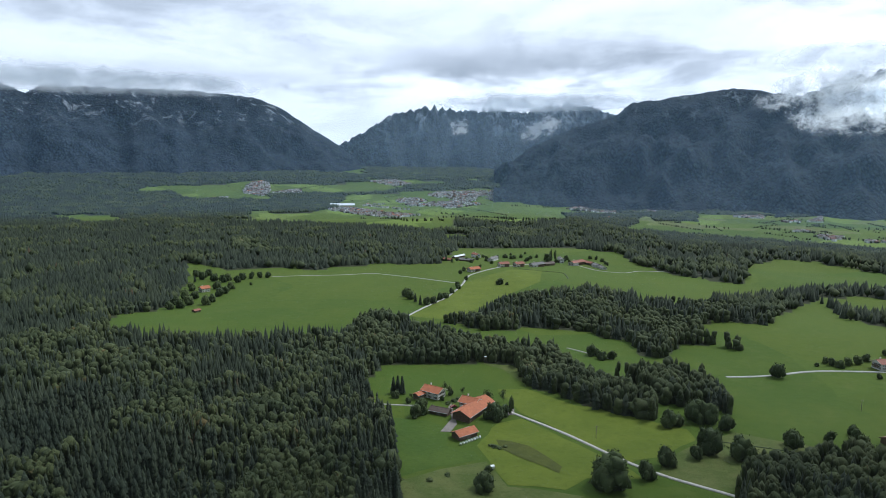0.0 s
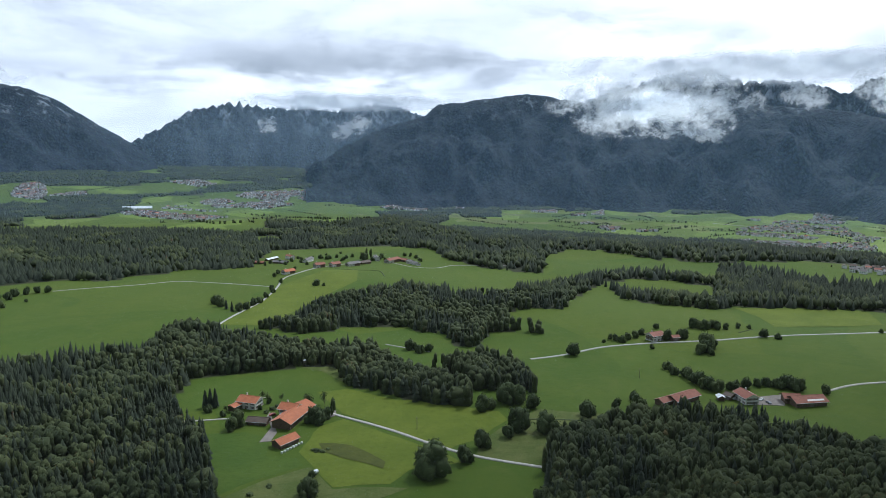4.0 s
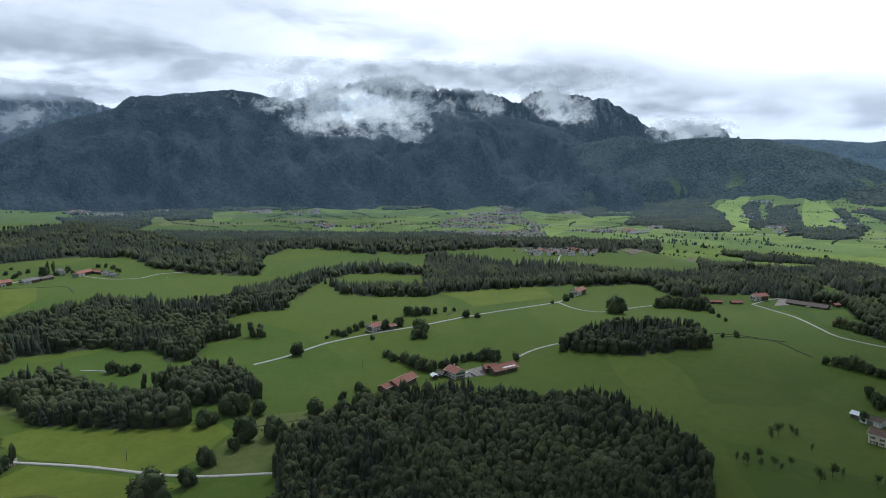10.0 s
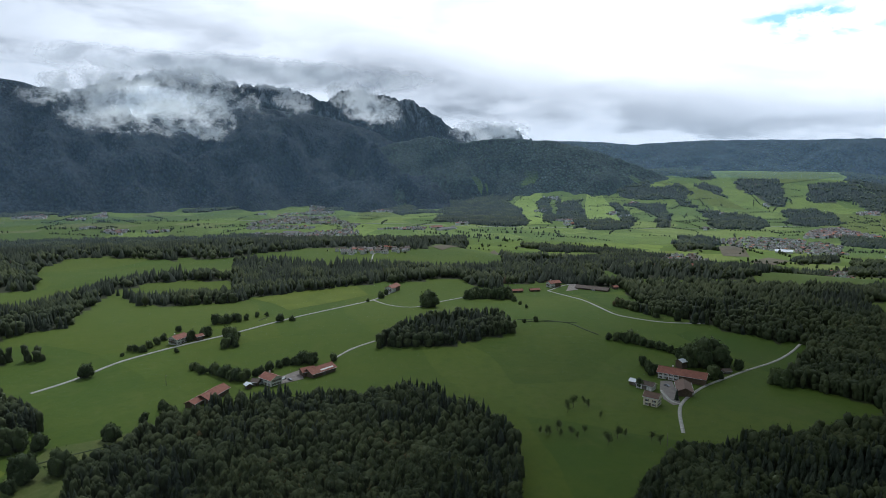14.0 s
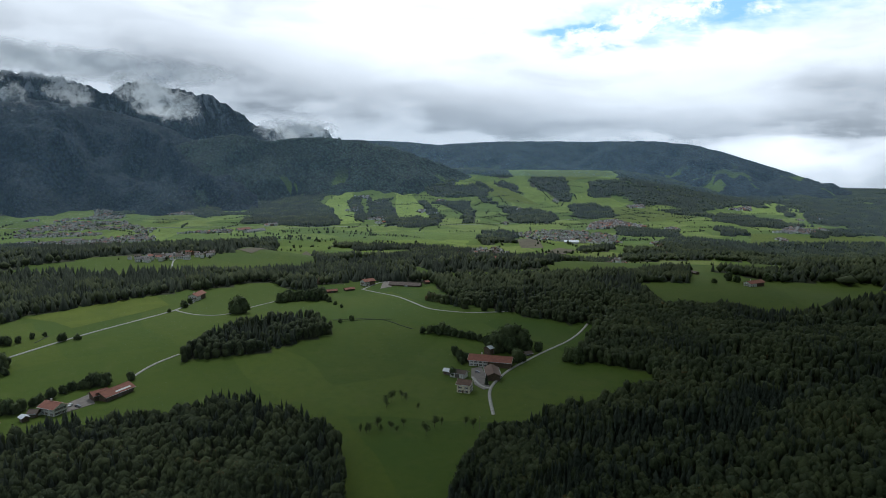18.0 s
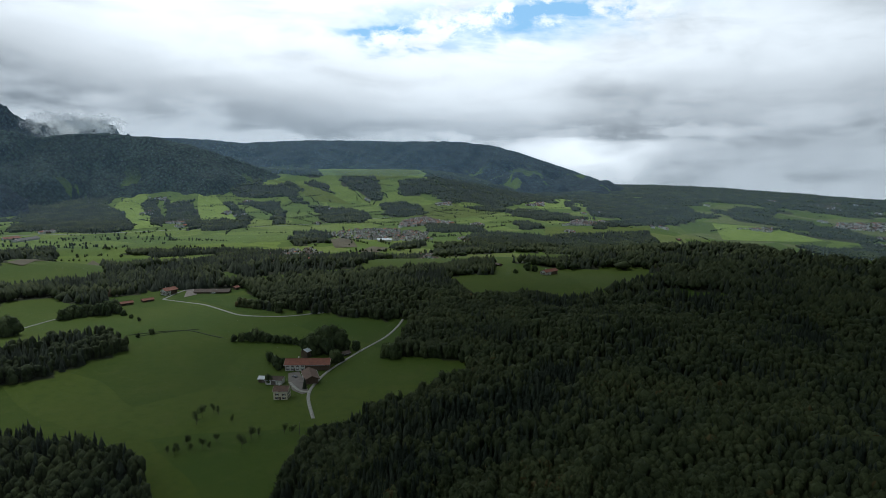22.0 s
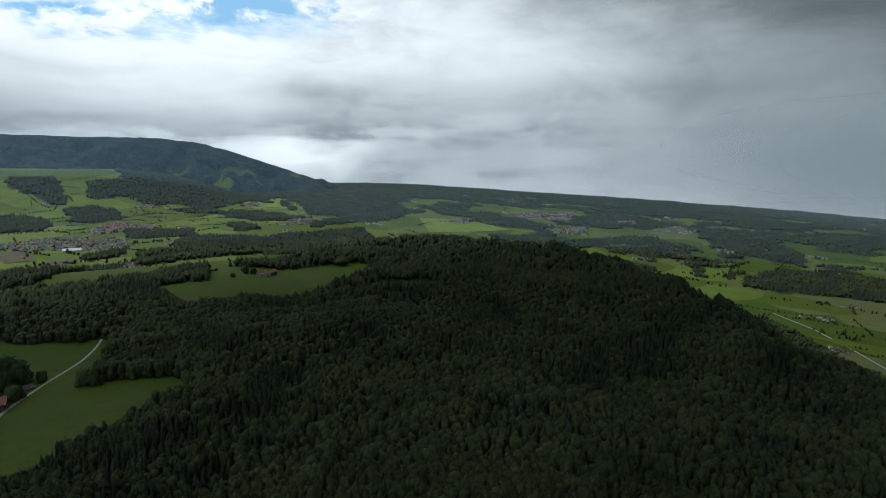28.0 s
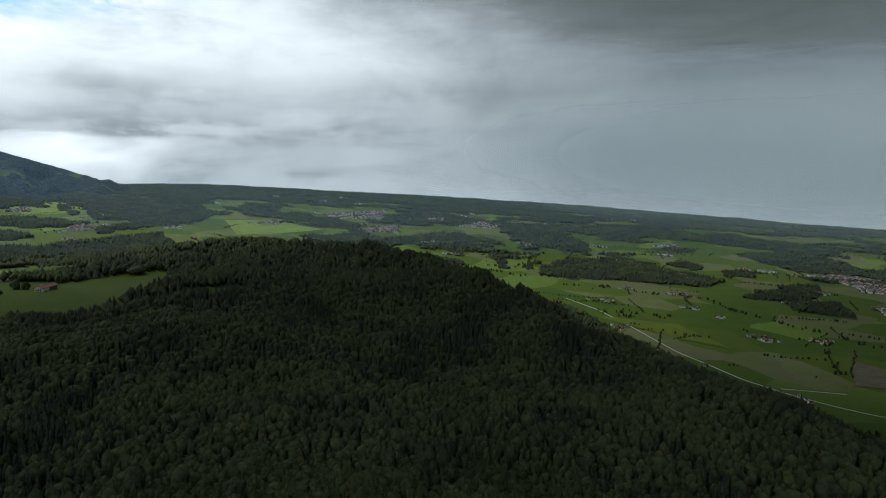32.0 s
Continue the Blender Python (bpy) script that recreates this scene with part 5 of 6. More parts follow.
def house(sort, x, y, head, long, wide, ridge, roof, wall, skylight=False):
    """A gabled building along its ridge, with eaves, openings and chimney as parts."""
    z = float(land(x, y))
    ob = new(sort, None)
    ob.matrix_basis = pose(x, y, z, 0, 0, head)
    tagged(ob, WORDS[roof.name] + " " + LABELS[sort], "barn" if sort in ("barn", "shed") else "house")
    tan = 0.46 if sort != "annex" else 0.38
    over = 1.1 if sort in ("farmhouse", "barn") else 0.7
    l, w = long / 2, wide / 2
    eave = ridge - w * tan
    near = math.hypot(x, y) < 600
    # walls: a gabled shell standing on a plinth, sunk a little into the ground
    prof = [(-w, -2.0), (w, -2.0), (w, eave), (0, ridge - 0.2), (-w, eave)]
    v = [(-l, a, b) for a, b in prof] + [(l, a, b) for a, b in prof]
    f = [(4, 3, 2, 1, 0), (5, 6, 7, 8, 9)] + [(i, (i + 1) % 5, 5 + (i + 1) % 5, 5 + i) for i in range(5)]
    split = sort == "farmhouse" and long > 14
    if split:
        m = -l + long * 0.45
        va = [(-l, a, b) for a, b in prof] + [(m, a, b) for a, b in prof]
        vb = [(m + 0.02, a * 0.99, b) for a, b in prof] + [(l, a * 0.99, b) for a, b in prof]
        part("wall", va, f, wall, ob, "plastered living quarters")
        part("barn_wall", vb, f, TIMBER, ob, "dark timber barn end")
    else:
        part("wall", v, f, wall, ob)
    # roof: two thick slabs, each a part
    t = 0.28
    for s in (-1, 1):
        q = [(0, ridge), (s * (w + over), ridge - (w + over) * tan), (s * (w + over), ridge - (w + over) * tan - t), (0, ridge - t)]
        rv = [(-l - over, a, b) for a, b in q] + [(l + over, a, b) for a, b in q]
        rf = [(0, 1, 5, 4), (1, 2, 6, 5), (2, 3, 7, 6), (3, 2, 1, 0), (4, 5, 6, 7)]
        if s > 0:
            rf = [g[::-1] for g in rf]
        slab = part("roof", rv, rf, roof, ob)
        toward = math.sin(radians(head)) * x - math.cos(radians(head)) * y
        if skylight and s * toward > 0:
            h0, h1 = ridge - w * tan * .95, ridge - w * tan * .72
            y0, y1 = s * w * .95, s * w * .72
            sv = [(-l * .25, y0, h0), (l * .85, y0, h0), (l * .85, y1, h1), (-l * .25, y1, h1)]
            sv = [(a, b, c + .03) for a, b, c in sv] + [(a, b, c + .16) for a, b, c in sv]
            part("skylight_strip", sv, [(0, 1, 2, 3), (4, 5, 6, 7), (0, 1, 5, 4), (1, 2, 6, 5), (2, 3, 7, 6), (3, 0, 4, 7)], FRAME_WHITE, slab, "long white translucent skylight strip")
        if near and roof.name != "pale_metal_roofing":
            # verge boards and gutter
            a, b = s * (w + over), ridge - (w + over) * tan
            gv, gf = box(-l - over, l + over, min(a, a + s * .14), max(a, a + s * .14), b - .2, b - .04)
            part("gutter", gv, gf, METAL, slab)
    rv, rf = box(-l - over, l + over, -.16, .16, ridge - .08, ridge + .1)
    part("ridge_cap", rv, rf, roof, ob)
    if near:
        for e in (-1, 1):
            for s in (-1, 1):
                q = [(0, ridge + .04), (s * (w + over), ridge - (w + over) * tan + .04), (s * (w + over), ridge - (w + over) * tan - .34), (0, ridge - .34)]
                xa, xb = e * (l + over + .005), e * (l + over + .09)
                bv = [(xa, a, b) for a, b in q] + [(xb, a, b) for a, b in q]
                part("verge_board", bv, [(0, 1, 2, 3), (7, 6, 5, 4), (0, 4, 5, 1), (3, 2, 6, 7), (1, 5, 6, 2), (0, 3, 7, 4)], CREAM if wall is not TIMBER else TIMBER, ob)
    if sort in ("farmhouse", "house"):
        cx = -l * 0.45
        cv, cf = boxes((cx - .4, cx + .4, .6, 1.3, ridge - 1.2, ridge + 1.0), (cx - .5, cx + .5, .5, 1.4, ridge + 1.0, ridge + 1.15))
        part("chimney", cv, cf, PLASTER, ob)
        floors = [1.3, 3.7] if eave > 4.3 else [max(1.2, eave * 0.5)]
        n = max(2, int(long * (0.45 if split else 1.0) / 3.2))
        span = long * (0.45 if split else 1.0)

        def window(px, py, pz, turn):
            at = pose(px, py, pz, 0, 0, turn)
            pane = shared("window", WINDOW_PANE, ob, at)
            shared("window_frame", WINDOW_FRAME, pane, Matrix.Identity(4))
            if near:
                for sx in (-1, 1):
                    shared("shutter", SHUTTER, pane, pose(sx * .92, 0, 0))
        for fl in floors:
            for s in (-1, 1):
                for i in range(n):
                    window(-l + span * (i + .5) / n, s * (w + .01), fl, 0 if s > 0 else 180)
            for e in ((-1,) if split else (-1, 1)):
                for py in (-w * .55, 0, w * .55):
                    window(e * (l + .01), py, fl, -90 if e > 0 else 90)
        # gable balcony
        if sort == "farmhouse":
            bv, bf = boxes((-l - 1.2, -l - .02, -w * .8, w * .8, 2.35, 2.5))
            part("balcony_floor", bv, bf, TIMBER, ob)
            rails = [(-l - 1.2, -l - 1.12, -w * .8 + i * .45, -w * .8 + i * .45 + .3, 2.5, 3.4) for i in range(int(w * 1.6 / .45))]
            bv, bf = boxes(*rails)
            part("balcony_rail", bv, bf, TIMBER, ob)
        dv, df = box(-l + span * .42, -l + span * .42 + 1.1, -w - .08, -w - .005, 0, 2.1)
        part("door", dv, df, TIMBER, ob)
    else:
        # board cladding and a big gate
        dv, df = box(-1.6, 1.6, -w - .1, -w - .01, 0, min(3.2, eave - .3))
        part("barn_door", dv, df, TIMBER_GREY, ob)
        if near:
            for s in (-1, 1):
                n = int(long / 1.6)
                for i in range(n):
                    px = -l + long * (i + .5) / n
                    if s < 0 and abs(px) < 1.9:
                        continue
                    bv, bf = box(px - .09, px + .09, min(s * (w + .01), s * (w + .07)), max(s * (w + .01), s * (w + .07)), 0, eave - .1)
                    part("batten", bv, bf, TIMBER_GREY, ob)
    return ob


# ---------------------------------------------------------------- single trees
def crown_mesh(name, lumps, tufts, rng, mat, sub=1, tuft=0.085, airy=False):
    v, f = broadleaf_shape(lumps, sub, 0, rng)
    V, F = [v], [f]
    at = len(v)
    for _ in range(tufts):
        p = v[rng.integers(len(v))]
        d = rng.normal(0, 1, (3, 3)) * tuft * np.array([1.3, 1.3, 0.7])
        V.append(p * rng.uniform(0.98, 1.10) + d)
        F.append(np.array([[at, at + 1, at + 2]]))
        at += 3
    if airy:
        # a thin crown: the clumps shrink to their limbs and the leaves stay loose
        V[0] = V[0] * np.array([0.45, 0.45, 0.8]) + np.array([0, 0, 0.1])
    v, f = np.concatenate(V), np.concatenate(F)
    tint = np.repeat(rng.beta(2, 2.5), len(v)) + rng.normal(-.06, .10, len(v))
    tint[-3 * tufts:] += np.repeat(rng.normal(.08, .22, tufts), 3)
    return mesh_from(name, v.tolist(), f.tolist(), [mat], True, np.clip(tint, 0, 1))


def trunk_mesh(rng, high, thick, limbs):
    V, F = [], []

    def limb(p, q, r0, r1, n=6):
        p, q = Vector(p), Vector(q)
        d = (q - p).normalized()
        a = d.orthogonal().normalized()
        b = d.cross(a)
        k = len(V)
        for o, r in ((p, r0), (p.lerp(q, .5) + Vector(rng.normal(0, .015, 3)), (r0 + r1) / 2), (q, r1)):
            for i in range(n):
                w = 2 * math.pi * i / n
                V.append(tuple(o + r * (a * math.cos(w) + b * math.sin(w))))
        for s in range(2):
            for i in range(n):
                F.append((k + s * n + i, k + s * n + (i + 1) % n, k + (s + 1) * n + (i + 1) % n, k + (s + 1) * n + i))
    limb((0, 0, -.08), (0, 0, high), thick, thick * .45, 8)
    for i in range(limbs):
        w, h = rng.uniform(0, 6.3), rng.uniform(.18, .5) * high / .5
        limb((0, 0, h * .6), (.42 * math.cos(w), .42 * math.sin(w), h * .6 + rng.uniform(.15, .3)), thick * .5, thick * .12)
    return mesh_from("trunk", V, F, [BARK], True)


LONE_LEAF = leaf_material("meadow_tree_leaves", (0.060, 0.086, 0.032), (0.145, 0.180, 0.064))
tree_rng = np.random.default_rng(8)
GREENS = {"b": "full green broadleaf tree standing on the meadow", "w": "broad spreading dark green tree on the meadow", "s": "small sparse fruit tree in the meadow",
          "c": "slender dark spruce beside the farm", "p": "narrow dark columnar tree", "g": "low spreading shrub in the pasture"}
PROTOTYPES = {}
for sort in "bwscpg":
    PROTOTYPES[sort] = []
    for _ in range(5 if sort == "b" else 3):
        ob = new("tree", None)
        if sort == "c":
            v, f = conifer_shape(12, 8, tree_rng)
            crown = mesh_from("crown", v.tolist(), f.tolist(), [CONIFER], False, np.full(len(v), tree_rng.uniform(.1, .5)))
            wide = (0.22, 0.22)
        else:
            lumps, tufts = {"b": (14, 800), "w": (18, 1100), "s": (5, 500), "p": (8, 400), "g": (8, 300)}[sort]
            crown = crown_mesh("crown", lumps, tufts, tree_rng, LONE_LEAF, 2, 0.05, sort == "s")
            if sort == "s":
                crown.vertices.foreach_set("co", np.array([(p.co.x, p.co.y, .18 + .82 * p.co.z) for p in crown.vertices]).ravel())
            elif sort != "p":
                crown.vertices.foreach_set("co", np.array([(p.co.x, p.co.y, max(.02, -.26 + 1.26 * p.co.z)) for p in crown.vertices]).ravel())
            k = {"b": .57, "w": .64, "s": .36, "p": .17, "g": 1.5}[sort]
            wide = (k, k * tree_rng.uniform(.85, 1.1))
        c = new("crown", crown)
        c.parent = ob
        c.scale = (wide[0], wide[1], 1.0)
        t = new("trunk", trunk_mesh(tree_rng, .62, .026 if sort != "s" else .02, 0 if sort in "cpg" else 5))
        t.parent = ob
        PROTOTYPES[sort].append(tagged(ob, GREENS[sort], "tree", "single trees"))
USED = set()


def trees(spots):
    for x, y, h, sort in spots:
        z = float(land(x, y))
        m = Matrix.LocRotScale((x, y, z - .1), Euler((0, 0, tree_rng.uniform(0, 6.3))), Vector((h * tree_rng.uniform(.92, 1.1), h * tree_rng.uniform(.92, 1.1), h)))
        k = int(tree_rng.integers(len(PROTOTYPES[sort])))
        ob = PROTOTYPES[sort][k]
        if (sort, k) in USED:
            copy_thing(ob, m @ Matrix.Diagonal((1 / ob.scale.x, 1 / ob.scale.y, 1 / ob.scale.z, 1)))
        else:
            USED.add((sort, k))
            ob.matrix_basis = m


house("farmhouse", -5.6, 404.9, -33, 12.6, 9.2, 7.3, ROOF_RED, PLASTER)
house("annex", -15.2, 401.7, 49, 6.6, 5.0, 4.4, ROOF_RED, TIMBER)
house("barn", 19.6, 377.4, 58, 30.5, 11.8, 7.0, ROOF_RED, TIMBER)
house("farmhouse", 18.2, 384.5, -33, 10.5, 9.2, 7.7, ROOF_RED, PLASTER)
house("shed", -0.9, 376.9, -26, 12.2, 6.7, 4.0, ROOF_BROWN, TIMBER)
house("shed", 13.0, 343.2, 36, 12.8, 7.5, 4.8, ROOF_RED, TIMBER)
house("farmhouse", 470.9, 74.0, -91, 32.4, 11.7, 8.1, ROOF_OLD, PLASTER)
house("shed", 504.4, 78.8, -29, 12.3, 6.0, 7.0, ROOF_METAL, TIMBER)
house("barn", 441.0, 68.0, -165, 19.0, 9.0, 6.6, ROOF_CHESTNUT, TIMBER)
house("shed", 436.0, 92.0, -100, 11.5, 7.0, 5.4, ROOF_BROWN, PLASTER)
house("shed", 440.5, 100.0, -100, 8.0, 5.0, 4.2, ROOF_METAL, TIMBER)
house("house", 404.0, 81.0, -95, 9.0, 8.6, 8.2, ROOF_CHESTNUT, CREAM)
house("shed", 506.6, 48.9, -53, 6.0, 5.3, 3.3, ROOF_BROWN, TIMBER)
house("barn", 265.4, 332.5, 15, 22.2, 8.9, 6.0, ROOF_OLD, TIMBER)
house("shed", 249.3, 330.5, 15, 8.5, 6.7, 4.8, ROOF_OLD, TIMBER)
house("shed", 290.4, 326.6, -113, 4.7, 3.7, 3.7, ROOF_METAL, TIMBER)
house("shed", 298.1, 327.0, -74, 4.8, 6.0, 4.4, ROOF_BROWN, TIMBER)
house("farmhouse", 304.7, 319.5, -98, 11.9, 9.2, 7.3, ROOF_OLD, PLASTER)
house("barn", 338.4, 304.7, -8, 21.5, 10.4, 6.0, ROOF_OLD, TIMBER, skylight=True)
house("barn", 331.3, 310.3, -25, 9.1, 7.4, 6.0, ROOF_OLD, TIMBER)
house("farmhouse", 331.8, 456.0, 9, 12.4, 9.2, 7.3, ROOF_OLD, PLASTER)
house("shed", 345.9, 448.0, -7, 6.3, 5.3, 4.8, ROOF_OLD, TIMBER)
house("farmhouse", 611.5, 431.6, 10, 21.6, 10.0, 8.1, ROOF_OLD, PLASTER)
house("farmhouse", 748.8, 278.6, -33, 15.4, 10.0, 8.1, ROOF_OLD, PLASTER)
house("shed", 693.7, 304.2, -46, 12.8, 6.0, 4.0, ROOF_OLD, TIMBER)
house("shed", 710.6, 288.5, -42, 12.2, 6.0, 3.7, ROOF_OLD, TIMBER)
house("barn", 756.0, 230.0, -90, 40.0, 10.4, 4.6, ROOF_BROWN, TIMBER)
house("shed", 773.8, 207.0, -41, 5.5, 6.0, 4.4, ROOF_OLD, TIMBER)
house("farmhouse", 941.9, -123.2, -60, 18.3, 9.2, 6.4, ROOF_OLD, PLASTER)
house("shed", 938.0, -140.9, -148, 15.6, 6.7, 4.4, ROOF_BROWN, TIMBER)
house("farmhouse", 864.8, -203.7, -49, 26.9, 10.0, 7.3, ROOF_OLD, PLASTER)
house("farmhouse", -292.1, 757.1, 47, 9.9, 9.2, 7.3, ROOF_RED, PLASTER)
house("shed", -255.6, 638.2, 59, 6.7, 4.5, 3.3, ROOF_OLD, TIMBER)
house("barn", 37.5, 969.7, -35, 22.5, 8.1, 4.6, ROOF_GREY, TIMBER)
house("house", 54.6, 1019.5, -63, 16.9, 7.5, 7.3, ROOF_OLD, PLASTER)
house("shed", 6.2, 976.9, -27, 16.3, 6.7, 4.4, ROOF_OLD, TIMBER)
house("shed", 25.9, 1012.1, 55, 28.4, 6.0, 4.4, ROOF_METAL, TIMBER)
house("farmhouse", 43.9, 873.4, 35, 16.4, 9.2, 6.4, ROOF_RED, PLASTER)
house("house", 79.3, 978.8, 65, 28.3, 7.5, 6.4, ROOF_GREY, PLASTER)
house("farmhouse", 89.1, 909.6, 24, 14.5, 9.2, 7.3, ROOF_OLD, PLASTER)
house("farmhouse", 111.8, 912.2, 32, 14.3, 9.2, 7.3, ROOF_OLD, PLASTER)
house("farmhouse", 139.6, 919.9, 32, 21.3, 9.2, 6.4, ROOF_GREY, PLASTER)
house("barn", 160.8, 941.3, 35, 18.4, 8.1, 5.3, ROOF_BROWN, TIMBER)
house("house", 186.7, 982.4, -89, 24.9, 5.8, 7.3, ROOF_GREY, PLASTER)
house("farmhouse", 206.4, 954.4, 42, 29.1, 10.0, 7.3, ROOF_OLD, PLASTER)
house("barn", 225.9, 958.2, -65, 17.6, 7.4, 5.3, ROOF_OLD, TIMBER)
house("house", 231.7, 933.7, -71, 15.1, 7.5, 5.7, ROOF_GREY, PLASTER)
house("house", 236.3, 918.1, -77, 14.2, 6.7, 4.9, ROOF_GREY, PLASTER)
trees([(-33, 410, 12.0, 'c'), (-30, 410, 13.0, 'c'), (-27, 409, 13.0, 'c'), (43, 374, 12.0, 'p'), (-17, 371, 8.0, 'b'), (-13, 380, 7.0, 'b'), (32, 370, 9.0, 'b'), (38, 373, 7.0, 'b'), (27, 368, 5.0, 'b'), (5, 408, 7.0, 's'), (40, 395, 8.0, 's'), (-31, 402, 5.0, 'b'), (6, 407, 4.0, 'b')])
trees([(81, 286, 16.0, 'w'), (101, 292, 9.0, 'b'), (115, 305, 10.0, 'b'), (133, 312, 7.0, 'b'), (144, 320, 13.0, 'b'), (165, 347, 9.0, 'b'), (151, 362, 13.0, 'b'), (158, 360, 13.0, 'b'), (135, 353, 10.0, 'b'), (140, 356, 7.0, 'b'), (158, 311, 12.0, 'b'), (191, 323, 9.0, 'b'), (218, 333, 6.0, 's')])
trees([(247, 446, 10.0, 'b'), (72, 781, 8.0, 'w'), (81, 776, 4.0, 'w'), (60, 425, 7.0, 'b'), (121, 499, 9.0, 'b'), (128, 488, 7.0, 'b'), (137, 490, 7.0, 'b'), (126, 498, 6.0, 'b'), (20, 282, 9.0, 'b'), (27, 331, 1.3, 'g'), (29, 329, 1.6, 'g'), (32, 327, 1.5, 'g'), (35, 329, 1.2, 'g'), (232, 328, 6.0, 'b'), (233, 335, 7.0, 'b')])
trees([(556, 346, 17.0, 'w'), (355, 418, 13.0, 'b'), (343, 411, 8.0, 'b'), (362, 418, 7.0, 'b'), (421, 427, 7.0, 'b'), (429, 419, 5.0, 'b'), (542, 416, 4.0, 'b'), (569, 417, 8.0, 'b'), (587, 424, 6.0, 'b'), (386, 474, 9.0, 'b'), (393, 468, 9.0, 'b'), (403, 462, 8.0, 'b'), (423, 459, 5.0, 'b'), (431, 455, 4.0, 'b')])
trees([(192, 329, 9.0, 'b'), (217, 334, 6.0, 'b'), (235, 342, 6.0, 'b'), (296, 392, 5.0, 'b'), (295, 380, 6.0, 'b'), (299, 369, 8.0, 'b'), (297, 356, 9.0, 'b'), (297, 346, 9.0, 'b'), (300, 394, 5.0, 'b'), (323, 340, 7.0, 'b'), (316, 341, 6.0, 'b'), (348, 331, 9.0, 'b'), (352, 325, 9.0, 'b'), (365, 314, 6.0, 'b'), (339, 339, 6.0, 'b'), (343, 335, 6.0, 'b')])
trees([(359, 122, 8.0, 's'), (378, 118, 6.0, 's'), (328, 117, 7.0, 's'), (325, 108, 6.0, 's'), (333, 103, 5.0, 's'), (318, 120, 5.0, 's'), (557, 224, 5.0, 'b'), (546, 232, 4.0, 'b'), (622, 333, 11.0, 'b'), (639, 330, 12.0, 'b'), (644, 320, 11.0, 'b'), (640, 306, 13.0, 'b'), (654, 300, 13.0, 'b'), (639, 336, 10.0, 'b')])
trees([(540, 148, 6.0, 'b'), (542, 142, 7.0, 'b'), (542, 136, 8.0, 'b'), (544, 130, 10.0, 'b'), (544, 125, 9.0, 'b'), (541, 118, 7.0, 'b'), (540, 112, 7.0, 'b'), (539, 106, 7.0, 'b'), (537, 100, 7.0, 'b'), (536, 95, 6.0, 'b'), (533, 90, 5.0, 'b'), (540, 132, 6.0, 'b'), (542, 121, 6.0, 'b')])
trees([(510, 75, 15.0, 'w'), (507, 65, 14.0, 'b'), (516, 82, 12.0, 'b'), (484, 56, 10.0, 'b'), (526, 50, 9.0, 'b'), (520, 41, 8.0, 'b')])
trees([(475, 99, 9.0, 'b'), (435, 96, 7.0, 'b'), (488, 107, 8.0, 'b'), (476, 95, 7.0, 'b'), (421, 69, 8.0, 'c'), (319, 124, 5.0, 's'), (320, 119, 6.0, 's'), (322, 113, 5.0, 's'), (324, 104, 4.0, 's'), (370, 122, 8.0, 's'), (375, 114, 6.0, 's'), (361, 102, 5.0, 's')])
trees([(324, 87, 8.0, 's'), (336, 85, 8.0, 's'), (341, 82, 5.0, 's'), (343, 68, 6.0, 's'), (341, 63, 6.0, 's'), (497, 15, 11.0, 'b'), (493, 9, 12.0, 'b'), (892, -178, 12.0, 'b'), (883, -187, 9.0, 'b'), (860, -155, 6.0, 'b'), (919, -233, 11.0, 'b'), (930, -247, 11.0, 'b')])
trees([(315, 436, 4.0, 'b'), (311, 466, 6.0, 'b'), (320, 468, 6.0, 'b'), (329, 472, 6.0, 'b'), (300, 467, 6.0, 'b'), (298, 473, 5.0, 'b'), (302, 461, 6.0, 'b'), (341, 452, 9.0, 'b'), (355, 450, 9.0, 'b'), (288, 467, 3.0, 'b'), (352, 483, 5.0, 'b')])
trees([(-30, 681, 11.0, 'c'), (-36, 697, 10.0, 'b'), (-24, 668, 11.0, 'c'), (-18, 669, 9.0, 'b'), (-10, 675, 8.0, 'b'), (-2, 695, 8.0, 'b'), (4, 708, 7.0, 'b'), (11, 734, 7.0, 'b'), (20, 761, 6.0, 'b'), (31, 814, 6.0, 'b'), (19, 778, 6.0, 'b'), (-42, 713, 10.0, 'b')])
trees([(173, 995, 18.0, 'p'), (180, 995, 17.0, 'p'), (167, 988, 12.0, 'b'), (252, 950, 5.0, 'b'), (117, 1066, 4.0, 'b'), (54, 896, 5.0, 'b'), (31, 877, 6.0, 'b'), (24, 858, 6.0, 'b'), (67, 966, 5.0, 'b'), (136, 990, 6.0, 'b'), (143, 1081, 4.0, 'b'), (194, 989, 6.0, 'b')])
trees([(-288, 647, 9.0, 'b'), (-280, 658, 10.0, 'b'), (-278, 675, 10.0, 'b'), (-294, 707, 11.0, 'b'), (-285, 709, 9.0, 'b'), (-260, 677, 10.0, 'b'), (-260, 693, 9.0, 'b'), (-262, 726, 10.0, 'b'), (-261, 743, 9.0, 'b'), (-264, 772, 9.0, 'b'), (-293, 673, 9.0, 'b'), (-282, 773, 10.0, 'b'), (-310, 761, 10.0, 'b')])
trees([(-328, 819, 10.0, 'c'), (-325, 839, 11.0, 'b'), (-305, 826, 10.0, 'b'), (-291, 818, 10.0, 'b'), (-287, 830, 9.0, 'b'), (-270, 835, 9.0, 'b'), (-260, 842, 9.0, 'b'), (-250, 845, 8.0, 'b'), (-238, 844, 8.0, 'b'), (-271, 816, 9.0, 'b'), (-341, 860, 10.0, 'b'), (-328, 867, 10.0, 'b'), (-246, 795, 4.0, 'b')])
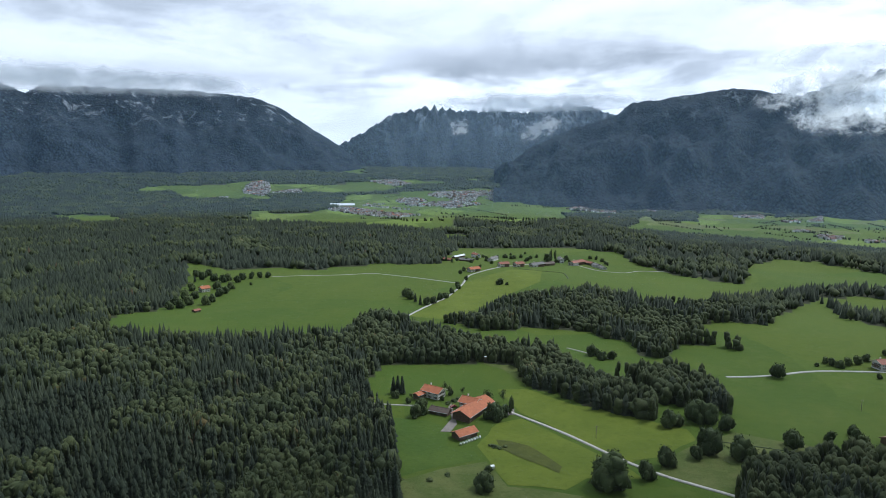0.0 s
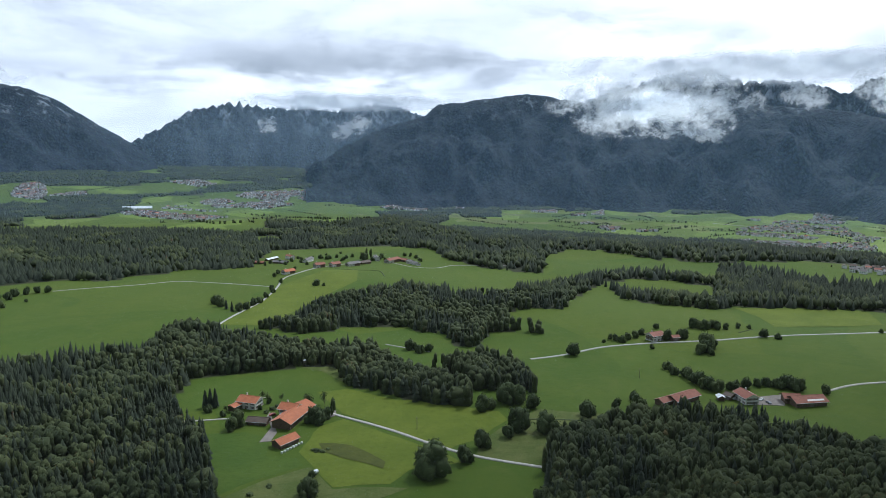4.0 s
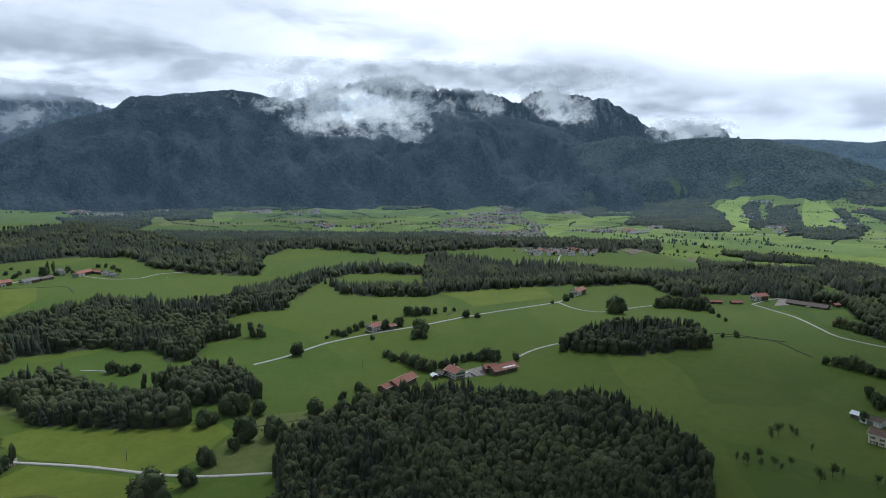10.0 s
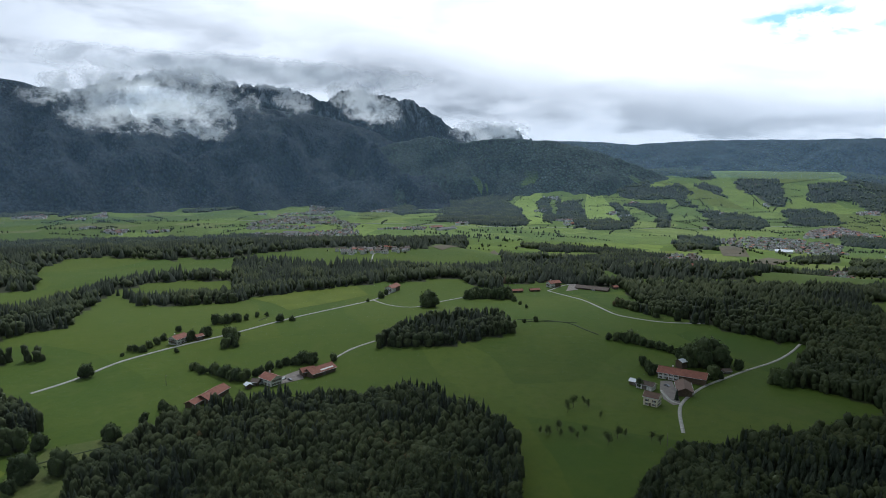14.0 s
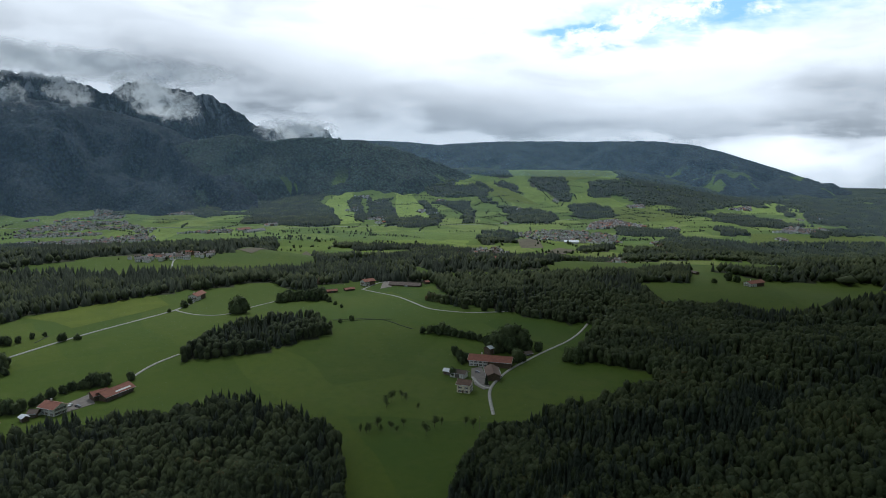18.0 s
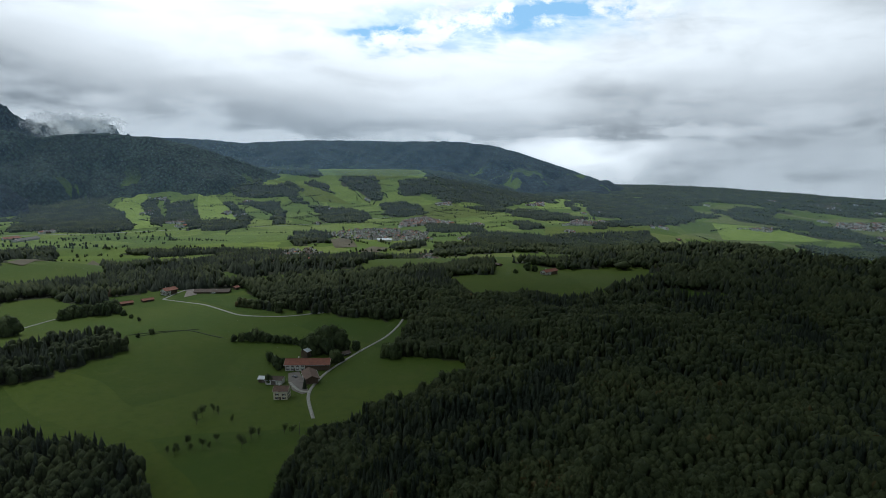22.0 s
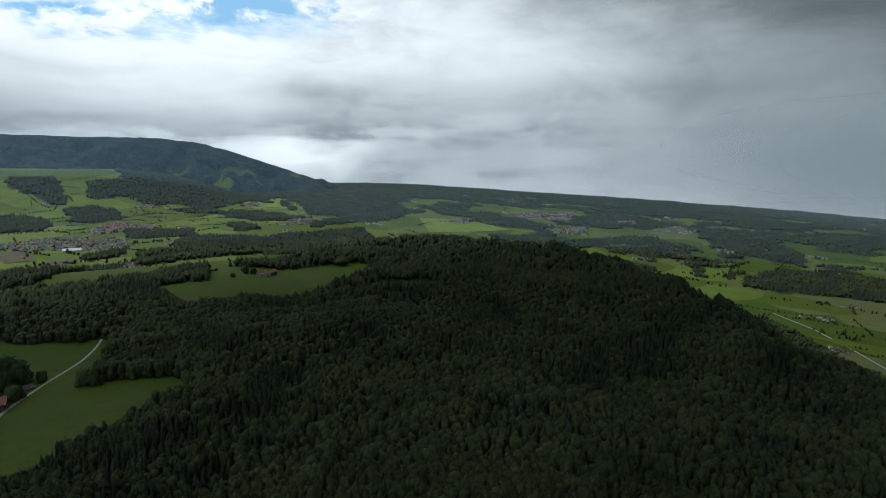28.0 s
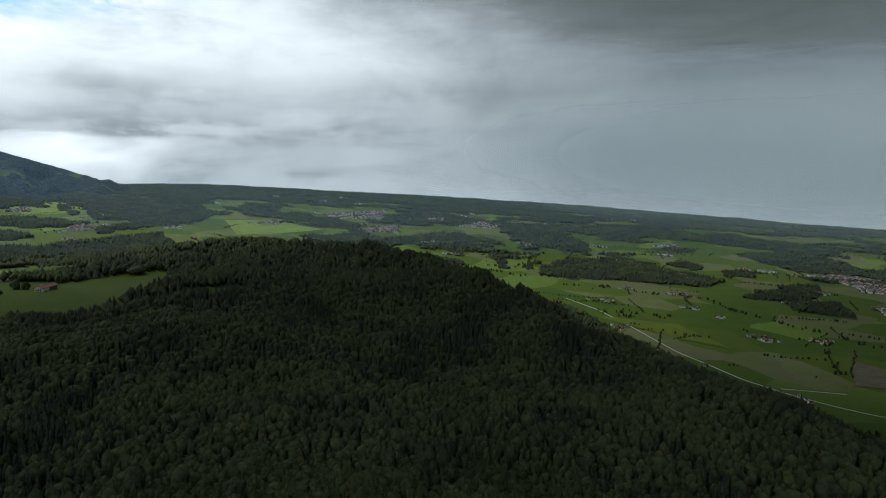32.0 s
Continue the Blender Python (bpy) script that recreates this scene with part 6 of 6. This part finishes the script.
trees([(5, 973, 5.0, 'b'), (14, 955, 5.0, 'b'), (23, 972, 5.0, 'b'), (37, 970, 6.0, 'b'), (55, 985, 6.0, 'b'), (67, 1021, 5.0, 'b'), (71, 1004, 5.0, 'b'), (82, 992, 6.0, 'b'), (88, 1009, 6.0, 'b'), (103, 1022, 7.0, 'b'), (111, 1007, 6.0, 'b'), (117, 1016, 6.0, 'b'), (129, 1027, 6.0, 'b')])
trees([(132, 981, 6.0, 'b'), (144, 1013, 6.0, 'b'), (155, 1028, 6.0, 'b'), (179, 976, 6.0, 'b'), (201, 1007, 7.0, 'b'), (199, 977, 5.0, 'b'), (221, 972, 5.0, 'b'), (240, 1011, 6.0, 'b'), (248, 1004, 6.0, 'b'), (252, 982, 6.0, 'b'), (252, 960, 5.0, 'b'), (44, 952, 5.0, 'b'), (74, 939, 5.0, 'b')])
trees([(522, 67, 21.0, 'w'), (520, 57, 17.0, 'b'), (520, 77, 15.0, 'b')])
trees([(518, 72, 13.0, 'b'), (507, 79, 9.0, 'b'), (520, 65, 10.0, 'b'), (488, 51, 6.0, 'b'), (468, 96, 6.0, 'b')])
trees([(389, 469, 7.0, 'b'), (401, 468, 7.0, 'b'), (409, 460, 6.0, 'b'), (349, 413, 10.0, 'b'), (348, 405, 6.0, 'b'), (296, 361, 7.0, 'b'), (296, 350, 7.0, 'b'), (298, 374, 6.0, 'b'), (297, 386, 5.0, 'b'), (352, 330, 8.0, 'b'), (345, 332, 7.0, 'b'), (333, 340, 6.0, 'b'), (311, 341, 6.0, 'b'), (303, 343, 7.0, 'b'), (298, 342, 7.0, 'b')])
trees([(633, 336, 9.0, 'b'), (629, 329, 10.0, 'b'), (635, 323, 11.0, 'b'), (650, 326, 10.0, 'b'), (642, 314, 11.0, 'b'), (654, 317, 10.0, 'b'), (641, 302, 11.0, 'b'), (657, 305, 12.0, 'b'), (647, 292, 8.0, 'b'), (638, 283, 6.0, 'b'), (624, 270, 4.0, 'b'), (609, 256, 4.0, 'b')])
trees([(-13, 376, 9.0, 'w'), (-20, 398, 5.0, 's'), (2, 416, 6.0, 's'), (8, 396, 2.0, 'g'), (11, 400, 1.6, 'g'), (4, 392, 1.8, 'g'), (-22, 392, 4.0, 'b'),
       (30, 393, 9.0, 's'), (34, 366, 8.0, 'b'), (0, 398, 3.0, 'b'), (14, 408, 5.0, 's'), (23, 300, 4.0, 'b'), (21, 297, 2.0, 'g'), (-6, 290, 1.6, 'g'), (3, 296, 1.5, 'g')])
for sort, obs in PROTOTYPES.items():
    for k, ob in enumerate(obs):
        if (sort, k) not in USED:
            for c in (*ob.children, ob):
                bpy.data.objects.remove(c)


# ---------------------------------------------------------------- small things about the farms
def yard(spot, label):
    """A worn concrete or gravel yard, a thin slab that follows the ground."""
    bm = bmesh.new()
    vs = [bm.verts.new((x, y, float(land(x, y)) + .22)) for x, y in spot]
    face = bm.faces.new(vs)
    if face.normal.z < 0:
        face.normal_flip()
    res = bmesh.ops.extrude_face_region(bm, geom=[face])
    for g in res["geom"]:
        if isinstance(g, bmesh.types.BMVert):
            g.co.z -= 0.9
    bmesh.ops.recalc_face_normals(bm, faces=bm.faces)
    me = bpy.data.meshes.new("yard")
    bm.to_mesh(me)
    bm.free()
    me.materials.append(CONCRETE)
    tagged(new("yard", me), label, "yard", kind="structure")


WRAP = plain("white_bale_wrap", (0.74, 0.76, 0.75), 0.35, 2.0, 0.08)
WRAP_EDGE = plain("bale_end", (0.60, 0.62, 0.61), 0.4, 2.0, 0.1)


def lathe(prof, n=14):
    v, f = [], []
    for i in range(n):
        w = 2 * math.pi * i / n
        v += [(r * math.cos(w), r * math.sin(w), z) for r, z in prof]
    m = len(prof)
    for i in range(n):
        j = (i + 1) % n
        f += [(i * m + q, j * m + q, j * m + q + 1, i * m + q + 1) for q in range(m - 1)]
    return v, f


def bales(x0, y0, x1, y1, n):
    first = new("silage_bale", None)
    v, f = lathe([(.01, 0), (.52, 0), (.62, .08), (.64, .3), (.64, .9), (.62, 1.12), (.52, 1.2), (.01, 1.2)], 16)
    part("wrap", v, f, WRAP, first, smooth=True)
    v, f = lathe([(.01, 1.2), (.4, 1.21), (.42, 1.2)], 16)
    part("wrap_tail", v, f, WRAP_EDGE, first, smooth=True)
    tagged(first, "round silage bale wrapped in white film", "bale", "silage bales beside the shed")
    for i in range(n):
        x, y = x0 + (x1 - x0) * i / (n - 1), y0 + (y1 - y0) * i / (n - 1)
        m = pose(x, y, float(land(x, y)), 0, 0, 37 * i)
        if i:
            copy_thing(first, m)
        else:
            first.matrix_basis = m


def pole(x, y, high):
    ob = new("power_pole", None)
    ob.matrix_basis = pose(x, y, float(land(x, y)) - .3, 0, 0, 20)
    v, f = lathe([(.16, 0), (.15, high * .5), (.11, high), (.01, high)], 10)
    part("post", v, f, TIMBER_GREY, ob, smooth=True)
    v, f = box(-.9, .9, -.06, .06, high - .7, high - .55)
    part("crossarm", v, f, TIMBER_GREY, ob)
    for px in (-.75, 0, .75):
        v, f = lathe([(.01, 0), (.06, 0), (.08, .1), (.05, .22), (.01, .24)], 8)
        part("insulator", v, f, PLASTER, ob, at=pose(px, 0, high - .55))
    tagged(ob, "weathered grey wooden power pole in the meadow", "pole", "power poles")


CAR_GLASS = GLASS
CAR_PAINT = {n: plain("car_paint_" + n, c, 0.3, 3.0, 0.03) for n, c in (("white", (.72, .73, .74)), ("grey", (.22, .23, .25)), ("red", (.30, .04, .035)), ("blue", (.05, .09, .2)))}
TYRE = plain("tyre_rubber", (0.03, 0.03, 0.03), 0.9, 5.0, 0.2)


def car(x, y, head, colour):
    ob = new("car", None)
    ob.matrix_basis = pose(x, y, float(land(x, y)) + .25, 0, 0, head)
    side = [(-2.1, .35), (-2.1, .8), (-1.95, .95), (-1.3, 1.0), (-.75, 1.42), (.75, 1.46), (1.45, 1.0), (1.95, .92), (2.15, .7), (2.15, .35)]
    n = len(side)
    v = [(a, -.82 if b < 1.1 else -.66, b) for a, b in side] + [(a, .82 if b < 1.1 else .66, b) for a, b in side]
    f = [tuple(range(n)), tuple(range(2 * n - 1, n - 1, -1))] + [(i, i + n, (i + 1) % n + n, (i + 1) % n) for i in range(n)]
    part("body", v, f, CAR_PAINT[colour], ob)
    for s in (-1, 1):
        q = [(-1.15, 1.02), (-.72, 1.36), (.7, 1.39), (1.25, 1.02)]
        v = [(a, s * (.79 if b < 1.1 else .69), b) for a, b in q] + [(a, s * (.81 if b < 1.1 else .71), b) for a, b in q]
        part("side_window", v, [(0, 1, 2, 3), (7, 6, 5, 4), (0, 4, 5, 1), (1, 5, 6, 2), (2, 6, 7, 3)], CAR_GLASS, ob)
    for px in (-1.3, 1.3):
        for s in (-1, 1):
            v, f = lathe([(.01, -.1), (.28, -.1), (.33, -.06), (.33, .06), (.28, .1), (.01, .1)], 14)
            part("wheel", v, f, TYRE, ob, at=pose(px, s * .78, .33, 90, 0, 0))
    tagged(ob, "small " + colour + " car parked in the farm yard", "car", "parked cars")


def trough(x, y):
    ob = new("water_tank", None)
    ob.matrix_basis = pose(x, y, float(land(x, y)), 0, 0, 30)
    v, f = lathe([(.01, -1.6), (.9, -1.6), (1.05, -1.4), (1.05, 1.4), (.9, 1.6), (.01, 1.6)], 18)
    part("drum", v, f, METAL, ob, smooth=True, at=pose(0, 0, 1.5, 0, 90, 0))
    v, f = boxes((-1.5, 1.5, -.7, -.55, .3, .5), (-1.5, 1.5, .55, .7, .3, .5), (1.5, 2.8, -.06, .06, .35, .47))
    part("chassis", v, f, TIMBER_GREY, ob)
    for s in (-1, 1):
        v, f = lathe([(.01, -.1), (.3, -.1), (.36, -.05), (.36, .05), (.3, .1), (.01, .1)], 14)
        part("wheel", v, f, TYRE, ob, at=pose(0, s * .85, .36, 90, 0, 0))
    tagged(ob, "silver water tank trailer standing in the pasture", "trailer")


def grass(name, low, high, scale):
    m, k, b, geo = material(name, 0.9)
    b.inputs["Specular IOR Level"].default_value = 0.15
    f = k.noise(geo, scale, 6, 0.68)
    g = k.noise(geo, scale * 9, 4, 0.7)
    a = k.mix(k.ramp(f, 0.3, 0.7), c4(low), c4(high))
    a = k.mix(k.ramp(g, 0.45, 0.75, 0.0, 0.4), a, c4([v * 0.6 for v in low]))
    k.put(b.inputs["Base Color"], a)
    bump(k, b, g, 0.4, 0.8)
    return m


GRASS = {"mown": grass("mown_meadow", (0.086, 0.118, 0.011), (0.116, 0.146, 0.016), 0.03),
         "rough": grass("rough_pasture", (0.066, 0.094, 0.018), (0.112, 0.126, 0.038), 0.06),
         "lush": grass("lush_meadow", (0.046, 0.086, 0.010), (0.066, 0.104, 0.013), 0.03),
         # sunlit patches, given as a lighter grass colour
         "bright": grass("sunlit_hill_meadow", (0.165, 0.235, 0.036), (0.225, 0.295, 0.055), 0.02),
         "darker": grass("dark_mown_strip", (0.052, 0.062, 0.014), (0.078, 0.090, 0.016), 0.05),
         "plough": grass("bare_tilled_soil", (0.100, 0.086, 0.058), (0.140, 0.122, 0.082), 0.03)}
FIELD_WORDS = {"chestnut_roof_tiles": "chestnut-roofed", "mown": "pale freshly mown meadow", "rough": "rough tussocky pasture with dry grass", "lush": "lush dark green meadow",
               "bright": "hill meadow with sunshine in its yellow-green colour", "darker": "dark strip across the mown meadow", "plough": "brown tilled field between the meadows"}


def field(sort, spot, lift=0.12):
    """One field with its own grass colour, draped over the ground; the bright sort is painted sunlight."""
    bm = bmesh.new()
    face = bm.faces.new([bm.verts.new((x, y, 0)) for x, y in spot])
    bmesh.ops.triangulate(bm, faces=[face])
    span = max(math.hypot(spot[0][0] - p[0], spot[0][1] - p[1]) for p in spot)
    for _ in range(3):
        bmesh.ops.subdivide_edges(bm, edges=[e for e in bm.edges if e.calc_length() > max(14.0, span / 30)], cuts=1, use_grid_fill=True)
    bmesh.ops.triangulate(bm, faces=bm.faces)
    for v in bm.verts:
        v.co.x += 1.5 * noise.noise((v.co.x / 9, v.co.y / 9, 1))
        v.co.y += 1.5 * noise.noise((v.co.x / 9, v.co.y / 9, 7))
        v.co.z = float(land(v.co.x, v.co.y)) + lift
    bm.normal_update()
    for f in bm.faces:
        if f.normal.z < 0:
            f.normal_flip()
        f.smooth = True
    me = bpy.data.meshes.new("field")
    bm.to_mesh(me)
    bm.free()
    me.materials.append(GRASS[sort])
    tagged(new("field", me), FIELD_WORDS[sort], "field", kind="structure")


def church(x, y):
    """White village church with a saddle roof and a pointed tower."""
    ob = new("church", None)
    ob.matrix_basis = pose(x, y, float(land(x, y)), 0, 0, 40)
    prof = [(-6, -1), (6, -1), (6, 9), (0, 15), (-6, 9)]
    v = [(-12, a, b) for a, b in prof] + [(12, a, b) for a, b in prof]
    f = [(4, 3, 2, 1, 0), (5, 6, 7, 8, 9)] + [(i, (i + 1) % 5, 5 + (i + 1) % 5, 5 + i) for i in range(5)]
    part("nave", v, f, PLASTER, ob)
    for s in (-1, 1):
        q = [(0, 15.4), (s * 6.8, 8.6), (s * 6.8, 8.2), (0, 15.0)]
        rv = [(-12.6, a, b) for a, b in q] + [(12.6, a, b) for a, b in q]
        rf = [(0, 1, 5, 4), (1, 2, 6, 5), (2, 3, 7, 6), (3, 2, 1, 0), (4, 5, 6, 7)]
        part("roof", rv, [g[::-1] for g in rf] if s > 0 else rf, ROOF_BROWN, ob)
    v, f = box(12, 18, -3, 3, -1, 24)
    tower = part("tower", v, f, PLASTER, ob)
    v = [(11.7, -3.3, 24), (18.3, -3.3, 24), (18.3, 3.3, 24), (11.7, 3.3, 24), (15, 0, 40)]
    part("spire", v, [(0, 1, 4), (1, 2, 4), (2, 3, 4), (3, 0, 4), (3, 2, 1, 0)], ROOF_BROWN, tower)
    for i in range(4):
        for s in (-1, 1):
            v, f = box(-9.6 + i * 5.6, -8.4 + i * 5.6, min(s * 6.01, s * 6.08), max(s * 6.01, s * 6.08), 3, 7)
            part("window", v, f, GLASS, ob)
    tagged(ob, "white village church with a pointed dark spire", "church")


def raised_hide(x, y):
    """A hunter's stand on four legs at the edge of the wood."""
    ob = new("raised_hide", None)
    ob.matrix_basis = pose(x, y, float(land(x, y)) - .2, 0, 0, 15)
    for sx in (-1, 1):
        for sy in (-1, 1):
            v = [(sx * 1.0 + a, sy * 1.0 + b, 0) for a, b in ((-.09, -.09), (.09, -.09), (.09, .09), (-.09, .09))]
            v += [(sx * .65 + a, sy * .65 + b, 3.4) for a, b in ((-.08, -.08), (.08, -.08), (.08, .08), (-.08, .08))]
            part("leg", v, [(0, 1, 5, 4), (1, 2, 6, 5), (2, 3, 7, 6), (3, 0, 4, 7), (4, 5, 6, 7)], TIMBER_GREY, ob)
    v, f = boxes((-.8, .8, -.8, .8, 3.3, 3.45), (-.8, .8, -.8, -.72, 3.45, 4.5), (-.8, .8, .72, .8, 3.45, 4.5), (-.8, -.72, -.72, .72, 3.45, 4.5), (.72, .8, -.72, .72, 3.45, 4.5))
    part("cabin", v, f, TIMBER_GREY, ob)
    v, f = box(-1.0, 1.0, -1.0, 1.0, 5.1, 5.25)
    part("roof", v, f, METAL, ob, "pale metal roof")
    v, f = boxes(*[(a - .05, a + .05, b - .05, b + .05, 4.5, 5.1) for a in (-.72, .72) for b in (-.72, .72)])
    part("roof_posts", v, f, TIMBER_GREY, ob)
    tagged(ob, "grey timber hunting stand at the edge of the wood", "hunting stand")


yard([(6, 393), (9, 360), (5, 349), (-1, 349), (6, 368), (4, 386)], "pale concrete yard between the farm buildings")
yard([(37, 384), (42, 388), (46, 383), (45, 374), (39, 373)], "round gravel turning place at the farm drive")
yard([(459, 87), (464, 80), (445, 74), (414, 65), (410, 69), (419, 77), (437, 83)], "worn brown-grey paved yard of the farm")
yard([(316, 324), (336, 322), (323, 306), (308, 312), (298, 316)], "pale concrete yard between the farm buildings")
yard([(770, 265), (785, 260), (745, 245), (730, 255)], "pale asphalt yard before the hall")
raised_hide(33.8, 472.8)
bales(10.5, 331.8, 21.7, 341.3, 8)
pole(160.1, 249.0, 8)
pole(265.4, 380.6, 8)
pole(190.5, 323.0, 8)
pole(644.0, -0.1, 8)
pole(87.4, 338.9, 8)
pole(340.9, 59.4, 8)
car(315.6, 317.9, 20, "white")
car(315.7, 312.2, 80, "grey")
car(300.2, 324.4, 10, "white")
car(448.8, 80.5, 60, "grey")
car(504.4, 50.9, 40, "white")
car(7.3, 385.9, 30, "red")
car(332.1, 305.2, 15, "white")
car(334.5, 302.5, 12, "grey")
car(749.3, 227.1, 90, "white")
trough(25.3, 302.9)
field("mown", [(38, 417), (59, 417), (80, 394), (97, 373), (124, 359), (133, 346), (143, 335), (128, 325), (117, 322), (99, 309), (71, 348), (50, 377)], 0.12)
field("mown", [(33, 361), (49, 368), (70, 339), (93, 307), (100, 293), (72, 293), (59, 283), (32, 288), (21, 324), (19, 331)], 0.12)
field("rough", [(108, 296), (118, 313), (141, 330), (152, 336), (169, 345), (193, 330), (213, 323), (186, 318), (164, 309), (148, 294), (136, 274)], 0.12)
field("rough", [(-23, 287), (-1, 302), (23, 312), (32, 286), (58, 280), (68, 276), (-15, 250)], 0.12)
field("rough", [(29, 472), (53, 466), (65, 446), (60, 425), (54, 437), (45, 457)], 0.12)
field("darker", [(31, 338), (38, 337), (47, 331), (56, 318), (62, 306), (60, 299), (52, 307), (42, 316), (33, 327)], 0.3)
field("lush", [(-32, 369), (-8, 365), (6, 352), (2, 330), (18, 324), (20, 314), (-1, 306), (-23, 291)], 0.12)
field("mown", [(490, 540), (560, 515), (610, 485), (575, 440), (519, 445), (460, 455), (480, 493)], 0.2)
field("lush", [(720, 240), (740, 195), (720, 135), (646, 114), (632, 159)], 0.2)
field("mown", [(-36, 615), (-20, 646), (5, 710), (30, 800), (95, 880), (140, 875), (125, 790), (80, 730), (40, 662), (9, 600)], 0.2)
field("mown", [(58, 391), (94, 385), (143, 349), (143, 335), (130, 326), (116, 315), (102, 311), (50, 376)], 0.12)
field("bright", [(2270, 1055), (2810, 1235), (2985, 1215), (2990, 1190), (2245, 840), (2170, 920)], 1.5)
field("bright", [(2970, 955), (3230, 1025), (3455, 1045), (3320, 925), (3140, 920), (2975, 835), (2290, 565), (2240, 710)], 1.5)
field("bright", [(3005, 1100), (2985, 1055), (2485, 875), (2415, 870)], 1.5)
field("bright", [(2775, -1400), (2705, -1675), (2475, -1740), (2420, -1270)], 1.5)
field("bright", [(3285, -660), (3620, -865), (3285, -960), (3025, -840), (3035, -660)], 1.5)
field("mown", [(2315, -525), (2405, -745), (2650, -930), (2650, -1060), (2475, -995), (2075, -615), (1960, -445)], 1.2)
field("plough", [(1905, 225), (1975, 170), (1740, 130), (1725, 190)], 1.2)
field("plough", [(1630, 125), (1750, 90), (1700, 40), (1605, 70)], 1.2)
field("plough", [(990, 610), (1495, 725), (1445, 685), (955, 565)], 1.2)
field("mown", [(2930, 5), (3175, -260), (3005, -270), (2805, -435), (2460, -105), (2675, -20)], 1.5)
field("mown", [(3505, 725), (3375, 450), (3035, 240), (3105, 415), (3230, 520)], 1.5)
field("mown", [(3785, 440), (4255, 15), (3770, -115), (3570, 165)], 1.5)
field("plough", [(270, -1520), (205, -1500), (185, -1365), (230, -1345)], 1.2)
field("mown", [(855, -1465), (660, -1550), (470, -1410), (600, -1420)], 1.2)
field("bright", [(2835, 1290), (3100, 1310), (3110, 1240), (2730, 1065), (2540, 1065)], 1.5)
field("mown", [(2640, 2130), (2845, 2145), (2250, 1575), (1980, 1540)], 1.2)
field("mown", [(1290, 2955), (1595, 3260), (1610, 2905), (1365, 2460), (1155, 2580)], 1.2)
house("barn", -451, 2822, 7, 108, 34, 11, ROOF_METAL, PLASTER)
house("barn", 1908, 1155, -32, 44, 22, 9, ROOF_OLD, PLASTER)
house("barn", 1880, 1096, -11, 85, 20, 9, ROOF_GREY, PLASTER)
house("barn", 1502, 1461, -56, 47, 18, 9, ROOF_GREY, PLASTER)
house("barn", 1000, 187, -10, 51, 18, 8, ROOF_GREY, PLASTER)
house("barn", 990, 155, -88, 23, 18, 8, ROOF_OLD, PLASTER)
house("barn", 1883, 60, -88, 41, 20, 9, ROOF_METAL, PLASTER)
house("barn", 625, 3566, 17, 35, 14, 12, ROOF_GREY, PLASTER)
church(2475.3, -727.6)
church(2120.4, 1943.0)
